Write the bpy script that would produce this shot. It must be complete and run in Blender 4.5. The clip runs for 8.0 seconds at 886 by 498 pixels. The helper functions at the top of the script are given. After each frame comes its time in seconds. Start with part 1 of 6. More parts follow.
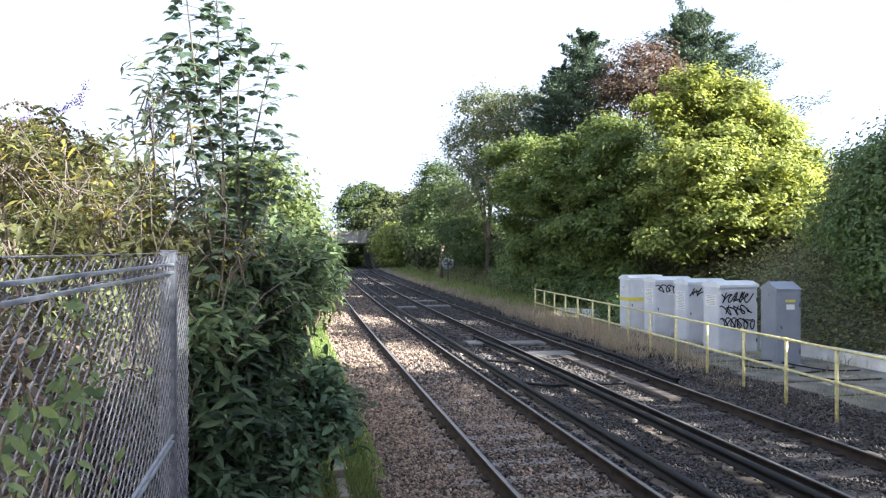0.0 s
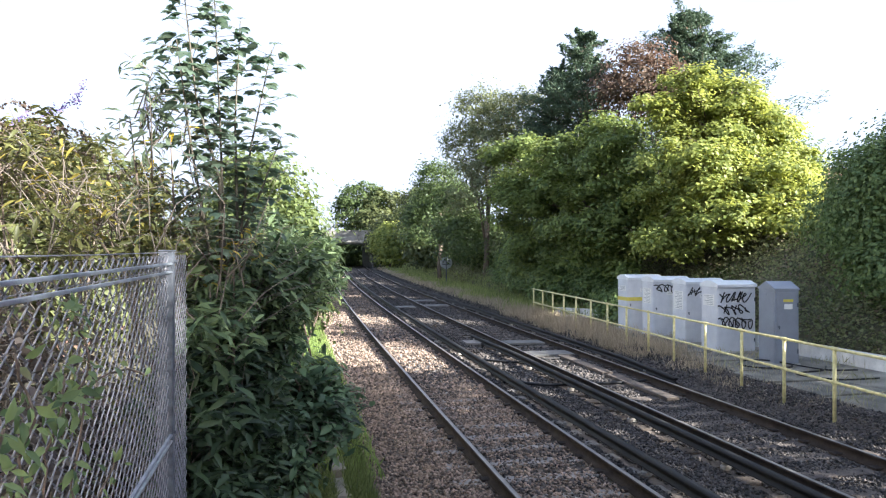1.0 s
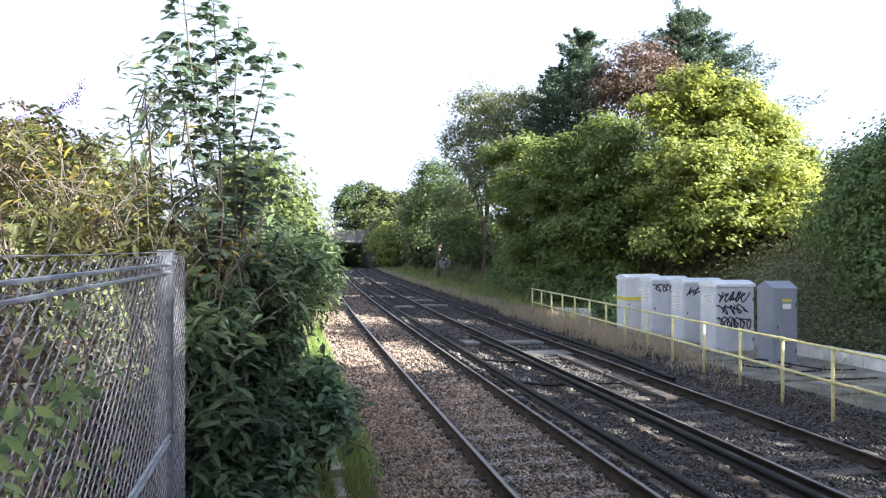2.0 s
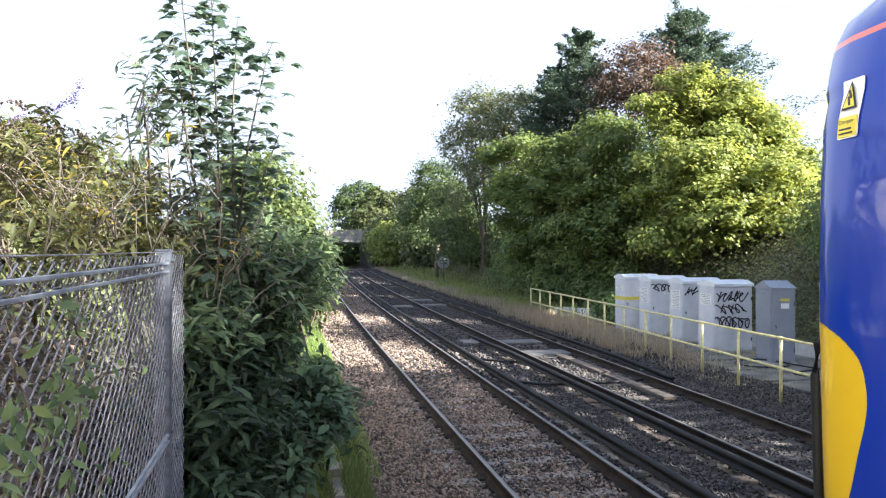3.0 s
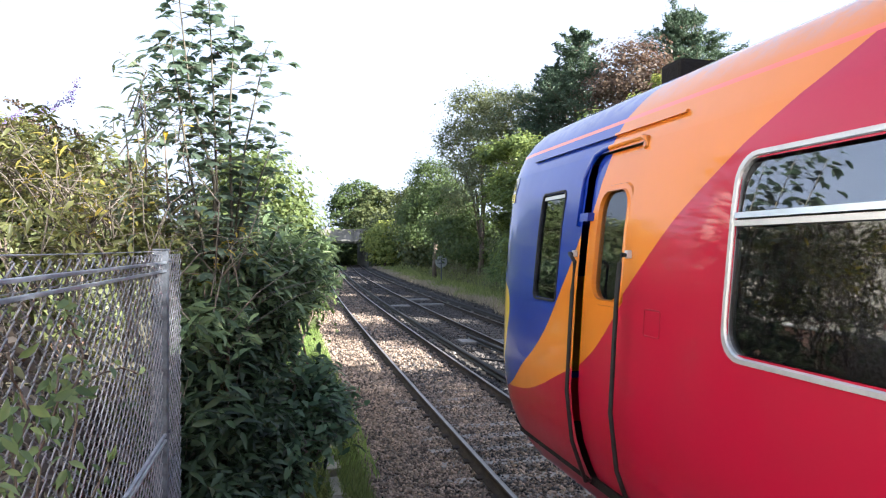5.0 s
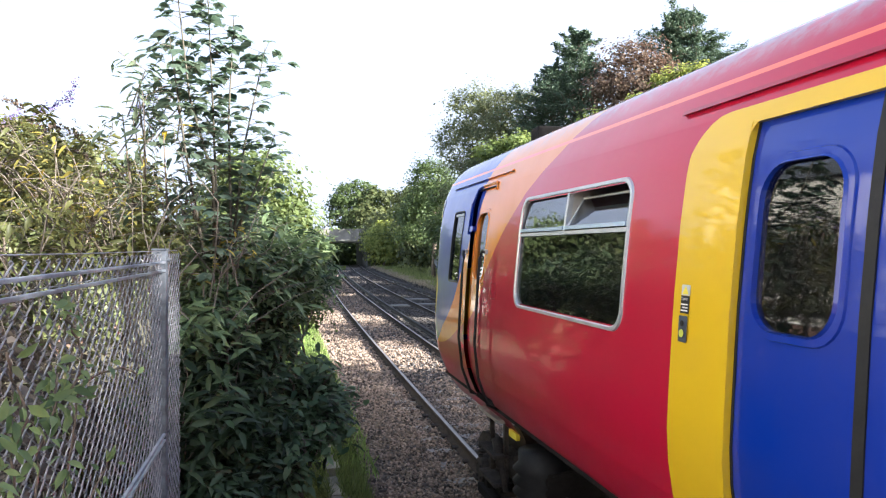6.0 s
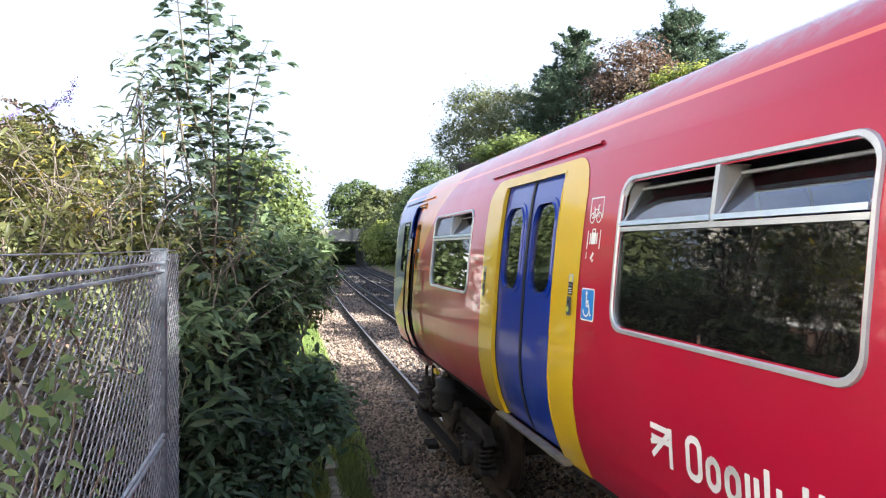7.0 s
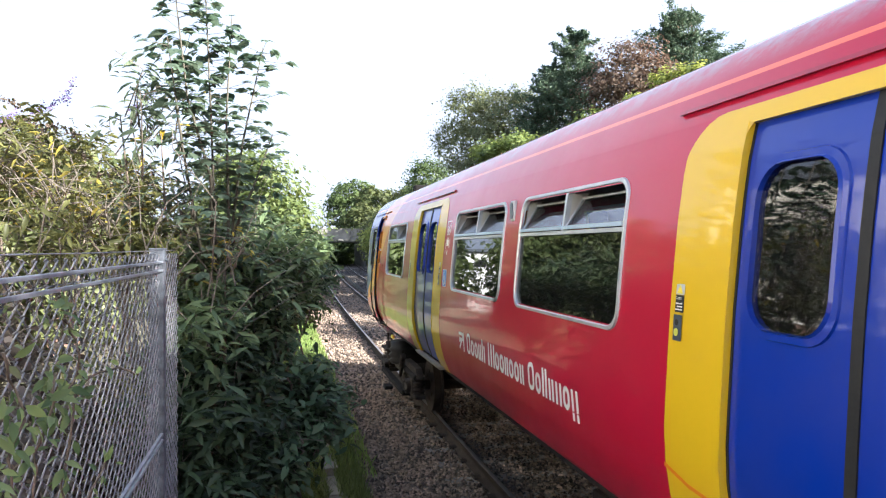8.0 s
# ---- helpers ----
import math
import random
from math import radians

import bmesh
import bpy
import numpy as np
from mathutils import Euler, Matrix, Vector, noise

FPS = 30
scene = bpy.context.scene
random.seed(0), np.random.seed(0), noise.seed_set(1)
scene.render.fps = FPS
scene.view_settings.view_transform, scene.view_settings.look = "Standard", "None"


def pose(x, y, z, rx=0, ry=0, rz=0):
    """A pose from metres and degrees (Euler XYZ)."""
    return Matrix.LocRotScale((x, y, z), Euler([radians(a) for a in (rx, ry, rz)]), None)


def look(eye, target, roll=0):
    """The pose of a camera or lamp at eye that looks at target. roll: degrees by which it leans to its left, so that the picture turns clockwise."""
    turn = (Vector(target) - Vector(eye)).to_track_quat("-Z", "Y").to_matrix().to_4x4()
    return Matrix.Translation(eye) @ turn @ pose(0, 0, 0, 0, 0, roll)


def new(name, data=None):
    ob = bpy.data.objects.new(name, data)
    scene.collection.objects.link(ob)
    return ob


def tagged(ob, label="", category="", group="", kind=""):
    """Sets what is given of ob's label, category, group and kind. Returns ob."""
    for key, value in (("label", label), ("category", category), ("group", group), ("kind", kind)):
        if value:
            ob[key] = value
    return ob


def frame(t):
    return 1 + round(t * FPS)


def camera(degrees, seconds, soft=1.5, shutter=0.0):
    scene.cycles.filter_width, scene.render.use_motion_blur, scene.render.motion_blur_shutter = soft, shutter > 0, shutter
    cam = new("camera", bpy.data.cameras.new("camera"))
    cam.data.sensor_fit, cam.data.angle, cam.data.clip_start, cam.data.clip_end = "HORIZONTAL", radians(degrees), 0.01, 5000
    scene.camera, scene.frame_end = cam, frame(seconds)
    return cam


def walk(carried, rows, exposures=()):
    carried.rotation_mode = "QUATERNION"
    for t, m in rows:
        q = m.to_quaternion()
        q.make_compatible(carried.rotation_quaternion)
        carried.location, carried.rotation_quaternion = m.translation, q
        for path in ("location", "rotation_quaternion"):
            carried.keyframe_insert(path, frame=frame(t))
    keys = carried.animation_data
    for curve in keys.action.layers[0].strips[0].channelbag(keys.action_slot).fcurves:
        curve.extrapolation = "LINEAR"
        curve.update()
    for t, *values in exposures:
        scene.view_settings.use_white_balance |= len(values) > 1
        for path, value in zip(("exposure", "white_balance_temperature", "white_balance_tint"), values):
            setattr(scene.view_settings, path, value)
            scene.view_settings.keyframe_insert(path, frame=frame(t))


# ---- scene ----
# ------------------------------------------------------------------ camera
CAM_Z = 2.66          # eye above the rail heads
YAW0, PITCH0 = 12.2, 0.1
cam = camera(64.2, 8.0, soft=1.2)
PAN = [(0.0, 0.0, 0.0), (0.5, 1.3, 0.2), (1.0, 3.0, 0.5), (1.5, 4.0, 0.7), (3.0, 7.7, 1.5), (3.5, 8.7, 1.8), (4.0, 10.0, 2.1),
       (4.5, 11.0, 2.3), (6.0, 13.4, 3.0), (6.5, 14.1, 3.1), (7.0, 14.7, 3.2), (7.5, 15.8, 3.3), (8.0, 17.0, 3.5)]
walk(cam, [(t, pose(0, 0, CAM_Z, 90 + PITCH0 - math.degrees(dy / 1250), 0, -YAW0 - math.degrees(dx / 1250))) for t, dx, dy in PAN],
     exposures=[(0.0, 2.4, 5850, 11), (8.0, 2.4, 5850, 11)])

# ------------------------------------------------------------------ light
SUN_EL, SUN_AZ = radians(27), radians(-34)      # azimuth: from +x towards +y
sun_dir = Vector((math.cos(SUN_EL) * math.cos(SUN_AZ), math.cos(SUN_EL) * math.sin(SUN_AZ), math.sin(SUN_EL)))
world = bpy.data.worlds.new("sky")
scene.world = world
world.use_nodes = True
wn = world.node_tree
sky = wn.nodes.new("ShaderNodeTexSky")
sky.sky_type = "NISHITA"
sky.sun_disc = False
sky.sun_elevation = SUN_EL
sky.sun_rotation = radians(90) - SUN_AZ
sky.dust_density = 3.0
sky.air_density = 1.0
# thin bright cloud over most of the sky
tcw = wn.nodes.new("ShaderNodeTexCoord")
cloud = wn.nodes.new("ShaderNodeTexNoise")
cloud.inputs["Scale"].default_value = 1.6
cloud.inputs["Detail"].default_value = 5
cover = wn.nodes.new("ShaderNodeMapRange")
cover.inputs["From Min"].default_value, cover.inputs["From Max"].default_value = 0.20, 0.48
cover.inputs["To Min"].default_value, cover.inputs["To Max"].default_value = 0.20, 0.97
veil = wn.nodes.new("ShaderNodeMix")
veil.data_type = "RGBA"
veil.inputs[7].default_value = (3.0, 3.22, 3.75, 1)
wn.links.new(tcw.outputs["Generated"], cloud.inputs["Vector"])
# the veil thins towards the zenith, where the sky shows blue
way_up = wn.nodes.new("ShaderNodeSeparateXYZ")
thin = wn.nodes.new("ShaderNodeMath")
thin.operation = "MULTIPLY_ADD"
thin.inputs[1].default_value = -0.38
wn.links.new(tcw.outputs["Generated"], way_up.inputs[0])
wn.links.new(way_up.outputs[2], thin.inputs[0])
wn.links.new(cloud.outputs["Fac"], thin.inputs[2])
wn.links.new(thin.outputs[0], cover.inputs[0])
wn.links.new(cover.outputs[0], veil.inputs[0])
wn.links.new(sky.outputs[0], veil.inputs[6])
wn.links.new(veil.outputs[2], wn.nodes["Background"].inputs[0])
wn.nodes["Background"].inputs[1].default_value = 0.075
lamp = bpy.data.lights.new("sun", "SUN")
lamp.energy, lamp.angle, lamp.color = 5.0, radians(0.6), (1.0, 0.92, 0.78)
sun = new("sun", lamp)
sun.matrix_world = look(tuple(sun_dir * 50), (0, 0, 0))

# ------------------------------------------------------------------ helpers of this scene
RAD = 1400.0                       # the line's wide curve


def tx(y):
    return y * y / (2 * RAD)


def part(name, bm, material, parent=None, label="", smooth=False):
    me = bpy.data.meshes.new(name)
    bm.to_mesh(me)
    bm.free()
    return part_mesh(name, me, material, parent, label, smooth)


def part_mesh(name, me, material, parent=None, label="", smooth=False):
    for m in (material if isinstance(material, (list, tuple)) else [material]):
        me.materials.append(m)
    if smooth:
        me.polygons.foreach_set("use_smooth", [True] * len(me.polygons))
    ob = new(name, me)
    if parent is not None:
        ob.parent = parent
    if label:
        ob["label"] = label
    return ob


def box(bm, x0, x1, y0, y1, z0, z1, bevel=0.0):
    vs = [bm.verts.new((x, y, z)) for x in (x0, x1) for y in (y0, y1) for z in (z0, z1)]
    fs = [bm.faces.new([vs[i] for i in f]) for f in ((0, 1, 3, 2), (4, 6, 7, 5), (0, 4, 5, 1), (2, 3, 7, 6), (0, 2, 6, 4), (1, 5, 7, 3))]
    if bevel > 0:
        es = list({e for f in fs for e in f.edges})
        bmesh.ops.bevel(bm, geom=es, offset=bevel, segments=2, affect="EDGES", profile=0.6)
    return vs


def boxed(x0, x1, y0, y1, z0, z1, bevel=0.0):
    bm = bmesh.new()
    box(bm, x0, x1, y0, y1, z0, z1, bevel)
    return bm


def tube(bm, pts, radii, n=8, cap=True):
    rings = []
    pts = [Vector(p) for p in pts]
    if not isinstance(radii, (list, tuple)):
        radii = [radii] * len(pts)
    for i, p in enumerate(pts):
        d = (pts[min(i + 1, len(pts) - 1)] - pts[max(i - 1, 0)]).normalized()
        a = d.cross(Vector((0, 0, 1)) if abs(d.z) < 0.9 else Vector((1, 0, 0))).normalized()
        b = d.cross(a)
        rings.append([bm.verts.new(p + (a * math.cos(k * 2 * math.pi / n) + b * math.sin(k * 2 * math.pi / n)) * radii[i]) for k in range(n)])
    for r0, r1 in zip(rings, rings[1:]):
        for k in range(n):
            bm.faces.new((r0[k], r0[(k + 1) % n], r1[(k + 1) % n], r1[k]))
    if cap:
        bm.faces.new(rings[0][::-1])
        bm.faces.new(rings[-1])


def cyl(bm, p0, p1, r, n=16):
    tube(bm, [p0, p1], r, n)


def mesh_np(name, verts, faces):
    """verts (N,3); faces (M,k) of one size."""
    me = bpy.data.meshes.new(name)
    v = np.asarray(verts, dtype=np.float32)
    f = np.asarray(faces, dtype=np.int32)
    k = f.shape[1]
    me.vertices.add(len(v))
    me.vertices.foreach_set("co", v.ravel())
    me.loops.add(f.size)
    me.loops.foreach_set("vertex_index", f.ravel())
    me.polygons.add(len(f))
    me.polygons.foreach_set("loop_start", np.arange(0, f.size, k, dtype=np.int32))
    me.update(calc_edges=True)
    return me


def unit(a):
    return a / np.maximum(np.linalg.norm(a, axis=1, keepdims=True), 1e-9)


def leaf_mesh(name, pts, nrm, size, aspect=0.5, fold=0.15, axis=None, near=False, rng=None):
    """Leaves as small folded blades, all in one mesh."""
    rng = rng or np.random.default_rng(1)
    n = len(pts)
    nrm = unit(nrm)
    a = rng.normal(size=(n, 3)) if axis is None else axis + rng.normal(size=(n, 3)) * 0.25
    a = unit(a - nrm * (a * nrm).sum(1, keepdims=True))
    b = np.cross(nrm, a)
    s = np.broadcast_to(np.asarray(size, dtype=float), (n,))[:, None]
    w = s * aspect * 0.5
    if near:
        cols = [pts - a * s * 0.5, pts - a * s * 0.22 + b * w + nrm * s * fold, pts + a * s * 0.12 + b * w * 0.85 + nrm * s * fold * 0.7, pts + a * s * 0.5 - nrm * s * 0.12,
                pts + a * s * 0.12 - b * w * 0.85 + nrm * s * fold * 0.7, pts - a * s * 0.22 - b * w + nrm * s * fold, pts - a * s * 0.1, pts + a * s * 0.2]
        v = np.stack(cols, 1).reshape(-1, 3)
        tri = np.array([[0, 6, 1], [1, 6, 7], [1, 7, 2], [2, 7, 3], [0, 5, 6], [5, 4, 7], [5, 7, 6], [4, 3, 7]])
        f = (np.arange(n)[:, None, None] * 8 + tri[None]).reshape(-1, 3)
    else:
        cols = [pts - a * s * 0.5, pts + b * w + nrm * s * fold, pts + a * s * 0.5, pts - b * w + nrm * s * fold]
        v = np.stack(cols, 1).reshape(-1, 3)
        tri = np.array([[0, 2, 1], [0, 3, 2]])
        f = (np.arange(n)[:, None, None] * 4 + tri[None]).reshape(-1, 3)
    return mesh_np(name, v, f)


def crown_points(blobs, n, rng, clump=0.45, per=45, up=0.4, inner=0.12, rough=0.25):
    """Points and normals of leaves in clumps over the shells of ellipsoids."""
    blobs = np.array(blobs, dtype=float)
    area = (blobs[:, 3] * blobs[:, 4] + blobs[:, 4] * blobs[:, 5] + blobs[:, 3] * blobs[:, 5])
    nc = max(int(n / per), 1)
    which = rng.choice(len(blobs), nc, p=area / area.sum())
    d = unit(rng.normal(size=(nc, 3)))
    d[:, 2] = np.where(d[:, 2] < -0.5, -d[:, 2], d[:, 2])
    r = 1 + rough * (rng.random(nc) - 0.6)
    c = blobs[which, :3] + d * blobs[which, 3:6] * r[:, None]
    k = rng.integers(0, nc, n)
    off = rng.normal(size=(n, 3)) * clump * np.array([1, 1, 0.6]) * (0.5 + rng.random((nc, 1)))[k]
    p = c[k] + off
    nr = d[k] * 0.8 + unit(off) * 0.5 + np.array([0, 0, up]) + rng.normal(size=(n, 3)) * 0.45
    m = int(n * inner)
    w2 = rng.choice(len(blobs), m, p=area / area.sum())
    d2 = unit(rng.normal(size=(m, 3)))
    p[:m] = blobs[w2, :3] + d2 * blobs[w2, 3:6] * (0.35 + 0.45 * rng.random((m, 1)))
    return p, nr


# ------------------------------------------------------------------ materials
def mat(name, base=(0.5, 0.5, 0.5), rough=0.6, metal=0.0, scale=8.0, var=0.25, fine=120.0, bump=0.0, second=None, coat=0.0, per=None, spec=0.5):
    """Principled surface with stains at one scale and grain at another."""
    m = bpy.data.materials.new(name)
    m.use_nodes = True
    t, nodes, links = m.node_tree, m.node_tree.nodes, m.node_tree.links
    b = nodes["Principled BSDF"]
    b.inputs["Roughness"].default_value = rough
    b.inputs["Metallic"].default_value = metal
    b.inputs["Coat Weight"].default_value = coat
    b.inputs["Coat Roughness"].default_value = 0.06
    b.inputs["Specular IOR Level"].default_value = spec
    tc = nodes.new("ShaderNodeTexCoord")
    n1 = nodes.new("ShaderNodeTexNoise")
    n1.inputs["Scale"].default_value = scale
    n1.inputs["Detail"].default_value = 6
    n2 = nodes.new("ShaderNodeTexNoise")
    n2.inputs["Scale"].default_value = fine
    n2.inputs["Detail"].default_value = 4
    for q in (n1, n2):
        links.new(tc.outputs["Object"], q.inputs["Vector"])
    add = nodes.new("ShaderNodeMath")
    add.operation = "MULTIPLY_ADD"
    links.new(n2.outputs["Fac"], add.inputs[0])
    add.inputs[1].default_value = 0.45
    links.new(n1.outputs["Fac"], add.inputs[2])
    fac = add.outputs[0]
    if per:
        if per == "island":
            g = nodes.new("ShaderNodeNewGeometry")
            src = g.outputs["Random Per Island"]
        else:
            g = nodes.new("ShaderNodeObjectInfo")
            src = g.outputs["Random"]
        mm = nodes.new("ShaderNodeMath")
        mm.operation = "MULTIPLY_ADD"
        links.new(src, mm.inputs[0])
        mm.inputs[1].default_value = 0.7
        sub = nodes.new("ShaderNodeMath")
        sub.operation = "MULTIPLY_ADD"
        links.new(fac, sub.inputs[0])
        sub.inputs[1].default_value = 0.6
        sub.inputs[2].default_value = -0.05
        links.new(sub.outputs[0], mm.inputs[2])
        fac = mm.outputs[0]
    ramp = nodes.new("ShaderNodeValToRGB")
    lo = tuple(c * (1 - var) for c in base)
    hi = tuple(min(1, c * (1 + var)) for c in (second or base))
    ramp.color_ramp.elements[0].position, ramp.color_ramp.elements[0].color = 0.42, (*lo, 1)
    ramp.color_ramp.elements[1].position, ramp.color_ramp.elements[1].color = 1.0, (*hi, 1)
    links.new(fac, ramp.inputs[0])
    links.new(ramp.outputs[0], b.inputs["Base Color"])
    if bump:
        bp = nodes.new("ShaderNodeBump")
        bp.inputs["Strength"].default_value = bump
        bp.inputs["Distance"].default_value = 0.01
        links.new(n2.outputs["Fac"], bp.inputs["Height"])
        links.new(bp.outputs[0], b.inputs["Normal"])
    return m


def leaf_mat(name, dark, light, odd=None, odd_at=0.9, trans=0.35, rough=0.45):
    m = bpy.data.materials.new(name)
    m.use_nodes = True
    nodes, links = m.node_tree.nodes, m.node_tree.links
    b = nodes["Principled BSDF"]
    b.inputs["Roughness"].default_value = rough
    b.inputs["Specular IOR Level"].default_value = 0.25
    g = nodes.new("ShaderNodeNewGeometry")
    tc = nodes.new("ShaderNodeTexCoord")
    n1 = nodes.new("ShaderNodeTexNoise")
    n1.inputs["Scale"].default_value = 0.7
    n1.inputs["Detail"].default_value = 3
    links.new(tc.outputs["Object"], n1.inputs["Vector"])
    mx = nodes.new("ShaderNodeMath")
    mx.operation = "MULTIPLY_ADD"
    links.new(n1.outputs["Fac"], mx.inputs[0])
    mx.inputs[1].default_value = 0.5
    half = nodes.new("ShaderNodeMath")
    half.operation = "MULTIPLY"
    half.inputs[1].default_value = 0.7
    links.new(g.outputs["Random Per Island"], half.inputs[0])
    links.new(half.outputs[0], mx.inputs[2])
    ramp = nodes.new("ShaderNodeValToRGB")
    e = ramp.color_ramp.elements
    e[0].position, e[0].color = 0.2, (*dark, 1)
    e[1].position, e[1].color = 0.85, (*light, 1)
    if odd:
        q = e.new(odd_at)
        q.color = (*light, 1)
        z = e.new(min(odd_at + 0.03, 1.0))
        z.color = (*odd, 1)
    links.new(mx.outputs[0], ramp.inputs[0])
    links.new(ramp.outputs[0], b.inputs["Base Color"])
    tr = nodes.new("ShaderNodeBsdfTranslucent")
    hs = nodes.new("ShaderNodeHueSaturation")
    hs.inputs["Hue"].default_value = 0.48
    hs.inputs["Saturation"].default_value = 1.1
    hs.inputs["Value"].default_value = 1.3
    links.new(ramp.outputs[0], hs.inputs["Color"])
    links.new(hs.outputs[0], tr.inputs[0])
    mix = nodes.new("ShaderNodeMixShader")
    mix.inputs[0].default_value = trans
    links.new(b.outputs[0], mix.inputs[1])
    links.new(tr.outputs[0], mix.inputs[2])
    links.new(mix.outputs[0], nodes["Material Output"].inputs[0])
    return m


M_ballast = mat("ballast_stone", (0.135, 0.107, 0.086), 0.9, scale=2.0, var=0.5, fine=60, bump=0.6, second=(0.245, 0.18, 0.136), per="island")
M_bed = mat("ballast_bed", (0.058, 0.048, 0.042), 0.95, scale=3, var=0.4, fine=45, bump=1.0, second=(0.15, 0.122, 0.10))
M_soil = mat("soil", (0.07, 0.06, 0.04), 0.95, scale=1.2, var=0.5, fine=30, bump=0.8, second=(0.11, 0.10, 0.055))
M_rail = mat("rusty_rail", (0.020, 0.016, 0.014), 0.8, scale=6, var=0.4, fine=90, bump=0.3, second=(0.042, 0.031, 0.024), spec=0.2)
M_railtop = mat("worn_rail_head", (0.26, 0.24, 0.22), 0.42, metal=0.75, scale=5, var=0.3, fine=150)
M_conrail = mat("conductor_rail", (0.014, 0.013, 0.013), 0.6, metal=0.1, scale=6, var=0.4, fine=90, bump=0.2, spec=0.25)
M_sleeper = mat("sleeper_concrete", (0.22, 0.20, 0.18), 0.9, scale=5, var=0.35, fine=80, bump=0.5)
M_wood = mat("sleeper_timber", (0.065, 0.05, 0.04), 0.9, scale=5, var=0.4, fine=70, bump=0.6, second=(0.10, 0.08, 0.065))
M_concrete = mat("concrete", (0.40, 0.38, 0.34), 0.85, scale=3, var=0.25, fine=80, bump=0.4)
M_pot = mat("porcelain", (0.26, 0.235, 0.21), 0.5, scale=9, var=0.3)
M_galv = mat("galvanised_steel", (0.075, 0.088, 0.11), 0.65, metal=0.2, scale=22, var=0.5, fine=160, bump=0.1, second=(0.115, 0.128, 0.15))
M_wire = mat("galvanised_wire", (0.225, 0.225, 0.25), 0.55, metal=0.25, scale=14, var=0.5, fine=180)
M_yellow = mat("yellow_rail_paint", (0.60, 0.53, 0.21), 0.5, scale=12, var=0.25, fine=150, second=(0.70, 0.63, 0.32))
M_caselight = mat("light_grey_case", (0.60, 0.62, 0.66), 0.45, scale=3, var=0.12, fine=60, second=(0.64, 0.65, 0.68))
M_casedark = mat("mid_grey_case", (0.24, 0.26, 0.30), 0.45, scale=3, var=0.15, fine=60)
M_casetop = mat("case_roof_paint", (0.74, 0.76, 0.78), 0.4, scale=4, var=0.12, fine=60)
M_white = mat("white_paint", (0.78, 0.78, 0.76), 0.5, scale=8, var=0.08)
M_black = mat("black_rubber", (0.014, 0.014, 0.015), 0.6, scale=20, var=0.3, spec=0.3)
M_bark = mat("bark", (0.13, 0.10, 0.075), 0.9, scale=10, var=0.4, fine=60, bump=0.8)
M_twig = mat("dry_twig", (0.17, 0.145, 0.12), 0.85, scale=20, var=0.35)
M_sign = mat("sign_back_grey", (0.42, 0.44, 0.46), 0.5, scale=6, var=0.15)
M_brick = mat("brick", (0.17, 0.10, 0.075), 0.85, scale=20, var=0.3)
M_cream = mat("cream_cladding", (0.72, 0.68, 0.58), 0.5, scale=2, var=0.12, fine=60)
M_signyellow = mat("yellow_sign", (0.45, 0.31, 0.035), 0.6, scale=4, var=0.2)

L_maple = leaf_mat("leaf_maple", (0.125, 0.17, 0.045), (0.38, 0.42, 0.125), trans=0.45)
L_dark = leaf_mat("leaf_dark", (0.045, 0.072, 0.028), (0.12, 0.165, 0.06))
L_mid = leaf_mat("leaf_mid", (0.05, 0.066, 0.028), (0.145, 0.165, 0.065))
L_bough = leaf_mat("leaf_sycamore_bough", (0.07, 0.112, 0.036), (0.235, 0.29, 0.09), trans=0.4)
L_grey = leaf_mat("leaf_greygreen", (0.10, 0.12, 0.06), (0.20, 0.22, 0.11))
L_fir = leaf_mat("needle_fir", (0.05, 0.085, 0.055), (0.125, 0.175, 0.11), trans=0.25)
L_brown = leaf_mat("leaf_brown", (0.10, 0.07, 0.05), (0.20, 0.145, 0.10))
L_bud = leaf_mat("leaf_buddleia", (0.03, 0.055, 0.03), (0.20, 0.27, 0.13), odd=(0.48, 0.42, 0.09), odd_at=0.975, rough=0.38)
L_autumn = leaf_mat("leaf_turning", (0.05, 0.06, 0.024), (0.19, 0.195, 0.07), odd=(0.52, 0.42, 0.09), odd_at=0.945, trans=0.4)
L_ivy = leaf_mat("leaf_ivy", (0.085, 0.105, 0.045), (0.27, 0.285, 0.135), odd=(0.25, 0.20, 0.14), odd_at=0.88)
L_green = leaf_mat("leaf_green", (0.06, 0.092, 0.032), (0.18, 0.225, 0.085), trans=0.45)
L_grass = leaf_mat("grass_blade", (0.19, 0.20, 0.09), (0.44, 0.42, 0.23), trans=0.45)
L_verge = leaf_mat("grass_verge", (0.13, 0.18, 0.06), (0.36, 0.40, 0.16), trans=0.45)
L_straw = leaf_mat("dry_grass", (0.30, 0.25, 0.17), (0.54, 0.46, 0.33), trans=0.3)
# darker copy of the buddleia leaf; its dark tone stands in for shade
L_budlow = leaf_mat("leaf_buddleia_shade_tone", (0.012, 0.024, 0.014), (0.075, 0.115, 0.058), rough=0.38)
L_nettle = leaf_mat("leaf_elder", (0.035, 0.07, 0.038), (0.16, 0.24, 0.13))
L_leggy = leaf_mat("leaf_leggy", (0.08, 0.115, 0.08), (0.19, 0.235, 0.15), odd=(0.55, 0.40, 0.04), odd_at=0.93, trans=0.5)
L_flower = leaf_mat("flower_purple", (0.16, 0.12, 0.28), (0.30, 0.24, 0.45), trans=0.3)
L_syc = leaf_mat("leaf_sapling", (0.065, 0.105, 0.078), (0.17, 0.225, 0.16), trans=0.45)
L_laurel = leaf_mat("leaf_laurel", (0.075, 0.125, 0.045), (0.22, 0.29, 0.11), trans=0.35)
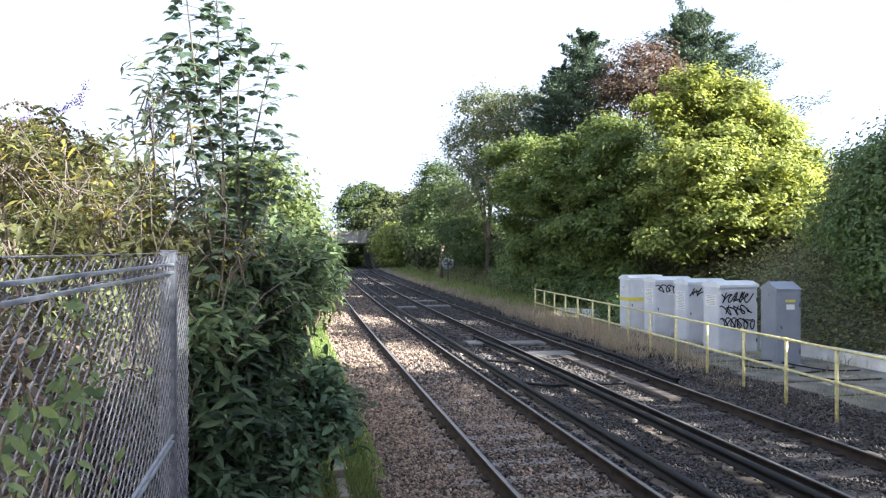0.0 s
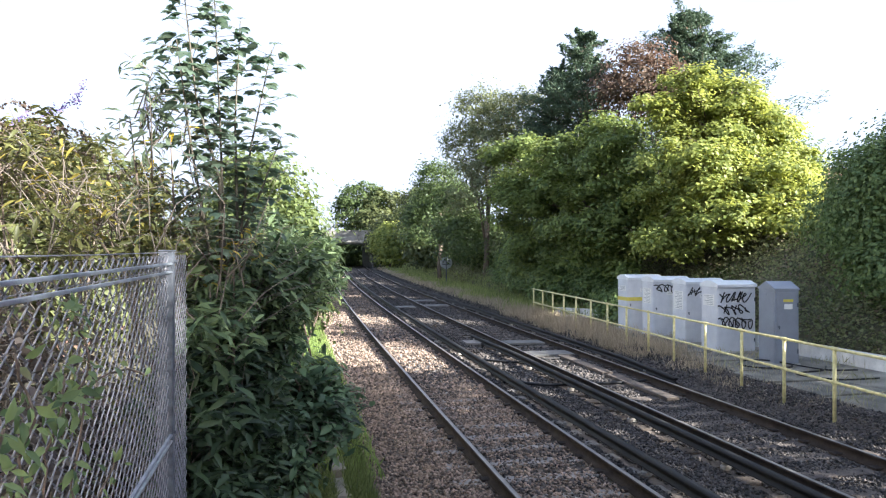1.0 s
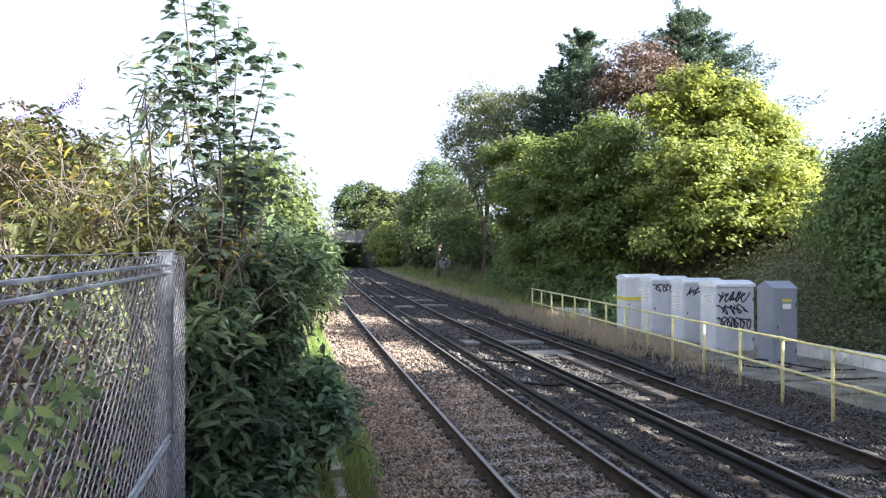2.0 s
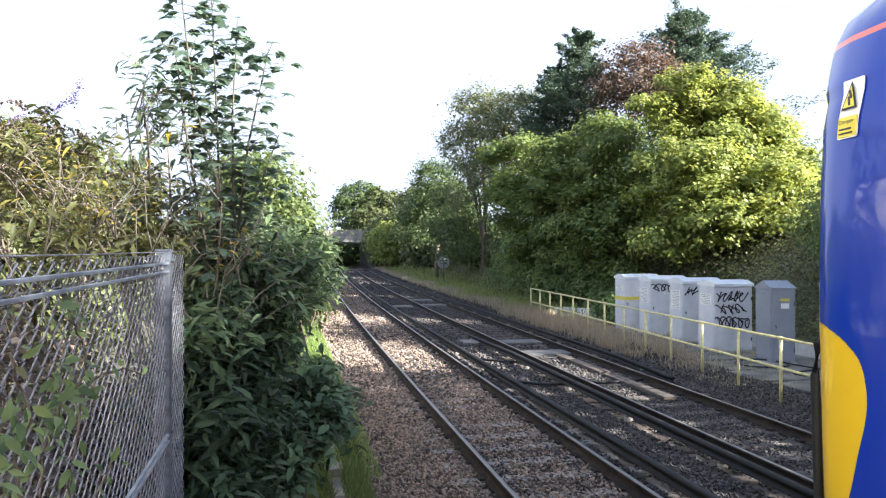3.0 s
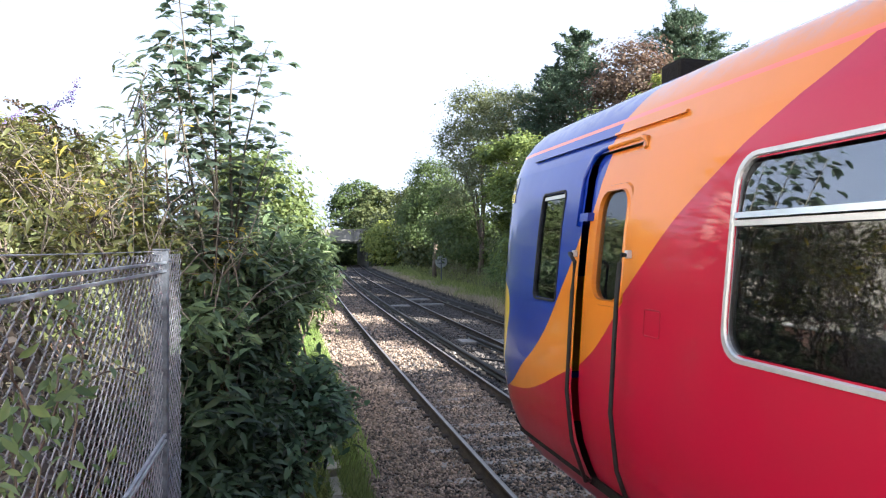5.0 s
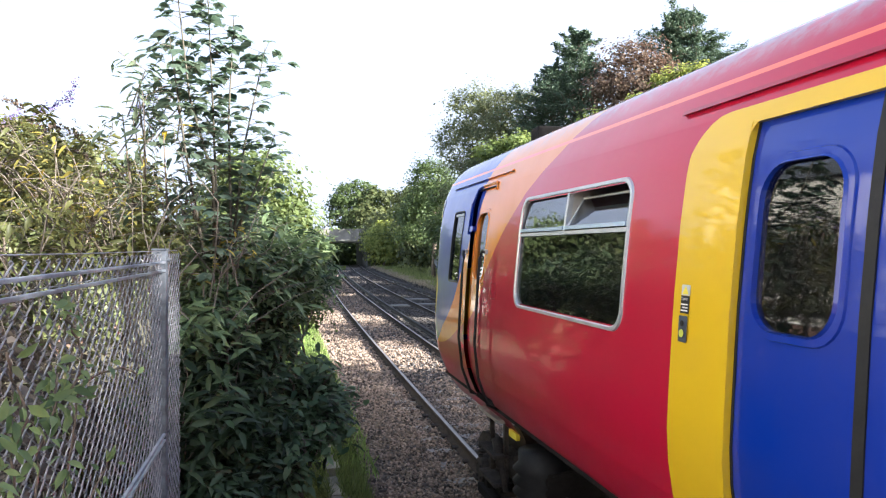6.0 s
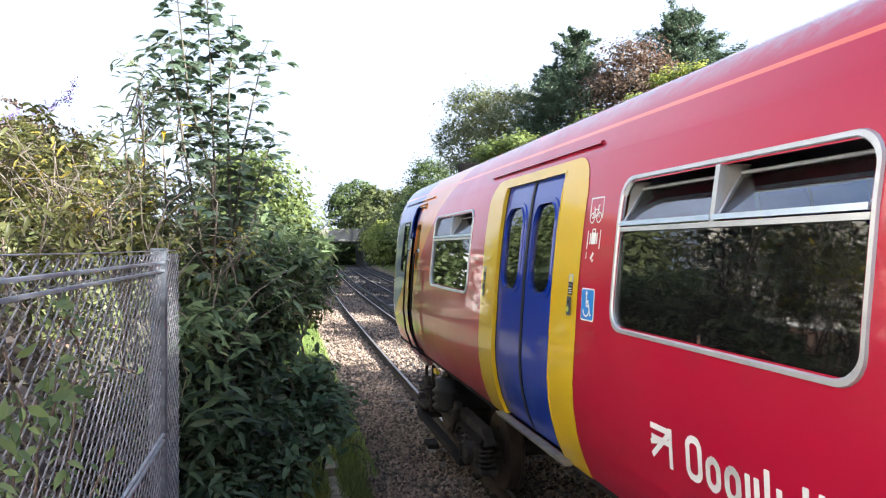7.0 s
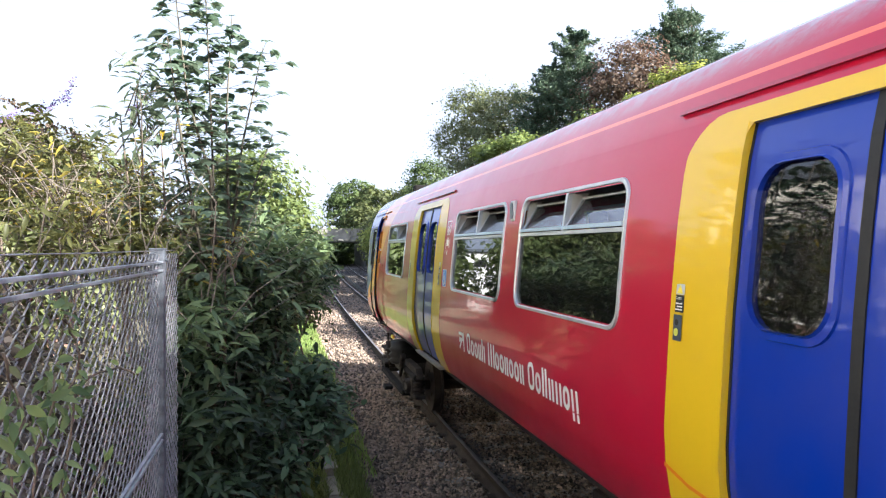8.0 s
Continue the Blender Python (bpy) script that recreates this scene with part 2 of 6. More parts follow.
L_lush = leaf_mat("grass_lush", (0.10, 0.17, 0.05), (0.28, 0.38, 0.12), trans=0.45)
L_vine = leaf_mat("leaf_vine", (0.045, 0.085, 0.04), (0.17, 0.235, 0.10), odd=(0.12, 0.05, 0.06), odd_at=0.93)
L_seed = leaf_mat("dried_flower_head", (0.07, 0.055, 0.04), (0.15, 0.11, 0.085), trans=0.15)
M_railbright = mat("bright_rail_tube", (0.31, 0.34, 0.39), 0.45, metal=0.4, scale=14, var=0.35, fine=180)
M_wallpale = mat("pale_precast_concrete", (0.60, 0.585, 0.54), 0.85, scale=2.2, var=0.3, fine=60, bump=0.3, second=(0.72, 0.70, 0.66))
M_darkconcrete = mat("dark_concrete", (0.14, 0.135, 0.125), 0.9, scale=2, var=0.35, fine=60, bump=0.4)
M_ballast_dark = mat("oily_ballast_stone", (0.034, 0.031, 0.030), 0.85, scale=2.0, var=0.55, fine=60, bump=0.6, second=(0.082, 0.071, 0.064), per="island")
M_bridge = mat("weathered_bridge_concrete", (0.24, 0.23, 0.205), 0.9, scale=1.2, var=0.35, fine=20, bump=0.4)
M_tarmac = mat("platform_tarmac", (0.075, 0.072, 0.07), 0.9, scale=2.5, var=0.35, fine=90, bump=0.5, second=(0.12, 0.115, 0.11))
M_slab = mat("mossy_slab", (0.06, 0.058, 0.042), 0.9, scale=1.6, var=0.6, fine=60, bump=0.6, second=(0.19, 0.175, 0.14))
M_stem = mat("green_stem", (0.075, 0.065, 0.045), 0.7, scale=20, var=0.3)
L_yellow = leaf_mat("leaf_yellowed", (0.19, 0.18, 0.05), (0.40, 0.34, 0.08), trans=0.45)
L_bramble = leaf_mat("leaf_dead_bramble", (0.06, 0.05, 0.05), (0.14, 0.12, 0.10), odd=(0.12, 0.19, 0.07), odd_at=0.8)


# ------------------------------------------------------------------ ground
def smooth(a, b, x):
    t = np.clip((x - a) / (b - a), 0, 1)
    return t * t * (3 - 2 * t)


def ground_z(x, y):
    """Height of the ground: track bed, cess, bank on the one side, level verge on the other."""
    x, y = np.asarray(x, float), np.asarray(y, float)
    r = x - y * y / (2 * RAD)
    foot = 13.3 - 1.9 * smooth(22, 32, y)
    z = np.full(np.broadcast(x, y).shape, -0.19)
    z = z + 0.12 * (1 - smooth(0.55, 1.3, r)) + 0.16 * smooth(8.3, 9.0, r)
    z = z + 0.10 * (1 - smooth(-2.0, 0.0, r))
    z = z + np.clip(r - foot, 0, 3.0) * 0.62 + np.clip(r - foot - 3.0, 0, 7.0) * 0.42 + 0.3 * smooth(0, 0.6, r - foot)
    z = z + 0.5 * smooth(0.6, 4.0, r - foot) * smooth(14, 19, y) * (1 - smooth(25, 29, y))
    z = z - 0.06 * np.clip(-r - 3, 0, 3)
    return z


def build_ground():
    xs = np.unique(np.concatenate([[-3000, -600, -150, -60, -30, -15, -8, -5, -4], np.arange(-3, 26, 0.35), [28, 32, 40, 60, 150, 600, 3000]]))
    ys = np.unique(np.concatenate([[-3000, -600, -150, -60, -30, -15, -5], np.arange(0, 60, 0.8), np.arange(60, 140, 4), [160, 220, 400, 900, 3000]]))
    gx, gy = np.meshgrid(xs, ys)
    gz = ground_z(gx, np.clip(gy, -60, 160))
    rr = gx - gy * gy / (2 * RAD)
    wob = np.sin(gx * 3.1 + gy * 1.7) * np.sin(gy * 2.3 - gx * 0.9) * 0.05
    gz = gz + wob * ((rr > 13.5) | (rr < 0.2)) * (np.abs(gx) < 100)
    v = np.stack([gx.ravel(), gy.ravel(), gz.ravel()], 1)
    nx = len(xs)
    i = np.arange((len(ys) - 1) * nx).reshape(-1, nx)[:, :-1].ravel()
    f = np.stack([i, i + 1, i + 1 + nx, i + nx], 1)
    ob = part_mesh("ground", mesh_np("ground", v, f), [M_soil, M_bed, M_gravel], smooth=True)
    cx = v[f].mean(1)
    r = cx[:, 0] - cx[:, 1] ** 2 / (2 * RAD)
    idx = np.where((r > 0.7) & (r < 8.9) & (np.abs(cx[:, 1]) < 400), 1, 0)
    idx = np.where((r >= 8.9) & (r < 13.4) & (np.abs(cx[:, 1]) < 26), 2, idx)
    ob.data.polygons.foreach_set("material_index", idx.astype(np.int32))
    return tagged(ob, "dark soil verge, grey ballast bed and bank beside the railway", "ground", kind="structure")


M_gravel = mat("cess_gravel", (0.09, 0.08, 0.06), 0.95, scale=1.3, var=0.5, fine=50, bump=0.8, second=(0.30, 0.27, 0.22))
build_ground()


def build_stones():
    """Ballast: angular stones, near ones small and dense, far ones sparser."""
    rng = np.random.default_rng(7)
    base = np.array([[1, 0, 0], [-1, 0, 0], [0, 1, 0], [0, -1, 0], [0, 0, 1], [0, 0, -0.6]], float)
    tri = np.array([[0, 2, 4], [2, 1, 4], [1, 3, 4], [3, 0, 4], [2, 0, 5], [1, 2, 5], [3, 1, 5], [0, 3, 5]])
    for name, y0, y1, n, s0, s1 in (("ballast_near", 4.2, 14.0, 72000, 0.017, 0.031), ("ballast_far", 14.0, 44.0, 44000, 0.030, 0.052), ("ballast_distant", 44.0, 95.0, 15000, 0.055, 0.09)):
        y = y0 + (y1 - y0) * rng.random(n) ** (1.5 if y0 == 14.0 else 1.0)
        r = 0.75 + 8.7 * rng.random(n)
        x = r + tx(y)
        s = s0 + (s1 - s0) * rng.random(n)
        keep = np.ones(n, bool)
        for rc in RAILS + COND:
            keep &= np.abs(r - rc) > 0.075
        x, y, s, r = x[keep], y[keep], s[keep], r[keep]
        n = len(x)
        z = ground_z(x, y) + s * 0.25 + 0.03 * rng.random(n)
        sc = s[:, None] * (0.7 + 0.6 * rng.random((n, 3))) * np.array([1, 1, 0.75])
        loc = base[None] * sc[:, None] + rng.normal(size=(n, 6, 3)) * s[:, None, None] * 0.28
        a = rng.random(n) * 6.283
        b = rng.normal(size=n) * 0.5
        ca, sa, cb, sb = np.cos(a), np.sin(a), np.cos(b), np.sin(b)
        lx, ly, lz = loc[..., 0], loc[..., 1] * cb[:, None] - loc[..., 2] * sb[:, None], loc[..., 1] * sb[:, None] + loc[..., 2] * cb[:, None]
        wx, wy = lx * ca[:, None] - ly * sa[:, None], lx * sa[:, None] + ly * ca[:, None]
        v = np.stack([wx + x[:, None], wy + y[:, None], lz + z[:, None]], -1).reshape(-1, 3)
        f = (np.arange(n)[:, None, None] * 6 + tri[None]).reshape(-1, 3)
        dark = np.repeat((r > 4.15) | ((r > 2.5) & (r < 3.8) & (np.sin(y * 0.9) + rng.normal(size=n) > 1.2)), 8).astype(np.int32)
        ob = part_mesh("ballast", mesh_np(name, v, f), [M_ballast, M_ballast_dark])
        ob.data.polygons.foreach_set("material_index", dark)
        tagged(ob, "loose grey-brown crushed stone ballast between the rails", "ballast", kind="stuff")


RAILS = [2.40, 3.905, 5.90, 7.40]
COND = [4.36, 5.47, 7.85]
build_stones()

# ------------------------------------------------------------------ track
RAIL_PROFILE = [(-0.07, -0.155), (0.07, -0.155), (0.07, -0.143), (0.012, -0.125), (0.010, -0.04), (0.034, -0.03), (0.036, -0.006), (0.027, 0.0),
                (-0.027, 0.0), (-0.036, -0.006), (-0.034, -0.03), (-0.010, -0.04), (-0.012, -0.125), (-0.07, -0.143)]
COND_PROFILE = [(-0.06, -0.06), (0.06, -0.06), (0.06, -0.045), (0.016, -0.03), (0.016, 0.015), (0.046, 0.025), (0.048, 0.076), (-0.048, 0.076),
                (-0.046, 0.025), (-0.016, 0.015), (-0.016, -0.03), (-0.06, -0.045)]


def sweep(profile, off, ys, dz=None):
    n = len(profile)
    v = [(off + tx(y) + px, y, pz + (dz(y) if dz else 0)) for y in ys for px, pz in profile]
    f = [(j * n + i, j * n + (i + 1) % n, (j + 1) * n + (i + 1) % n, (j + 1) * n + i) for j in range(len(ys) - 1) for i in range(n)]
    return v, f


def build_rails():
    ys = [-60, -30, -10] + list(range(0, 160, 4))
    for off in RAILS:
        v, f = sweep(RAIL_PROFILE, off, ys)
        ob = part_mesh("running_rail", mesh_np("running_rail", v, f), [M_rail, M_railtop])
        ob.data.polygons.foreach_set("material_index", [1 if i % 14 in (7,) else 0 for i in range(len(f))])
        tagged(ob, "rusty steel running rail with a worn bright head", "rail", group="running rails", kind="structure")
    for off, y0, y1, e0, e1 in ((COND[0], -40, 150, 0, 0), (COND[1], -40, 21.5, 0, 1), (COND[2], 13.4, 150, 1, 0)):
        yy = [y0] + [y for y in range(int(y0) + 3, int(y1) - 1, 3)] + [y1]

        def ramp(y, y0=y0, y1=y1, e0=e0, e1=e1):
            d = 0.0
            if e0 and y < y0 + 2.6:
                d -= 0.09 * (1 - (y - y0) / 2.6)
            if e1 and y > y1 - 2.6:
                d -= 0.09 * (1 - (y1 - y) / 2.6)
            return d
        v, f = sweep(COND_PROFILE, off, yy, ramp)
        ob = part_mesh("conductor_rail", mesh_np("conductor_rail", v, f), M_conrail)
        tagged(ob, "dark steel third rail on porcelain insulators", "conductor rail", group="conductor rails", kind="structure")
        for k in range(60):
            y = y0 + 1.3 + k * 2.6
            if 3 < y < min(y1, 60):
                bm = bmesh.new()
                tube(bm, [(off + tx(y), y, -0.16), (off + tx(y), y, -0.12), (off + tx(y), y, -0.1), (off + tx(y), y, -0.065)], [0.07, 0.07, 0.045, 0.06], 10)
                part("insulator", bm, M_pot, ob)


build_rails()


def build_sleepers():
    rng = random.Random(3)
    a = boxed(-1.22, 1.22, -0.125, 0.125, -0.11, 0.0, 0.02)
    concrete = bpy.data.meshes.new("sleeper")
    a.to_mesh(concrete)
    a.free()
    a = boxed(-1.3, 1.3, -0.127, 0.127, -0.12, 0.0, 0.012)
    timber = bpy.data.meshes.new("sleeper_timber")
    a.to_mesh(timber)
    a.free()
    concrete.materials.append(M_sleeper)
    timber.materials.append(M_wood)
    clip = boxed(-0.13, 0.13, -0.07, 0.07, 0.0, 0.035, 0.01)
    clip_me = bpy.data.meshes.new("rail_chair")
    clip.to_mesh(clip_me)
    clip.free()
    clip_me.materials.append(M_rail)
    for mesh, mid, zt, label, grp in ((concrete, 3.15, -0.165, "weathered concrete sleeper half buried in ballast", "sleepers of the near line"),
                                      (timber, 6.65, -0.150, "grey weathered timber sleeper set in ballast", "sleepers of the far line")):
        for k in range(80):
            y = 0.4 + k * 0.66
            ob = new("sleeper", mesh)
            ob.location = (mid + tx(y) + rng.uniform(-0.03, 0.03), y + rng.uniform(-0.02, 0.02), zt + rng.uniform(-0.012, 0.006))
            ob.rotation_euler = (0, 0, -y / RAD + rng.uniform(-0.012, 0.012))
            tagged(ob, label, "sleeper", group=grp)
            if y < 30:
                for s in (-0.7525, 0.7525):
                    c = new("rail_chair", clip_me)
                    c.parent = ob
                    c.location = (s, 0, 0.0)


build_sleepers()

# ------------------------------------------------------------------ plants: builders
def tree(name, base, height, blobs, n, leaf, size, label, seed, trunk_r=0.2, aspect=0.65, clump=0.45, per=45, up=0.4, inner=0.12, rough=0.25, category="tree", near=False, kind="", lobes=0):
    rng = np.random.default_rng(seed)
    root = tagged(new(name), label, category, kind=kind)
    base = Vector(base)
    root.location = base
    bm = bmesh.new()
    top = base + Vector((0.1, 0, height))
    mids = [base.lerp(top, k / 5) + Vector((rng.normal() * 0.08, rng.normal() * 0.08, 0)) * (k > 0) for k in range(6)]
    tube(bm, [m - base for m in mids], [trunk_r * (1 - 0.14 * k) for k in range(6)], 9)
    part("trunk", bm, M_bark, root, smooth=True)
    bm = bmesh.new()
    for b in blobs:
        c = Vector(b[:3])
        s = mids[int(rng.integers(1, 5))]
        m = s.lerp(c, 0.5) + Vector((rng.normal() * 0.2, rng.normal() * 0.2, 0.2))
        tube(bm, [s - base, m - base, c - base], [trunk_r * 0.45, trunk_r * 0.3, trunk_r * 0.12], 6)
        for k in range(5):
            d = Vector(unit(rng.normal(size=(1, 3)))[0])
            e = c + Vector((d.x * b[3], d.y * b[4], abs(d.z) * b[5])) * 0.9
            tube(bm, [m - base, m.lerp(e, 0.5) + Vector((0, 0, 0.15)) - base, e - base], [trunk_r * 0.2, trunk_r * 0.12, trunk_r * 0.04], 5)
    part("branch_work", bm, M_bark, root, smooth=True)
    if lobes:      # break the crown into flat boughs with dark gaps between them
        fine = [(b[0], b[1], b[2], b[3] * 0.5, b[4] * 0.5, b[5] * 0.5) for b in blobs]
        for b in blobs:
            for d in unit(rng.normal(size=(lobes, 3)) * np.array([1, 1, 0.9])):
                k = 0.24 + 0.20 * rng.random()
                q = 0.70 + 0.22 * rng.random()
                fine.append((b[0] + d[0] * b[3] * q, b[1] + d[1] * b[4] * q, b[2] + d[2] * b[5] * q, b[3] * k * 1.2, b[4] * k * 1.2, b[5] * k * 0.62))
        blobs = fine
    p, nr = crown_points(blobs, n, rng, clump, per, up, inner, rough)
    p[:, 2] = np.maximum(p[:, 2], ground_z(p[:, 0], np.clip(p[:, 1], -60, 160)) + 0.05)
    me = leaf_mesh("crown", p - np.array(base), nr, size * (0.7 + 0.6 * rng.random(n)), aspect, rng=rng, near=near)
    part_mesh("crown", me, leaf, root)
    return root


def gz(x, y):
    return float(ground_z(x, y))


# ------------------------------------------------------------------ trees on the bank
tree("maple_tree", (17.0, 25.5, gz(17, 25.5)), 5.5, [(16.6, 24.6, 6.5, 2.6, 2.6, 2.0), (15.4, 25.4, 8.2, 1.6, 1.8, 1.5), (16.3, 22.9, 5.0, 1.6, 1.4, 1.2), (14.6, 24.5, 5.6, 1.6, 1.6, 1.5),
     (18.7, 25.2, 6.9, 1.8, 1.8, 1.9), (17.2, 25.4, 8.2, 1.6, 1.6, 1.3), (19.6, 25.4, 6.0, 1.3, 1.5, 1.8), (19.6, 24.6, 4.6, 1.1, 1.2, 1.2), (15.4, 24.0, 4.3, 2.0, 1.4, 1.0), (17.6, 23.2, 4.6, 1.6, 1.3, 0.9), (15.4, 22.6, 3.6, 1.5, 1.2, 0.9), (17.2, 22.3, 4.0, 1.4, 1.1, 0.8), (14.2, 23.8, 3.4, 1.4, 1.3, 1.1)], 98000, L_maple, 0.18,
     "broad yellow-green maple lit by low sun, on the bank", 11, 0.22, clump=0.24, per=110, rough=0.4, up=0.9, lobes=15)
tree("sycamore_tree", (13.6, 31.5, gz(13.6, 31.5)), 5.0, [(12.6, 31.2, 5.6, 2.0, 2.4, 2.2), (14.1, 30.8, 6.9, 1.9, 2.2, 1.8), (11.9, 34.0, 5.0, 1.7, 2.4, 2.2), (12.9, 27.6, 4.4, 1.7, 1.9, 1.8),
     (12.0, 35.8, 7.0, 1.5, 2.0, 1.6), (12.2, 31.6, 2.6, 1.6, 3.0, 1.8), (13.2, 26.4, 2.8, 1.2, 1.6, 1.3), (13.8, 27.6, 6.6, 1.5, 1.5, 1.5)], 84000, L_bough, 0.18,
     "dense green sycamore hanging over the foot of the bank", 12, 0.24, clump=0.26, per=110, rough=0.4, up=0.95, lobes=15)
tree("silver_poplar", (13.0, 46.0, gz(13, 46)), 9.0, [(12.6, 46.4, 11.2, 1.6, 1.8, 2.4), (11.6, 46.6, 9.2, 1.3, 1.6, 2.0), (13.4, 44.4, 10.0, 1.5, 1.6, 2.4), (12.4, 46.0, 6.5, 1.6, 2.0, 2.4), (14.6, 43, 10.6, 1.8, 1.6, 2.2), (15.6, 42, 9.0, 1.6, 1.6, 2.0), (13.0, 43.5, 7.0, 1.8, 2.0, 2.2)],
     24000, L_grey, 0.17, "tall airy grey-green poplar above the bank", 13, 0.2, clump=0.34, per=50, inner=0.08, rough=0.5)
tree("holm_oak", (12.2, 57.0, gz(12.2, 57)), 6.0, [(12.2, 58.5, 7.6, 1.7, 2.0, 2.3), (11.6, 58.8, 4.6, 2.0, 2.4, 2.4), (12.2, 51.0, 4.9, 1.6, 2.4, 2.6), (12.6, 49, 3.0, 1.8, 2.8, 2.2)],
     20000, L_dark, 0.22, "dark evergreen oak at the foot of the bank", 14, 0.2, clump=0.4)


tree("holly_thicket", (19.0, 30.5, gz(19, 30.5)), 3.0, [(17.0, 30.5, 5.4, 2.2, 1.6, 2.2), (20.5, 30.0, 6.0, 2.4, 1.6, 2.4), (15.2, 33.0, 4.6, 1.8, 1.6, 2.4), (23.5, 30.5, 6.0, 2.2, 1.6, 2.0)], 22000, L_dark, 0.22,
     "dark holly thicket behind the maple", 15, 0.15, clump=0.4, inner=0.3)


def conifer(base, h, r, n, leaf, seed, label):
    rng = np.random.default_rng(seed)
    root = tagged(new("conifer"), label, "tree")
    root.location = base
    bm = bmesh.new()
    tube(bm, [(0, 0, 0), (0.05, 0, h * 0.5), (0, 0, h)], [0.2, 0.12, 0.02], 8)
    part("trunk", bm, M_bark, root, smooth=True)
    nb = 170
    t = rng.random(nb) ** 0.8 * 0.86 + 0.12
    az = rng.random(nb) * 6.283
    ln = r * (1.03 - t) ** 0.75 * (0.45 + 0.75 * rng.random(nb)) + 0.15
    rise = rng.normal(size=nb) * 0.25 + 0.25
    lean_x, lean_y = 0.5 * rng.normal(), 0.5 * rng.normal()
    bm = bmesh.new()
    for i in range(nb):
        o = Vector((lean_x * t[i] ** 2, lean_y * t[i] ** 2, h * t[i]))
        e = o + Vector((math.cos(az[i]) * ln[i], math.sin(az[i]) * ln[i], ln[i] * rise[i]))
        tube(bm, [o, o.lerp(e, 0.6) + Vector((0, 0, -0.05 * ln[i])), e], [0.035, 0.018, 0.006], 4)
    part("branch_work", bm, M_bark, root)
    k = rng.integers(0, nb, n)
    u = rng.random(n) ** 0.6
    spread = 0.11 * ln[k] * (1.25 - u) + 0.03
    p = np.stack([lean_x * t[k] ** 2 + np.cos(az[k]) * ln[k] * u, lean_y * t[k] ** 2 + np.sin(az[k]) * ln[k] * u, h * t[k] + ln[k] * rise[k] * u - 0.1 * np.sin(u * 3.1)], 1)
    p = p + rng.normal(size=(n, 3)) * spread[:, None] * np.array([1, 1, 0.8])
    ax = np.stack([np.cos(az[k]), np.sin(az[k]), rise[k] - 0.3], 1) + rng.normal(size=(n, 3)) * 0.45
    me = leaf_mesh("crown", p, np.tile([0, 0, 0.6], (n, 1)) + rng.normal(size=(n, 3)) * 0.6, 0.21 * (0.6 + 0.8 * rng.random(n)), 0.3, axis=ax, rng=rng)
    part_mesh("crown", me, leaf, root)
    return root


conifer((22.8, 36.0, gz(22.8, 36)), 11.5, 6.4, 34000, L_fir, 21, "dark blue-green cedar behind the maple")
conifer((17.3, 39.2, gz(17.3, 39)), 12.4, 5.6, 26000, L_fir, 22, "dark slim fir behind the sycamore")
conifer((15.9, 40.2, gz(15.9, 40)), 11.2, 4.8, 20000, L_fir, 23, "dark slim fir behind the sycamore")
tree("copper_beech", (18.8, 35.5, gz(18.8, 35.5)), 6.5, [(18.6, 35.2, 11.8, 1.7, 1.6, 1.9), (19.6, 34.8, 10.6, 1.6, 1.6, 1.8), (17.6, 36.0, 10.6, 1.4, 1.4, 1.6)], 7000, L_brown, 0.19,
     "copper-brown thinning beech between the firs", 24, 0.18, clump=0.4, per=30, inner=0.06, rough=0.45)
tree("bank_hedge", (15.4, 15.4, gz(15.4, 15.4)), 2.5, [(15.0, 15.0, 3.6, 1.1, 1.6, 1.7), (15.8, 14.8, 4.4, 1.3, 1.5, 1.7), (15.9, 17.2, 3.2, 1.3, 1.3, 1.1), (15.0, 12.6, 2.8, 1.0, 1.8, 1.5), (14.8, 14.6, 1.9, 0.9, 1.8, 1.2), (15.7, 16.6, 4.3, 1.0, 1.0, 1.2)], 52000, L_laurel, 0.12,
     "dense dark green laurel hedge on the bank", 25, 0.12, clump=0.26, category="hedge", inner=0.35)
# the low bushes at y 129 are added so that the bridge opening reads dark
for i, (x, y, h, r, lf, lb) in enumerate(((14.3, 101, 6.8, 2.4, L_mid, "green lineside thorn tree"), (7.0, 129, 4.4, 3.0, L_dark, "dark bush added beyond the bridge to darken its opening"), (10.6, 129, 4.2, 2.6, L_dark, "dark bush added beyond the bridge to darken its opening"), (2.6, 129, 4.2, 2.8, L_dark, "dark bush added beyond the bridge to darken its opening"), (13.3, 94, 5.6, 1.7, L_maple, "yellow-green lineside sallow bush"), (17.4, 88, 9.4, 3.0, L_mid, "green lineside ash tree"), (14.6, 70, 5.4, 2.2, L_mid, "green lineside thorn tree"), (16.5, 75, 9.5, 3.2, L_dark, "dark lineside tree on the bank"),
                                          (13.4, 131, 14.6, 4.4, L_dark, "round dark tree behind the bridge"), (17.0, 128, 13.0, 4.8, L_mid, "green tree behind the bridge"), (19, 100, 11.0, 4.0, L_mid, "green tree on the far bank"))):
    z0 = gz(x, y)
    tree("lineside_tree", (x, y, z0), h * 0.5, [(x, y, h - r * 0.8, r, r, r * 0.9), (x - r * 0.5, y - r * 0.5, h - r * 1.4, r * 0.8, r * 0.8, r * 0.8), (x + r * 0.6, y, h - r * 1.3, r * 0.8, r * 0.8, r * 0.9), (x, y - r * 0.6, max(z0 + r * 0.5, h - r * 2.2), r * 0.9, r * 0.9, r)],
         10000, lf, 0.16 + 0.0028 * y, lb, 40 + i, 0.2, clump=0.5, per=30)


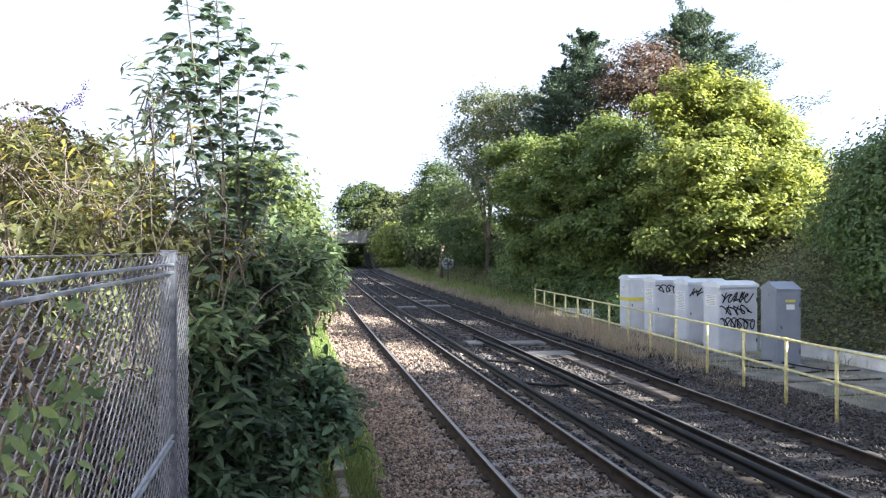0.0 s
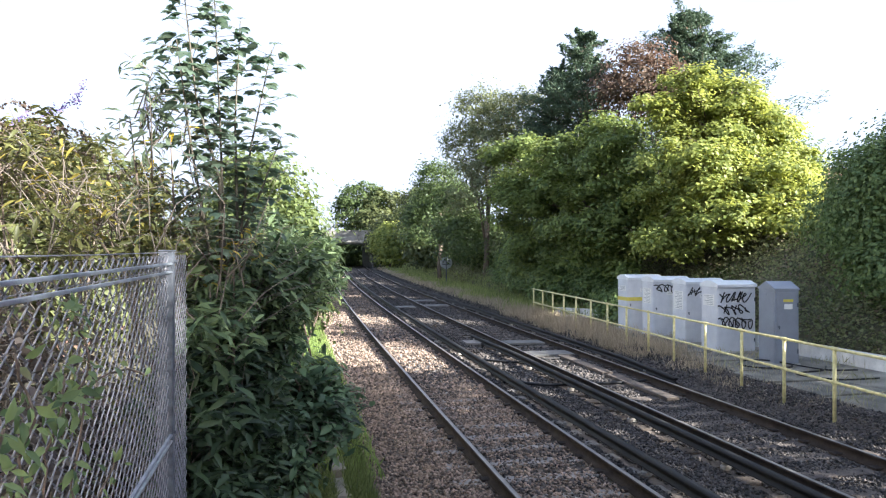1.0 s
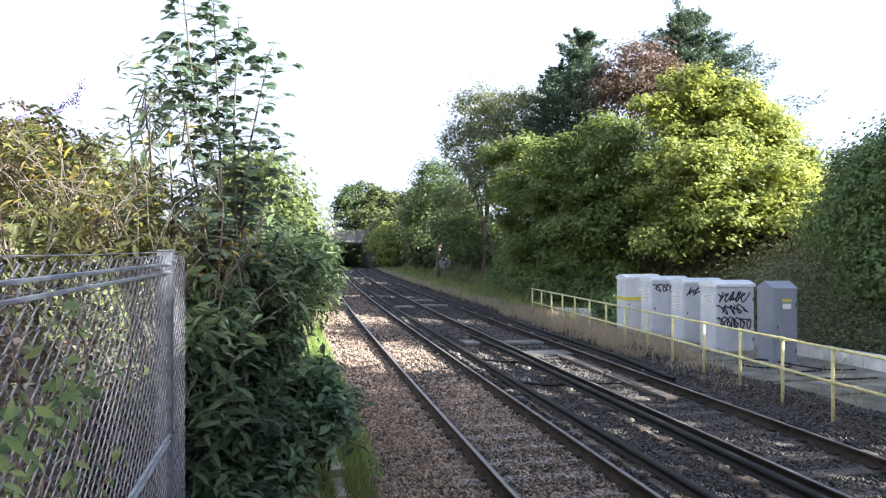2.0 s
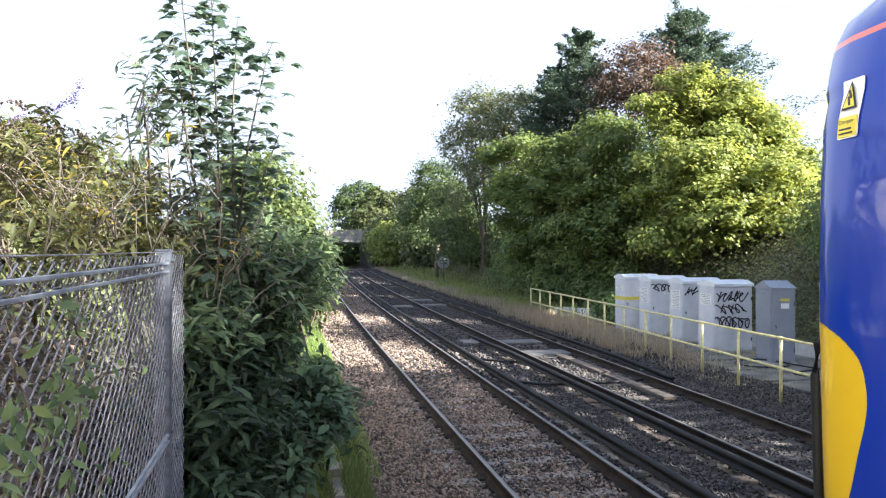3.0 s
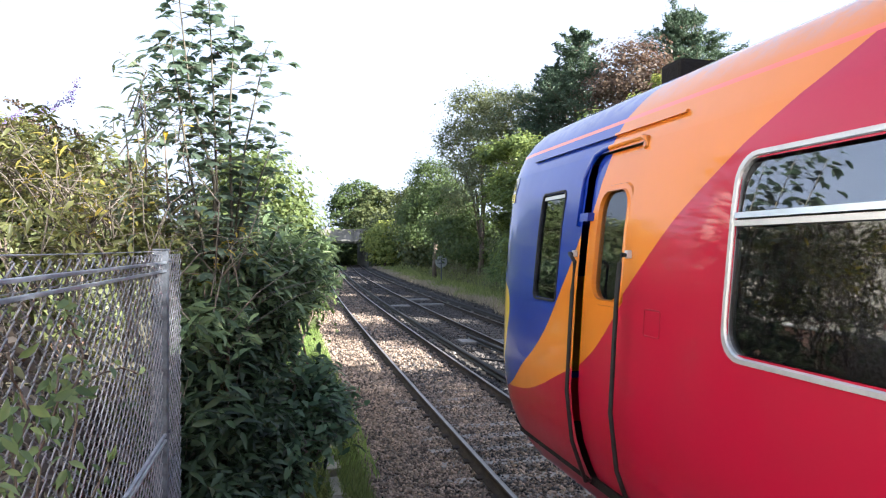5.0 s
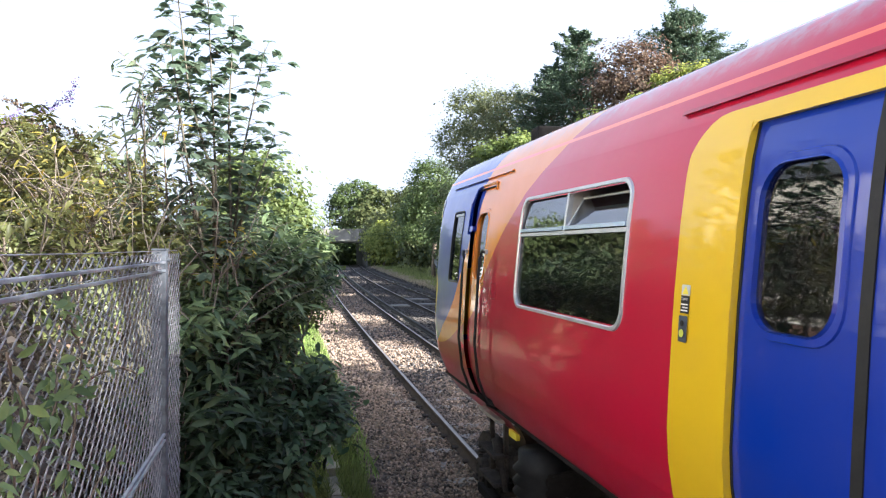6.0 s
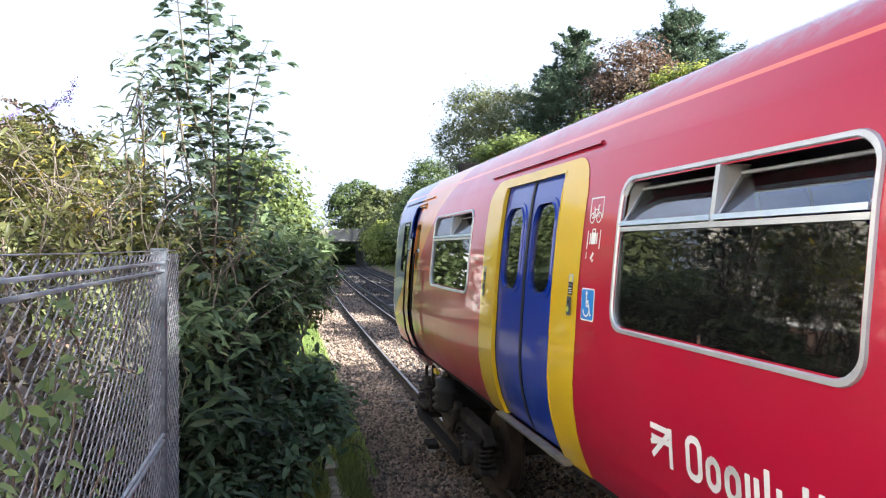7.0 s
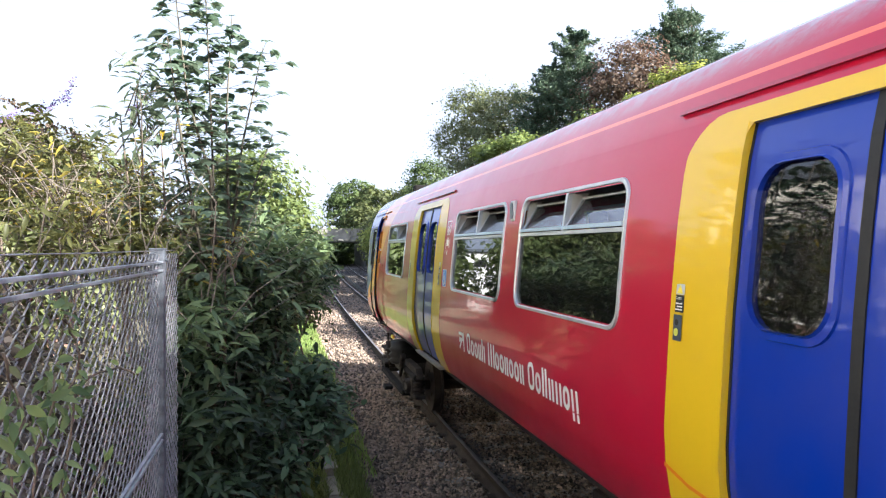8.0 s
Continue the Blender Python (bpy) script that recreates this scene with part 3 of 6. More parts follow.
# undergrowth along the foot of the bank
for i in range(13):
    y = 38.0 + i * 5.2
    x = 13.9 + tx(y) + 0.6 * math.sin(i * 2.7)
    z0 = gz(x, y)
    h = 1.3 + 0.5 * math.sin(i * 1.9)
    tree("lineside_bush", (x, y, z0), h * 0.8, [(x, y, z0 + h * 0.7, 1.5, 2.4, h), (x + 1.2, y + 1.5, z0 + h * 1.3, 1.6, 2.0, h), (x - 0.6, y - 1.0, z0 + 0.4, 1.0, 1.8, 0.8)], 5000, (L_dark, L_mid, L_green)[i % 3], 0.2 + 0.0012 * y,
         ("dark bramble bush at the foot of the bank", "green elder bush at the foot of the bank", "bright green sallow bush at the foot of the bank")[i % 3], 120 + i, 0.06, clump=0.35, category="bush")

# ivy mounds where the sycamore meets the verge
for i, (x, y, w, h) in enumerate(((12.3, 24.4, 1.0, 0.7), (12.9, 28.2, 1.1, 1.0), (12.2, 30.6, 1.2, 1.1), (12.4, 34.2, 1.3, 1.2), (12.8, 38.4, 1.4, 1.3), (13.6, 22.0, 1.2, 0.7))):
    z0 = gz(x, y)
    tree("ivy_mound", (x, y, z0), h * 0.6, [(x, y, z0 + h * 0.45, w, w * 1.5, h * 0.8), (x + 0.7, y + 0.9, z0 + h * 0.9, w, w * 1.2, h), (x - 0.5, y - 1.1, z0 + 0.25, w * 0.7, w, h * 0.5)], 9000, L_laurel, 0.13,
         "dark green mound of ivy and bramble on the bank", 160 + i, 0.04, clump=0.2, per=60, rough=0.4, up=0.7, category="ivy")

# unseen trees beside and behind the camera, added to shade line and platform
for i, (x, y, h, r) in enumerate(((17.8, 3.6, 11.8, 2.2), (17.8, 0.2, 12.5, 2.3), (17.6, -3.6, 13.0, 2.6), (17.4, -7.6, 13.8, 2.9), (17.8, -11.8, 14.2, 3.0), (17.4, -16.0, 14.0, 3.0), (26.0, 9.4, 14.4, 2.5))):
    z0 = gz(x, y)
    # the first crowns are thin so that flecks of sun get through
    tree("shade_tree", (x, y, z0), h * 0.5, [(x, y, h - r * 0.8, r, r, r * 0.9), (x - r * 0.4, y - r * 0.4, h - r * 1.6, r * 0.9, r * 0.9, r), (x + r * 0.4, y + 0.3 * r, h - r * 1.5, r, r * 0.9, r), (x, y, z0 + r * 0.5, r, r, r)],
         3400 if i < 2 else 5500 if i == 2 else 9000, L_mid, 0.36, "unseen green tree added on the bank to shade the line", 60 + i, 0.2, clump=0.5, per=30, inner=0.12 if i < 2 else 0.3)
# this second hedge is out of view, added to keep sun off the cess
tree("bank_hedge", (15.6, 9.0, gz(15.6, 9.0)), 2.0, [(15.5, 10.4, 3.4, 1.2, 1.4, 1.5), (15.6, 8.4, 3.2, 1.2, 1.6, 1.6), (15.6, 6.4, 3.2, 1.3, 1.4, 1.5)], 12000, L_dark, 0.16,
     "dense dark green laurel hedge on the bank", 27, 0.12, clump=0.3, category="hedge", inner=0.3)


# ------------------------------------------------------------------ ivy and bramble over the bank, grass
def scatter(n, x0, x1, y0, y1, rng):
    y = y0 + (y1 - y0) * rng.random(n)
    return x0 + (x1 - x0) * rng.random(n), y


def build_bank_cover():
    rng = np.random.default_rng(31)
    n = 175000
    x, y = scatter(n, 0, 11.5, 0, 1, rng)
    y = 8 + 54 * y ** 1.6
    foot = 13.3 - 1.9 * smooth(22, 32, y)
    x = x ** 1.15 / 11.5 ** 0.15 + foot + tx(y)
    hump = 0.22 + 0.22 * (np.sin(x * 1.3 + y * 0.6) * np.sin(y * 0.9 - x * 0.4) + 0.5)
    z = ground_z(x, y) + np.abs(rng.normal(size=n)) * hump
    nr = np.tile([-0.35, -0.2, 0.9], (n, 1)) + rng.normal(size=(n, 3)) * 0.5
    me = leaf_mesh("bank_ivy", np.stack([x, y, z], 1), nr, 0.092 * (0.6 + 0.8 * rng.random(n)), 0.8, rng=rng)
    tagged(part_mesh("bank_ivy", me, L_ivy), "ivy and bramble covering the railway bank", "ivy", kind="stuff")


def blades(name, x, y, h, leaf, label, rng, width=0.012, lean=0.4):
    n = len(x)
    z = ground_z(x, y)
    ax = np.stack([rng.normal(size=n) * lean, rng.normal(size=n) * lean, np.ones(n)], 1)
    nr = np.stack([rng.normal(size=n), rng.normal(size=n), rng.normal(size=n) * 0.2], 1)
    s = h * (0.5 + rng.random(n))
    me = leaf_mesh(name, np.stack([x, y, z + s * 0.45], 1), nr, s, width / h.mean() if hasattr(h, "mean") else width / h, 0.02, axis=ax, rng=rng)
    return tagged(part_mesh(name, me, leaf), label, "grass", kind="stuff")


build_bank_cover()
rng0 = np.random.default_rng(33)
xx, yy = scatter(26000, 8.5, 10.3, 10, 29, rng0)
keep = rng0.random(26000) < np.clip(0.10 + 0.42 * smooth(12, 19, yy) + 0.6 * np.sin(xx * 4.0 + yy * 1.1) * np.sin(yy * 2.3), 0.03, 1) * (1 - 0.75 * smooth(9.3, 10.0, xx))
xx, yy = xx[keep], yy[keep]
blades("dry_grass", xx + tx(yy), yy, 0.28 * (0.35 + smooth(11, 20, yy)), L_straw, "tall dry straw-coloured grass beside the handrail", rng0, 0.012)
xx, yy = scatter(20000, 8.7, 12.0, 26, 100, rng0)
edge = xx + 0.5 * np.sin(yy * 0.7) + 0.35 * rng0.normal(size=20000) < 9.7
blades("verge_straw", (xx + tx(yy))[edge], yy[edge], np.full(edge.sum(), 0.32), L_straw, "dry straw-coloured grass at the ballast edge", rng0, 0.025)
blades("verge_grass", (xx + tx(yy))[~edge], yy[~edge], np.full((~edge).sum(), 0.42), L_verge, "rough green grass beside the far rail", rng0, 0.03)
# weeds in the joints of the cess paving
xx, yy = scatter(2600, 9.2, 12.9, 8, 22, rng0)
keep = np.sin(xx * 2.6 + 1.0) * np.sin(yy * 1.9) + 0.5 * rng0.random(2600) > 0.55
xx, yy = xx[keep], yy[keep]
blades("paving_weeds", xx + tx(yy), yy, np.full(len(xx), 0.2), L_grass, "sparse weeds between the cess slabs", rng0, 0.012, 0.6)
xx, yy = scatter(9000, 0.0, 1.15, 8.5, 26, rng0)
blades("lineside_grass", xx, yy, np.full(9000, 0.18), L_lush, "green grass along the ballast edge", rng0, 0.012)
xx, yy = scatter(2600, 0.62, 0.95, 5.6, 10.5, rng0)
xx2, yy2 = scatter(5200, -0.5, 0.5, 5.0, 8.5, rng0)
blades("under_grass", xx2, yy2, np.full(5200, 0.22), L_green, "tangled thin grass under the bushes", rng0, 0.008, 0.9)
blades("edge_grass", xx, yy, np.full(2600, 0.19), L_green, "lush green grass tufts beside the kerb stones", rng0, 0.011)


# ------------------------------------------------------------------ bridge
def build_bridge():
    root = tagged(new("road_bridge"), "weathered concrete road bridge over the railway", "bridge")
    root.location = (4.9, 108, -0.4)
    part("deck", boxed(-22, 11.6, 0, 15, 4.0, 4.5, 0.05), M_bridge, root)
    for k in range(11):
        part("parapet_panel", boxed(-22 + k * 3.06, -22 + k * 3.06 + 3.03, -0.25, 0.1, 4.2, 5.9, 0.04), M_bridge, root)
    part("coping", boxed(-22, 11.7, -0.32, 0.17, 5.9, 6.05, 0.03), M_bridge, root)
    part("abutment", boxed(7.7, 11.6, -0.1, 15.5, -0.5, 4.0, 0.05), M_darkconcrete, root)
    part("abutment", boxed(-24, -6.5, -0.1, 15.5, -0.5, 4.0, 0.05), M_darkconcrete, root)


build_bridge()


# ------------------------------------------------------------------ signalling cases
def face_strokes(bm, pts, w, y):
    """Brush strokes on a face that looks along -y."""
    for (a, b), (c, d) in zip(pts, pts[1:]):
        l = math.hypot(c - a, d - b) or 1
        nx, nz = -(d - b) / l * w / 2, (c - a) / l * w / 2
        ex, ez = (c - a) / l * w * 0.35, (d - b) / l * w * 0.35
        bm.faces.new([bm.verts.new((u, y, v)) for u, v in ((a - ex + nx, b - ez + nz), (c + ex + nx, d + ez + nz), (c + ex - nx, d + ez - nz), (a - ex - nx, b - ez - nz))])


def scrawl(x0, x1, z0, z1, n, rng):
    """A looping sprayed line of n loops from x0 to x1, with a few straight slashes; it spells nothing."""
    pts = []
    h, mid = (z1 - z0) / 2, (z0 + z1) / 2
    ph, fz = rng.uniform(0, 6), rng.uniform(1.6, 2.2)
    for k in range(n * 14 + 1):
        t = k / 14
        u = x0 + (x1 - x0) * (t + 0.55 * math.sin(2 * math.pi * t + ph)) / n
        pts.append((u, mid + h * (0.75 * math.cos(2 * math.pi * t * 0.97) + 0.25 * math.sin(fz * 2 * math.pi * t))))
    out = [pts]
    for k in range(n - 1):
        u = x0 + (x1 - x0) * (k + rng.random()) / n
        out.append([(u, mid - h * rng.random()), (u + rng.uniform(-0.12, 0.16), mid + h * rng.uniform(0.2, 1.1))])
    return out


def label_sheet(x0, x1, z0, z1, root, lines=7, on_side=True, name="notice_sheet"):
    """White notice with unreadable printed lines, on the side face (x = 0) or the end face (y = 0)."""
    def flat(a, b, c, d, o):
        bm = bmesh.new()
        box(bm, *((-o, -o + 0.003) if on_side else (a, b)), *((a, b) if on_side else (-o, -o + 0.003)), c, d)
        return bm
    sh = part(name, flat(x0, x1, z0, z1, 0.016), M_white, root, "white printed notice")
    bm = bmesh.new()
    for k in range(lines):
        z = z1 - (k + 0.8) * (z1 - z0) / (lines + 0.6)
        a, b = x0 + 0.1 * (x1 - x0), x1 - (0.1 + 0.12 * (k % 3)) * (x1 - x0)
        box(bm, *((-0.019, -0.016) if on_side else (a, b)), *((a, b) if on_side else (-0.019, -0.016)), z - 0.006, z + 0.006)
    part("printed_lines", bm, M_print, sh)


M_print = mat("grey_print", (0.30, 0.31, 0.33), 0.6, scale=20, var=0.2)
M_spray = mat("black_spray", (0.012, 0.012, 0.014), 0.5, scale=20, var=0.2)


def case(x, y, w, d, h, body, top, label, rz, seed, tag=0, notice=0, band=False, pitched=False):
    rng = random.Random(seed)
    root = tagged(new("equipment_case"), label, "cabinet", group="signalling cases")
    root.matrix_world = pose(x, y, gz(x, y) - 0.02, 0, 0, rz)
    part("plinth", boxed(-0.04, w + 0.04, -0.04, d + 0.04, -0.06, 0.06, 0.01), M_concrete, root)
    part("body", boxed(0, w, 0, d, 0.06, h, 0.012), body, root)
    part("end_door", boxed(0.035, w - 0.035, -0.012, 0.004, 0.12, h - 0.06, 0.008), body, root)
    part("side_panel", boxed(-0.010, 0.004, 0.03, d - 0.03, 0.12, h - 0.06, 0.008), body, root)
    bm = bmesh.new()
    o = 0.05
    if pitched:
        sec = [(-0.015, 0.0), (-0.015, 0.03), (d * 0.5, 0.19), (d + 0.015, 0.03), (d + 0.015, 0.0)]
    else:
        sec = [(-o, -0.02), (-o, 0.05), (d * 0.3, 0.14), (d * 0.7, 0.14), (d + o, 0.05), (d + o, -0.02)]
    rings = [[bm.verts.new((u, v, h + z)) for v, z in sec] for u in (-o * 0.4, w + o * 0.4)]
    n = len(sec)
    for k in range(n):
        bm.faces.new((rings[0][k], rings[0][(k + 1) % n], rings[1][(k + 1) % n], rings[1][k]))
    bm.faces.new(rings[0][::-1])
    bm.faces.new(rings[1])
    bmesh.ops.recalc_face_normals(bm, faces=bm.faces)
    part("roof", bm, top, root)
    for z in (0.35, h - 0.35):
        part("hinge", boxed(w - 0.05, w - 0.02, -0.028, -0.010, z - 0.05, z + 0.05, 0.004), M_galv, root)
    hb = bmesh.new()
    cyl(hb, (0.09, -0.04, h * 0.52), (0.09, -0.012, h * 0.52), 0.02, 12)
    box(hb, 0.08, 0.1, -0.05, -0.035, h * 0.52 - 0.06, h * 0.52 + 0.02, 0.004)
    part("handle", hb, M_galv, root, "small steel turn handle")
    vent = bmesh.new()
    cyl(vent, (-0.02, d * 0.5, h - 0.13), (-0.008, d * 0.5, h - 0.13), 0.03, 14)
    part("vent_cap", vent, body, root)
    if notice:
        label_sheet(d * 0.15, d * 0.85, h - 0.2 - notice, h - 0.22, root, int(notice / 0.05), name="notice_sheet")
        label_sheet(w * 0.36, w * 0.62, h - 0.42, h - 0.3, root, 2, False, "case_label")
    if band:
        part("yellow_band", boxed(-0.016, w + 0.004, -0.018, d * 0.99, h - 0.72, h - 0.6, 0.002), M_decal_case, root, "yellow band round the case")
    for lines in ([scrawl(0.08, w * 0.98, h - 0.36, h - 0.1, 5, rng)] if tag == 1 else [scrawl(0.1, w * 0.8, h - 0.42, h - 0.14, 5, rng), scrawl(0.12, w * 0.82, h - 0.74, h - 0.48, 4, rng), scrawl(0.08, w * 0.92, h - 1.12, h - 0.8, 5, rng)] if tag == 2 else []):
        bm = bmesh.new()
        for pts in lines:
            face_strokes(bm, pts, 0.034, -0.021)
        part("graffiti", bm, M_spray, root, "black sprayed graffiti")
    return root


M_decal_case = mat("case_yellow_band", (0.70, 0.60, 0.10), 0.5, scale=9, var=0.15)
case(11.0, 21.6, 1.25, 0.7, 1.74, M_caselight, M_casetop, "light grey metal signalling case with a yellow band", 0, 1, 0, 0.2, True)
case(11.02, 19.95, 1.25, 0.7, 1.74, M_caselight, M_casetop, "light grey metal signalling case with sprayed tag", 0, 2, 1, 0.5)
case(11.12, 18.3, 1.25, 0.7, 1.74, M_caselight, M_casetop, "light grey metal signalling case with sprayed tag and notice", 0, 3, 1, 0.55)
case(10.88, 16.4, 1.12, 0.72, 1.76, M_caselight, M_casetop, "light grey metal signalling case covered in black graffiti", 0, 4, 2, 0.32)
grey = case(11.05, 14.4, 0.58, 0.72, 1.78, M_casedark, M_casedark, "mid grey metal signalling case with a pitched top", -8, 5, pitched=True)
part("case_plate", boxed(0.2, 0.44, -0.018, -0.012, 1.5, 1.56, 0.002), M_decal_case, grey, "yellow warning strip")
part("case_plate", boxed(0.22, 0.42, -0.018, -0.012, 1.33, 1.45, 0.002), M_white, grey, "white label plate")


# ------------------------------------------------------------------ low wall, slab, handrail, sign, cables
def build_low_wall():
    root = tagged(new("trough_wall"), "low pale concrete retaining wall at the foot of the bank", "low wall")
    pts = [(10.6, 27.3), (11.9, 25.9), (12.6, 22.4), (12.72, 19.0), (12.78, 15.6), (12.9, 12.3), (13.0, 9.0), (13.1, 4.0)]
    for (a, b), (c, d) in zip(pts, pts[1:]):
        l = math.hypot(c - a, d - b)
        m = max(1, round(l / 1.8))
        for k in range(m):
            ob = part("wall_block", boxed(0, l / m - 0.012, -0.06, 0.07, -0.1, 0.36, 0.012), M_wallpale, root)
            ob.matrix_local = pose(a + (c - a) * k / m, b + (d - b) * k / m, -0.04, 0, 0, math.degrees(math.atan2(d - b, c - a)))


build_low_wall()
for k in range(9):
    ob = part("base_slab", boxed(-0.75, 0.75, -0.6, 0.6, -0.06, 0.03, 0.012), M_slab)
    ob.matrix_world = pose(10.2 + 0.1 * math.sin(k * 2.1), 10.4 + k * 1.35, -0.035 + 0.008 * (k % 3), 0, 0, 2 * math.sin(k * 1.7))
    tagged(ob, "worn concrete paving slab in the cess", "paving slab", group="cess slabs")


def build_handrail():
    root = tagged(new("handrail"), "yellow painted tubular safety handrail on posts", "handrail")

    def at(y):
        return 8.62 + (y - 9.8) * (9.82 - 8.62) / 17.7
    ys = [5.8, 7.15, 8.5, 9.8, 11.1, 12.45, 13.85, 15.3, 16.7, 18.1, 19.5, 20.9, 22.3, 23.6, 24.9, 26.2, 27.5]
    for y in ys:
        bm = bmesh.new()
        z = gz(at(y), y)
        cyl(bm, (at(y), y, z - 0.1), (at(y), y, 1.06), 0.03, 12)
        post = part("post", bm, M_yellow, root, smooth=True)
        for zz in (0.52, 1.06):
            bm = bmesh.new()
            cyl(bm, (at(y), y - 0.045, zz), (at(y), y + 0.045, zz), 0.036, 12)
            part("clamp", bm, M_yellow, post)
    for zz in (0.52, 1.06):
        bm = bmesh.new()
        tube(bm, [(at(y), y, zz) for y in (ys[0], 15.0, ys[-1])], 0.024, 12)
        part("rail_tube", bm, M_yellow, root, smooth=True)


build_handrail()


def build_round_sign():
    root = tagged(new("lineside_sign"), "round lineside sign seen from its grey back on a post", "sign")
    root.location = (11.35, 50.8, gz(11.35, 50.8))
    bm = bmesh.new()
    cyl(bm, (0, 0, 1.75), (0, 0.02, 1.75), 0.46, 32)
    part("sign_disc", bm, M_sign, root)
    bm = bmesh.new()
    cyl(bm, (0, -0.05, -0.2), (0, -0.05, 2.0), 0.045, 10)
    part("post", bm, M_galv, root)
    part("bracket", boxed(-0.3, 0.3, -0.03, 0.0, 1.6, 1.66), M_galv, root)
    part("bracket", boxed(-0.3, 0.3, -0.03, 0.0, 1.85, 1.91), M_galv, root)


build_round_sign()


def cable(pts, r, label, mat_=None):
    bm = bmesh.new()
    fine = []
    for i in range(len(pts) - 1):
        p0, p1, p2, p3 = [Vector(pts[min(max(i + k, 0), len(pts) - 1)]) for k in (-1, 0, 1, 2)]
        for k in range(6):
            t = k / 6
            fine.append(0.5 * ((2 * p1) + (p2 - p0) * t + (2 * p0 - 5 * p1 + 4 * p2 - p3) * t * t + (3 * p1 - p0 - 3 * p2 + p3) * t ** 3))
    fine.append(Vector(pts[-1]))
    tube(bm, fine, r, 8)
    return tagged(part("track_cable", bm, mat_ or M_black, smooth=True), label, "cable", group="track cables")


cable([(4.5, 17.6, -0.12), (4.9, 17.0, -0.1), (5.6, 16.6, -0.11), (6.3, 17.0, -0.12), (7.2, 17.2, -0.12)], 0.03, "thick black traction cable lying on the ballast")
cable([(4.45, 15.2, -0.12), (4.55, 14.3, -0.1), (5.1, 13.7, -0.1), (5.9, 13.6, -0.1), (7.1, 13.7, -0.12), (7.7, 13.9, -0.1)], 0.03, "thick black traction cable lying on the ballast")
cable([(11.4, 14.3, 0.0), (10.9, 13.7, 0.05), (10.3, 13.9, 0.03), (10.1, 14.4, 0.04), (10.7, 14.9, 0.03), (11.1, 14.6, 0.05), (11.5, 13.4, 0.03), (12.2, 13.2, 0.03)], 0.018, "thin black cable coiled on the cess")
cable([(12.0, 13.9, 0.0), (11.3, 13.2, 0.05), (10.5, 13.0, 0.04), (10.9, 12.3, 0.03), (11.8, 12.2, 0.04)], 0.018, "thin black cable coiled on the cess")
# timber guard boards between the far rails, and a wooden crossing plank
for y0, y1, x in ((11.9, 14.5, 6.98), (14.7, 17.4, 7.0)):
    tagged(part("guard_board", boxed(x - 0.13, x + 0.13, y0, y1, -0.14, -0.08, 0.01), M_wood), "dark timber guard board between the rails", "board", group="guard boards")
for x0, x1, y in ((5.0, 5.75, 20.5), (6.0, 7.3, 20.2), (6.1, 7.3, 17.9), (4.5, 5.6, 34.0), (6.0, 7.4, 34.5), (6.0, 7.3, 38.0)):
    tagged(part("cover_board", boxed(x0 + tx(y), x1 + tx(y), y - 0.35, y + 0.35, -0.15, -0.085, 0.015), M_darkconcrete if y < 20.4 else M_sleeper), "pale flat concrete cover board on the ballast", "cover board", group="cover boards")


# ------------------------------------------------------------------ house behind the trees
def build_house():
    root = tagged(new("brick_house"), "brick house with chimney behind the bank trees", "house")
    root.location = (43.5, 52.5, gz(43.5, 52.5))
    b = root.location.z
    part("wall", boxed(-5, 5, -4, 4, 0, 5.2 - b + 2.5, 0.02), M_brick, root)
    bm = bmesh.new()
    zr = 7.6 - b
    v = [bm.verts.new(c) for c in ((-5.3, -4.4, zr), (5.3, -4.4, zr), (5.3, 4.4, zr), (-5.3, 4.4, zr), (-5.3, 0, zr + 2.2), (5.3, 0, zr + 2.2))]
    for f in ((0, 1, 5, 4), (2, 3, 4, 5), (0, 4, 3), (1, 2, 5), (0, 3, 2, 1)):
        bm.faces.new([v[i] for i in f])
    part("roof", bm, M_rooftile, root)
    ch = part("chimney", boxed(-1.3, -0.2, -0.5, 0.5, zr + 1.2, 11.0 - b, 0.02), M_brick, root)
    for x in (-1.0, -0.5):
        bm = bmesh.new()
        tube(bm, [(x, 0, 11.0 - b), (x, 0, 11.35 - b)], [0.14, 0.11], 12)
        part("chimney_pot", bm, M_brick, ch)


M_rooftile = mat("roof_tile", (0.22, 0.11, 0.08), 0.85, scale=12, var=0.3)
build_house()


# ------------------------------------------------------------------ platform end and chain-link fence
FX = -0.60                       # line of the fence
part_ob = part("platform", boxed(-0.78, 1.62, -60, 3.2, -0.6, 0.85, 0.02), M_tarmac)
tagged(part_ob, "dark worn tarmac platform end", "platform", kind="structure")


def chain_wire(bm, y, x, z0, z1, pitch, step, r, odd):
    """One strand: its front legs slope one way, its rear legs the other."""
    pts, k, z, d = [], odd, z0, 0.0034
    half = pitch * 0.5 + 0.0025
    while z <= z1 + 1e-6:
        side = 1 if k % 2 else -1
        pts.append(Vector((x + d * side, y + half * side, z - 0.0022)))
        pts.append(Vector((x - d * side, y + half * side, z + 0.0022)))
        z += step
        k += 1
    tube(bm, pts, r, 4, cap=False)


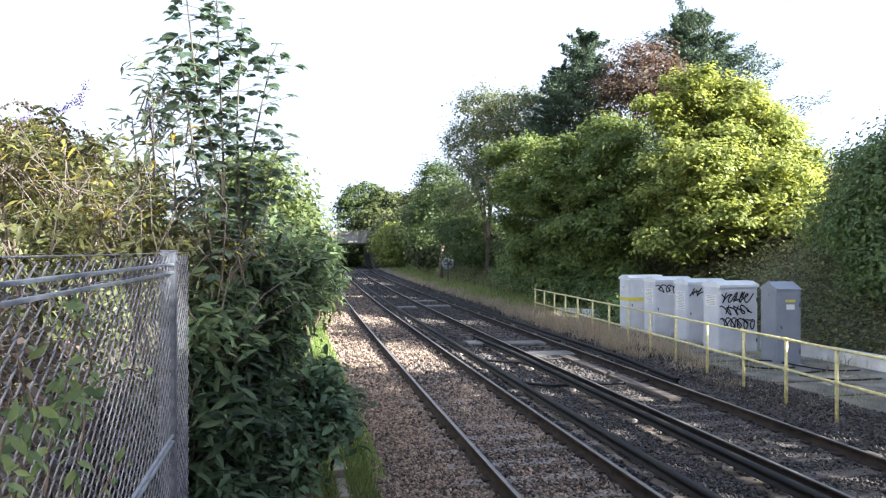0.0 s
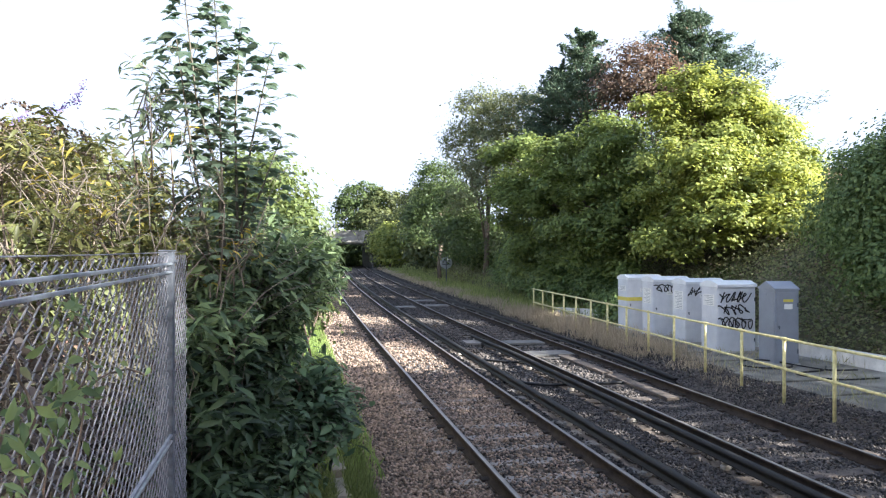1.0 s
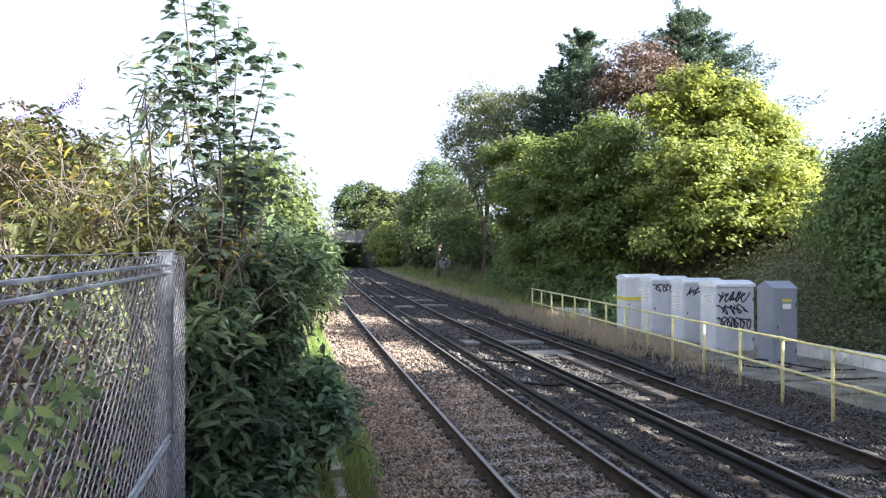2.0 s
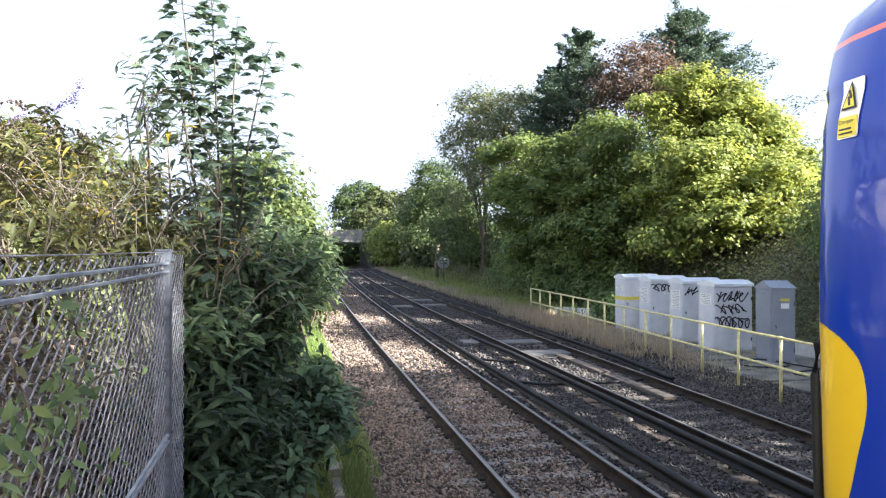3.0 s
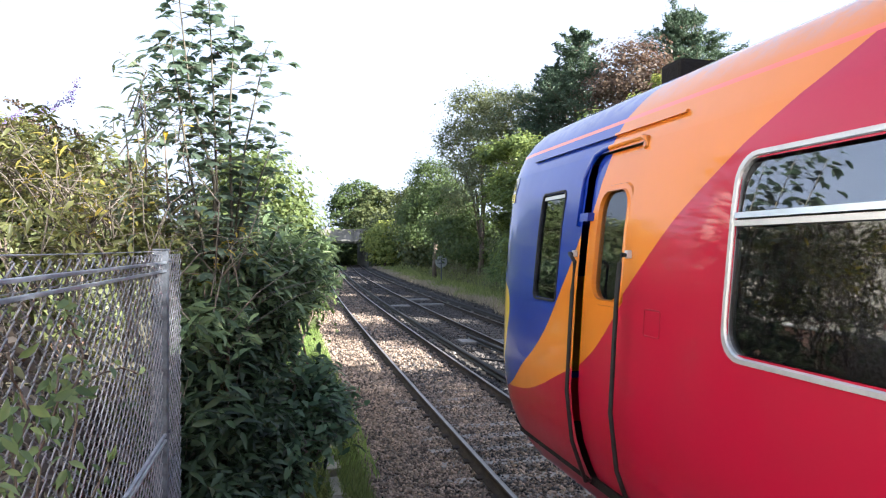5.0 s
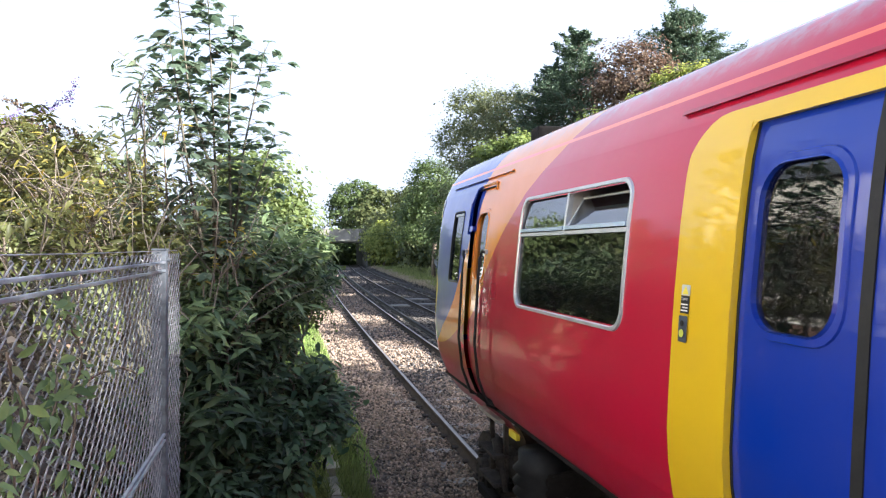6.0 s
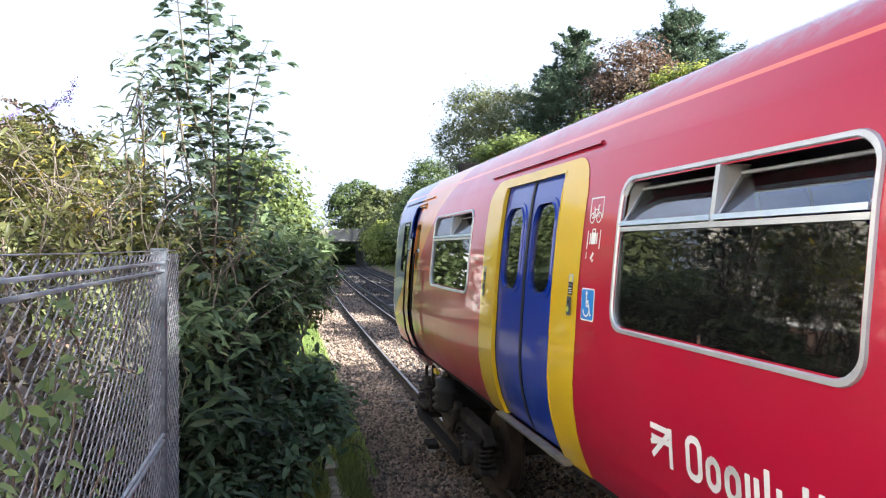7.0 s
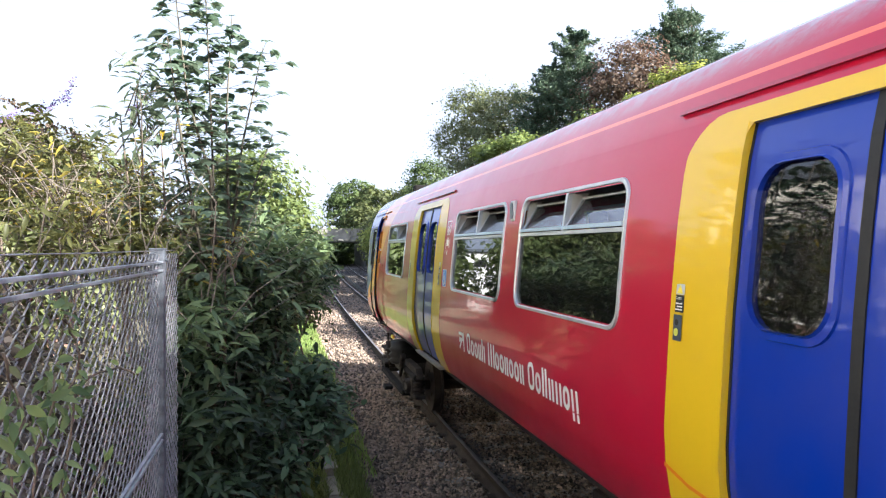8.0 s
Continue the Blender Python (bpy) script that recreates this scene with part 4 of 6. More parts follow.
def build_fence():
    root = tagged(new("chain_link_fence"), "galvanised chain-link fence on steel posts at the platform end", "fence")
    pitch, step = 0.044, 0.033
    bm = bmesh.new()
    k = 0
    y = 0.7
    while y < 4.45:
        chain_wire(bm, y, FX if y < 3.8 or y > 3.92 else FX - 0.052, 0.88, 2.655, pitch, step, 0.0027, k % 2)
        y += pitch
        k += 1
    mesh = part("chain_mesh", bm, M_wire, root, "woven galvanised wire mesh", smooth=True)
    mesh["kind"] = "stuff"
    # posts
    for y in (0.2, 3.86):
        p = part("post", boxed(FX - 0.046, FX + 0.022, y - 0.035, y + 0.035, 0.3, 2.652, 0.006), M_galv, root, "square galvanised post")
        part("post_cap", boxed(FX - 0.05, FX + 0.026, y - 0.039, y + 0.039, 2.652, 2.66, 0.002), M_galv, p)
        for z in (1.0, 1.72, 2.6):
            bm = bmesh.new()
            cyl(bm, (FX + 0.022, y, z), (FX + 0.034, y, z), 0.009, 8)
            part("bolt", bm, M_galv, p)
    # angle-iron rails
    for z in (2.595, 2.553):
        bm = bmesh.new()
        box(bm, FX + 0.006, FX + 0.020, 0.2, 3.83, z - 0.012, z, 0.003)
        part("top_rail", bm, M_railbright, root, "bright galvanised flat top rail")
    for z, name in ((1.72, "middle_rail"), (0.95, "bottom_rail")):
        for dz in (0.0, 0.03):
            bm = bmesh.new()
            box(bm, FX + 0.006, FX + 0.022, 0.2, 3.82, z - dz - 0.012, z - dz, 0.003)
            part(name, bm, M_railbright, root, "galvanised flat rail")
    for z in (2.648, 2.56):
        bm = bmesh.new()
        tube(bm, [(FX - 0.006, 0.3, z), (FX - 0.006, 2.4, z - 0.004), (FX - 0.006, 4.4, z)], 0.0022, 5)
        part("line_wire", bm, M_wire, root)
    return root


build_fence()


# ------------------------------------------------------------------ bushes on the platform side
def stems(name, root, base, tips, r, material, rng, sag=0.15):
    bm = bmesh.new()
    for s, e in tips:
        s, e = Vector(s), Vector(e)
        m1 = s.lerp(e, 0.4) + Vector((rng.normal() * 0.08, rng.normal() * 0.08, sag))
        m2 = s.lerp(e, 0.75) + Vector((rng.normal() * 0.08, rng.normal() * 0.08, sag * 0.8))
        tube(bm, [p - base for p in (s, m1, m2, e)], [r, r * 0.7, r * 0.45, r * 0.15], 5)
    return part(name, bm, material, root, smooth=True)


def lance_bush(name, base, blobs, n, leaf, size, label, seed, sprays=90, aspect=0.25, twig=None, droop=0.6):
    """A shrub of arching shoots with long narrow leaves set along them."""
    rng = np.random.default_rng(seed)
    base = Vector(base)
    root = tagged(new(name), label, "shrub")
    root.location = base
    bl = np.array(blobs, float)
    vol = bl[:, 3] * bl[:, 4] * bl[:, 5]
    tips, pts, nrm, axs = [], [], [], []
    per = max(n // sprays, 1)
    for k in range(sprays):
        b = bl[rng.choice(len(bl), p=vol / vol.sum())]
        d = unit(rng.normal(size=(1, 3)))[0]
        e = b[:3] + d * b[3:6] * (0.75 + 0.35 * rng.random())
        inner = b[:3] + (rng.random(3) - 0.5) * b[3:6] * 0.8 - np.array([0, 0, b[5] * 0.4])
        out = unit((e - np.array([base.x, base.y, e[2]]))[None] + 1e-6)[0]
        tips.append((inner, e))
        t = 0.25 + 0.75 * rng.random(per)
        p = inner + (e - inner) * t[:, None] + rng.normal(size=(per, 3)) * 0.05
        p[:, 2] += 0.15 * 4 * t * (1 - t)
        ax = unit(rng.normal(size=(per, 3)) + (e - inner)[None] * 0.8)
        ax[:, 2] -= droop * (0.3 + rng.random(per))
        pts.append(p + unit(ax) * size * 0.5)
        axs.append(ax)
        nrm.append(np.tile([0, 0, 1.0], (per, 1)) + rng.normal(size=(per, 3)) * 0.45 + out * 0.3)
    stems("woody_stem", root, base, [((base.x + rng.normal() * 0.1, base.y + rng.normal() * 0.1, base.z), (b[0], b[1], b[2])) for b in blobs], 0.025, M_bark, rng)["kind"] = "stuff"
    stems("twig_work", root, base, tips, 0.006, twig or M_twig, rng)["kind"] = "stuff"
    pts, nrm, axs = np.concatenate(pts), np.concatenate(nrm), np.concatenate(axs)
    m = len(pts)
    pts[:, 2] = np.maximum(pts[:, 2], 0.0)
    me = leaf_mesh("foliage", pts - np.array(base), nrm, size * (0.55 + 0.75 * rng.random(m)), aspect, 0.06, axis=axs, near=True, rng=rng)
    part_mesh("foliage", me, leaf, root)
    return root


# one bush in two leaf tones: lower part coloured as shaded, top as lit
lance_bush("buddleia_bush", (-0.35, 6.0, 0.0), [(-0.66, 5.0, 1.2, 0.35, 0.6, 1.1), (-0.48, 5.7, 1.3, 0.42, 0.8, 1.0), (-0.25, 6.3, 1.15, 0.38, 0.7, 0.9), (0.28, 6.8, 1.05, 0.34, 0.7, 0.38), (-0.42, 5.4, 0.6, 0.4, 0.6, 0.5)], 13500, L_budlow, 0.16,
           "dense buddleia bush beside the fence, leaves coloured dark for shade", 71, 230)
lance_bush("buddleia_bush", (-0.30, 6.4, 0.0), [(0.08, 7.0, 2.42, 0.42, 0.9, 0.38), (-0.45, 6.4, 2.35, 0.5, 0.8, 0.55), (-0.60, 5.4, 2.15, 0.38, 0.6, 0.4), (-0.15, 6.4, 2.0, 0.35, 0.6, 0.4)], 6000, L_bud, 0.15,
           "green buddleia top with arching shoots in the lighter, lit tone", 70, 120)
lance_bush("buddleia_bush", (0.1, 8.6, 0.0), [(0.22, 8.5, 2.4, 0.42, 1.0, 0.45), (-0.2, 8.2, 2.5, 0.5, 0.9, 0.6), (0.38, 9.6, 2.25, 0.36, 0.9, 0.45), (-0.6, 8.8, 1.2, 0.45, 1.0, 1.0)], 6500, L_bud, 0.15, "arching green buddleia bush leaning over the ballast", 72, 150)
lance_bush("elder_bush", (0.15, 6.9, -0.05), [(-0.12, 6.5, 1.75, 0.26, 0.5, 0.35), (0.26, 6.9, 1.3, 0.30, 0.5, 0.35), (0.48, 7.1, 1.05, 0.28, 0.5, 0.30), (0.28, 6.4, 1.0, 0.28, 0.4, 0.28), (-0.05, 6.2, 0.9, 0.3, 0.5, 0.4)], 3000, L_nettle, 0.12,
           "green elder bush hanging over the ballast edge", 73, 130, aspect=0.42, droop=0.9)
lance_bush("withered_buddleia", (-1.9, 6.2, 0.0), [(-1.4, 5.5, 2.8, 0.6, 0.7, 0.45), (-2.3, 6.4, 3.45, 0.9, 0.9, 0.40), (-1.0, 5.7, 2.7, 0.45, 0.6, 0.5), (-2.3, 5.8, 1.2, 1.0, 1.1, 0.9), (-1.2, 5.6, 1.3, 0.5, 0.9, 1.0), (-2.9, 7.4, 3.5, 0.9, 1.0, 0.45), (-3.2, 8.6, 3.5, 1.0, 0.8, 0.7), (-2.0, 8.4, 3.3, 0.8, 0.7, 0.7)],
           12500, L_autumn, 0.115, "tangled withering buddleia with yellowing leaves behind the fence", 74, 380, twig=M_twig)
lance_bush("leggy_buddleia", (-1.0, 6.0, 0.0), [(-0.85, 5.5, 3.5, 0.35, 0.5, 0.45), (-0.95, 5.7, 2.9, 0.4, 0.5, 0.4), (-0.7, 5.6, 3.1, 0.3, 0.4, 0.5), (-1.15, 5.6, 3.65, 0.32, 0.4, 0.4), (-1.0, 5.6, 3.75, 0.25, 0.4, 0.4)], 460, L_leggy, 0.13, "thin leggy buddleia shoots with yellowed leaves", 75, 36)


lance_bush("yellowing_shrub", (-0.5, 5.4, 0.4), [(-0.40, 5.5, 2.55, 0.28, 0.35, 0.22), (-0.55, 5.3, 2.4, 0.2, 0.3, 0.25), (-1.5, 5.2, 3.05, 0.35, 0.3, 0.3), (-1.25, 5.3, 2.85, 0.3, 0.3, 0.25)], 190, L_yellow, 0.09, "thin shrub shoots with clear yellow leaves", 76, 40)


lance_bush("bramble_thicket", (-1.5, 3.6, -0.1), [(-1.25, 3.9, 1.5, 0.35, 0.8, 0.8), (-1.1, 4.7, 1.5, 0.3, 0.5, 0.8), (-1.3, 3.0, 1.5, 0.35, 0.7, 0.7), (-1.5, 3.6, 0.7, 0.5, 1.2, 0.6), (-1.75, 4.7, 1.4, 0.4, 0.5, 1.0), (-2.1, 5.7, 1.5, 0.6, 0.6, 1.0)], 8000, L_bramble, 0.09, "dark half-dead bramble thicket pressed behind the fence", 77, 260, aspect=0.5)
for k in range(5):
    lance_bush("yard_shrub", (-4.6, 0.4 + 1.9 * k, -0.1), [(-4.6, 0.4 + 1.9 * k, 1.3, 0.7, 1.0, 1.2), (-4.5, 0.7 + 1.9 * k, 2.0 + 0.25 * math.sin(k * 2.0), 0.6, 0.8, 0.6)], 1500, L_bud, 0.17, "dense green shrub in front of the warehouse", 140 + k, 70)


def bare_twigs():
    rng = np.random.default_rng(78)
    root = tagged(new("dead_brushwood"), "dry leafless twigs tangled over the fence top", "brushwood")
    root.location = (-1.2, 5.2, 0.0)
    b = Vector(root.location)
    tips = []
    for k in range(140):
        x = -2.9 + 2.6 * rng.random()
        y = 4.9 + 1.4 * rng.random()
        s = (x, y, 1.8 + 0.8 * rng.random())
        e = (x + rng.normal() * 0.5, y + rng.normal() * 0.3, s[2] + 0.3 + 0.8 * rng.random())
        tips.append((s, e))
    stems("twig_tangle", root, b, tips, 0.006, M_twig, rng, 0.05)["kind"] = "stuff"
    tips = [((-0.75, 4.9, 2.0), (-0.62, 4.7, 2.95)), ((-0.9, 4.7, 2.2), (-0.42, 4.9, 2.66)), ((-1.3, 5.2, 2.0), (-0.5, 5.3, 3.2)), ((-0.75, 4.8, 1.9), (-0.52, 4.5, 2.7)), ((-1.4, 5.2, 2.2), (-1.2, 5.3, 3.3))]
    stems("long_cane", root, b, tips, 0.008, M_twig, rng, 0.1)


bare_twigs()


def flower_spikes():
    rng = np.random.default_rng(79)
    for k, (x, y, z) in enumerate(((-1.95, 6.5, 3.85), (-1.75, 6.5, 3.9), (-2.1, 6.7, 3.8), (-1.15, 6.0, 3.75), (-2.4, 6.9, 3.75))):
        n = 70
        t = rng.random(n)
        d = unit(np.array([[rng.normal() * 0.7, 0.1, 0.35]]))[0]
        p = np.array([x, y, z]) + d * t[:, None] * 0.22 + rng.normal(size=(n, 3)) * 0.016
        ob = part_mesh("flower_spike", leaf_mesh("flower_spike", p, rng.normal(size=(n, 3)), 0.022, 0.8, rng=rng), L_flower)
        tagged(ob, "faded purple buddleia flower spike", "flower", group="flower spikes")


def seed_heads():
    """Brown drooping flower heads left over on the withered shrub."""
    rng = np.random.default_rng(80)
    pts = []
    for k in range(18):
        x, y, z = -2.9 + 2.0 * rng.random(), 5.6 + 1.2 * rng.random(), 3.0 + 0.75 * rng.random()
        n = 80
        t = rng.random(n)
        a = rng.normal() * 0.5
        s = 1 if k % 3 else -1
        pts.append(np.array([x, y, z]) + np.stack([s * t * 0.3, t * a * 0.2, 0.09 * np.sin(t * 3.0) - 0.05 * t], 1) + rng.normal(size=(n, 3)) * 0.014)
    p = np.concatenate(pts)
    ob = part_mesh("dry_seed_heads", leaf_mesh("dry_seed_heads", p, rng.normal(size=(len(p), 3)), 0.026, 0.8, rng=rng), L_seed)
    tagged(ob, "dry brown buddleia seed heads above the withered shrub", "seed heads", kind="stuff")


seed_heads()


def sapling():
    """A tall young sycamore: slim stems, broad leaves held flat in tiers."""
    rng = np.random.default_rng(81)
    base = Vector((-0.52, 5.75, 0.0))
    root = tagged(new("sycamore_sapling"), "tall slim sycamore sapling rising above the bush", "tree")
    root.location = base
    lines = [[(-0.50, 5.75, 0.0), (-0.48, 5.75, 2.4), (-0.52, 5.75, 3.6), (-0.57, 5.75, 4.78)],
             [(-0.45, 5.8, 0.0), (-0.42, 5.85, 2.4), (-0.30, 5.95, 3.5), (-0.14, 6.1, 4.34)],
             [(-0.52, 5.7, 1.0), (-0.58, 5.65, 2.6), (-0.70, 5.5, 3.4), (-0.80, 5.45, 4.2)],
             [(-0.46, 5.8, 1.6), (-0.36, 5.9, 2.8), (-0.2, 6.0, 3.2), (-0.06, 6.1, 3.62)],
             [(-0.44, 5.8, 1.6), (-0.40, 5.85, 2.9), (-0.42, 5.9, 3.7), (-0.38, 5.9, 4.5)],
             [(-0.50, 5.75, 1.8), (-0.52, 5.7, 3.2), (-0.68, 5.6, 3.8), (-0.78, 5.6, 4.7)]]
    pts, nrm, axs, sz = [], [], [], []
    bm = bmesh.new()
    for li, ln in enumerate(lines):
        q = [Vector(p) for p in ln]
        tube(bm, [p - base for p in q], [0.02, 0.014, 0.009, 0.004], 6)
        for seg in range(1, 3):
            a, b = q[seg], q[seg + 1]
            nn = int((b - a).length / (0.068 if li != 3 else 0.085))
            for k in range(nn):
                t = (k + rng.random() * 0.5) / nn
                c = a.lerp(b, t)
                reach = 0.07 + 0.23 * rng.random() * (1.2 - 0.7 * t if seg == 2 else 1)
                for s in range(int(rng.integers(3, 5))):
                    an = rng.random() * 6.283
                    d = np.array([math.cos(an), math.sin(an), rng.normal() * 0.15])
                    r = reach * (0.5 + 0.9 * rng.random())
                    p = np.array(c) + d * r + np.array([0, 0, 0.03])
                    pts.append(p)
                    axs.append(d + np.array([0, 0, -0.15]))
                    nrm.append(np.array([0, 0, 1.0]) + d * 0.2 + rng.normal(size=3) * 0.18)
                    sz.append(0.09 + 0.06 * rng.random())
                    tube(bm, [c - base, Vector(p) - base], [0.0025, 0.0015], 3, cap=False)
    part("stem", bm, M_stem, root, smooth=True)
    pts, nrm, axs, sz = map(np.array, (pts, nrm, axs, sz))
    # two crossed blades a leaf give it a lobed outline
    off = unit(np.cross(axs, np.tile([0, 0, 1.0], (len(axs), 1))))
    allp = np.concatenate([pts, pts + off * sz[:, None] * 0.22 - axs * 0.01, pts - off * sz[:, None] * 0.22 - axs * 0.01]) - np.array(base)
    alla = np.concatenate([axs, axs + off * 0.9, axs - off * 0.9])
    me = leaf_mesh("foliage", allp, np.concatenate([nrm] * 3), np.concatenate([sz, sz * 0.75, sz * 0.75]), 0.6, 0.05, axis=alla, near=True, rng=rng)
    part_mesh("foliage", me, L_syc, root)


flower_spikes()
sapling()


def fence_vines():
    """Climbing shoots on the near end of the fence."""
    rng = np.random.default_rng(83)
    root = tagged(new("climbing_vine"), "green climbing shoots growing through the fence", "climber")
    root.location = (FX + 0.05, 1.7, 0.85)
    base = Vector(root.location)
    # shoots as (out of the fence, along it, height), with the leaves at each knot
    shoots = [([(0.02, 1.72, 1.70), (0.04, 1.78, 1.95), (0.03, 1.84, 2.14), (0.05, 1.90, 2.26), (0.04, 1.97, 2.34)], 9),
              ([(0.03, 1.55, 1.75), (0.05, 1.62, 2.00), (0.04, 1.66, 2.18), (0.05, 1.70, 2.32), (0.03, 1.66, 2.44)], 7),
              ([(0.02, 1.92, 1.75), (0.05, 2.00, 1.95), (0.04, 2.06, 2.12), (0.05, 2.14, 2.28)], 6),
              ([(0.04, 2.10, 2.25), (0.08, 2.22, 2.30), (0.12, 2.36, 2.29), (0.14, 2.52, 2.24)], 2),
              ([(0.03, 2.15, 2.27), (0.04, 2.18, 2.36), (0.03, 2.12, 2.45), (0.04, 1.99, 2.53)], 1),
              ([(0.02, 2.18, 1.72), (0.05, 2.28, 1.90), (0.06, 2.42, 2.00)], 4),
              ([(0.02, 1.45, 1.8), (0.05, 1.52, 2.1), (0.04, 1.58, 2.3)], 6)]
    bm = bmesh.new()
    pts, axs, nrm = [], [], []
    for line, dense in shoots:
        q = []
        for a, b in zip(line, line[1:]):
            for k in range(4):
                t = k / 4
                q.append(Vector([FX + a[0] + (b[0] - a[0]) * t, a[1] + (b[1] - a[1]) * t, a[2] + (b[2] - a[2]) * t]) + Vector((rng.normal() * 0.006, rng.normal() * 0.008, 0)))
        q.append(Vector((FX + line[-1][0], line[-1][1], line[-1][2])))
        tube(bm, [p - base for p in q], 0.0032, 5)
        for i, p in enumerate(q):
            for k in range(int(rng.integers(0, dense + 4)) // (1 if i % 2 else 2)):
                d = rng.normal(size=3) * np.array([0.45, 1, 0.7])
                d = d / np.linalg.norm(d)
                pts.append(np.array(p) + d * 0.045)
                axs.append(d + np.array([0.15, 0.1, -0.35]))
                nrm.append(np.array([0.8, -0.5, 0.7]) + rng.normal(size=3) * 0.45)
    # one fresh broad cluster under the top rail
    for k in range(7):
        d = np.array([0.2, math.cos(k * 0.9), math.sin(k * 0.9) * 0.7 - 0.3])
        pts.append(np.array([FX + 0.05, 1.98, 2.52]) + d * 0.035)
        axs.append(d)
        nrm.append(np.array([0.8, -0.6, 0.5]) + rng.normal(size=3) * 0.3)
    part("stem", bm, M_bark, root, smooth=True)
    pts, axs, nrm = map(np.array, (pts, axs, nrm))
    me = leaf_mesh("foliage", pts - np.array(base), nrm, 0.042 * (0.6 + 0.9 * rng.random(len(pts))), 0.38, 0.08, axis=axs, near=True, rng=rng)
    part_mesh("foliage", me, L_vine, root)


fence_vines()

# trees farther along the platform side
tree("thorn_tree", (-0.4, 10.5, 0.0), 2.4, [(-0.42, 10.5, 3.12, 0.58, 0.86, 0.86), (0.04, 10.4, 2.54, 0.43, 0.72, 0.8), (-0.65, 11.1, 2.6, 0.65, 0.86, 0.86), (0.10, 10.2, 1.8, 0.34, 0.6, 0.5)], 18000, L_green, 0.085,
     "bright green thorn tree beside the line", 85, 0.06, clump=0.15, aspect=0.6)
for i, (x, y, h, r, lf) in enumerate(((-10.0, 29.0, 7.0, 2.6, L_maple), (-6.0, 23.0, 5.4, 2.0, L_mid), (-5.2, 17.6, 4.4, 1.4, L_mid), (-2.0, 30, 4.6, 1.8, L_green), (-1.5, 44, 5.0, 2.2, L_mid), (-1.5, 62, 5.4, 2.6, L_mid), (-2.0, 84, 6.4, 3.0, L_dark))):
    tree("verge_tree", (x, y, gz(x, y)), h * 0.5, [(x, y, h - r * 0.8, r, r, r * 0.9), (x - r * 0.5, y - r * 0.3, h - r * 1.4, r * 0.8, r * 0.8, r * 0.8), (x + r * 0.5, y, h - r * 1.5, r * 0.7, r * 0.8, r * 0.9), (x, y, max(r * 0.5, h - r * 2.2), r * 0.9, r * 0.9, r)],
         9000, lf, 0.2 + 0.002 * y, "green tree on the platform side of the line", 90 + i, 0.14, clump=0.3, per=35)


# ------------------------------------------------------------------ buildings on the platform side
def warehouse():
    root = tagged(new("warehouse"), "cream corrugated warehouse beside the platform", "building")
    root.location = (-6.2, 0, 0)
    part("wall", boxed(-9, 0, -20, 15.5, -0.3, 2.4, 0.02), M_brick, root)
    bm = bmesh.new()
    n = 300
    ys = np.linspace(-20, 15.5, n + 1)
    for k in range(n):
        o0, o1 = 0.03 * (k % 4 in (1, 2)), 0.03 * ((k + 1) % 4 in (1, 2))
        bm.faces.new([bm.verts.new(c) for c in ((0.02 + o0, ys[k], 2.4), (0.02 + o1, ys[k + 1], 2.4), (0.02 + o1, ys[k + 1], 6.6), (0.02 + o0, ys[k], 6.6))])
    part("cladding", bm, M_cream, root, "cream corrugated steel cladding")
    part("upper_wall", boxed(-9, 0, -20, 15.5, 2.4, 6.6, 0.02), M_cream, root)
    part("flashing", boxed(-0.02, 0.08, -20, 15.5, 2.3, 2.42, 0.01), M_white, root)
    part("roof", boxed(-9.2, 0.15, -20.2, 15.7, 6.6, 6.9, 0.03), M_galv, root)


def sign_unit():
    root = tagged(new("trade_unit"), "low flat-roofed unit with a yellow fascia sign", "building")
    root.location = (-9.0, 19.0, 0)
    part("wall", boxed(-4, 3.3, 0, 8, -0.3, 2.6, 0.02), M_brick, root)
    part("fascia", boxed(-4.1, 3.4, -0.16, 0.0, 3.14, 3.36, 0.01), M_galv, root, "grey roof-edge fascia")
    part("roof", boxed(-4.1, 3.4, 0.0, 8.1, 3.1, 3.3, 0.01), M_galv, root)
    sg = part("sign_board", boxed(-4, 3.3, -0.1, -0.002, 2.55, 3.14, 0.005), M_signyellow, root, "yellow sign board")
    for k in range(16):
        x = -3.6 + k * 0.42
        bm = bmesh.new()
        box(bm, x, x + 0.07, -0.106, -0.1, 2.65, 2.95)
        box(bm, x + 0.07, x + 0.26, -0.106, -0.1, 2.88, 2.95)
        part("letter_bar", bm, M_black, sg)


def white_building():
    root = tagged(new("white_building"), "plain white rendered building behind the trees", "building")
    root.location = (-9.0, 36.0, 0)
    part("wall", boxed(-7, 0, 0, 22, -0.3, 4.6, 0.02), M_white, root)
    part("roof", boxed(-7.2, 0.2, -0.2, 22.2, 4.6, 4.8, 0.02), M_galv, root)
    part("vent_grille", boxed(0.0, 0.03, 8, 11, 3.6, 4.1, 0.01), M_black, root)


warehouse()
sign_unit()
white_building()

# kerb stones where the verge meets the ballast
for k in range(9):
    ob = part("kerb_stone", boxed(-0.10, 0.10, -0.36, 0.36, -0.15, 0.06, 0.015), M_slab)
    ob.matrix_world = pose(0.50 + 0.02 * k, 5.4 + k * 0.86, -0.05 + 0.02 * (k % 3), 3 * math.sin(k * 1.3), 5 * math.sin(k), -2 + 7 * math.sin(k * 2.3))
    tagged(ob, "mossy concrete kerb stone at the ballast edge", "kerb", group="kerb stones")


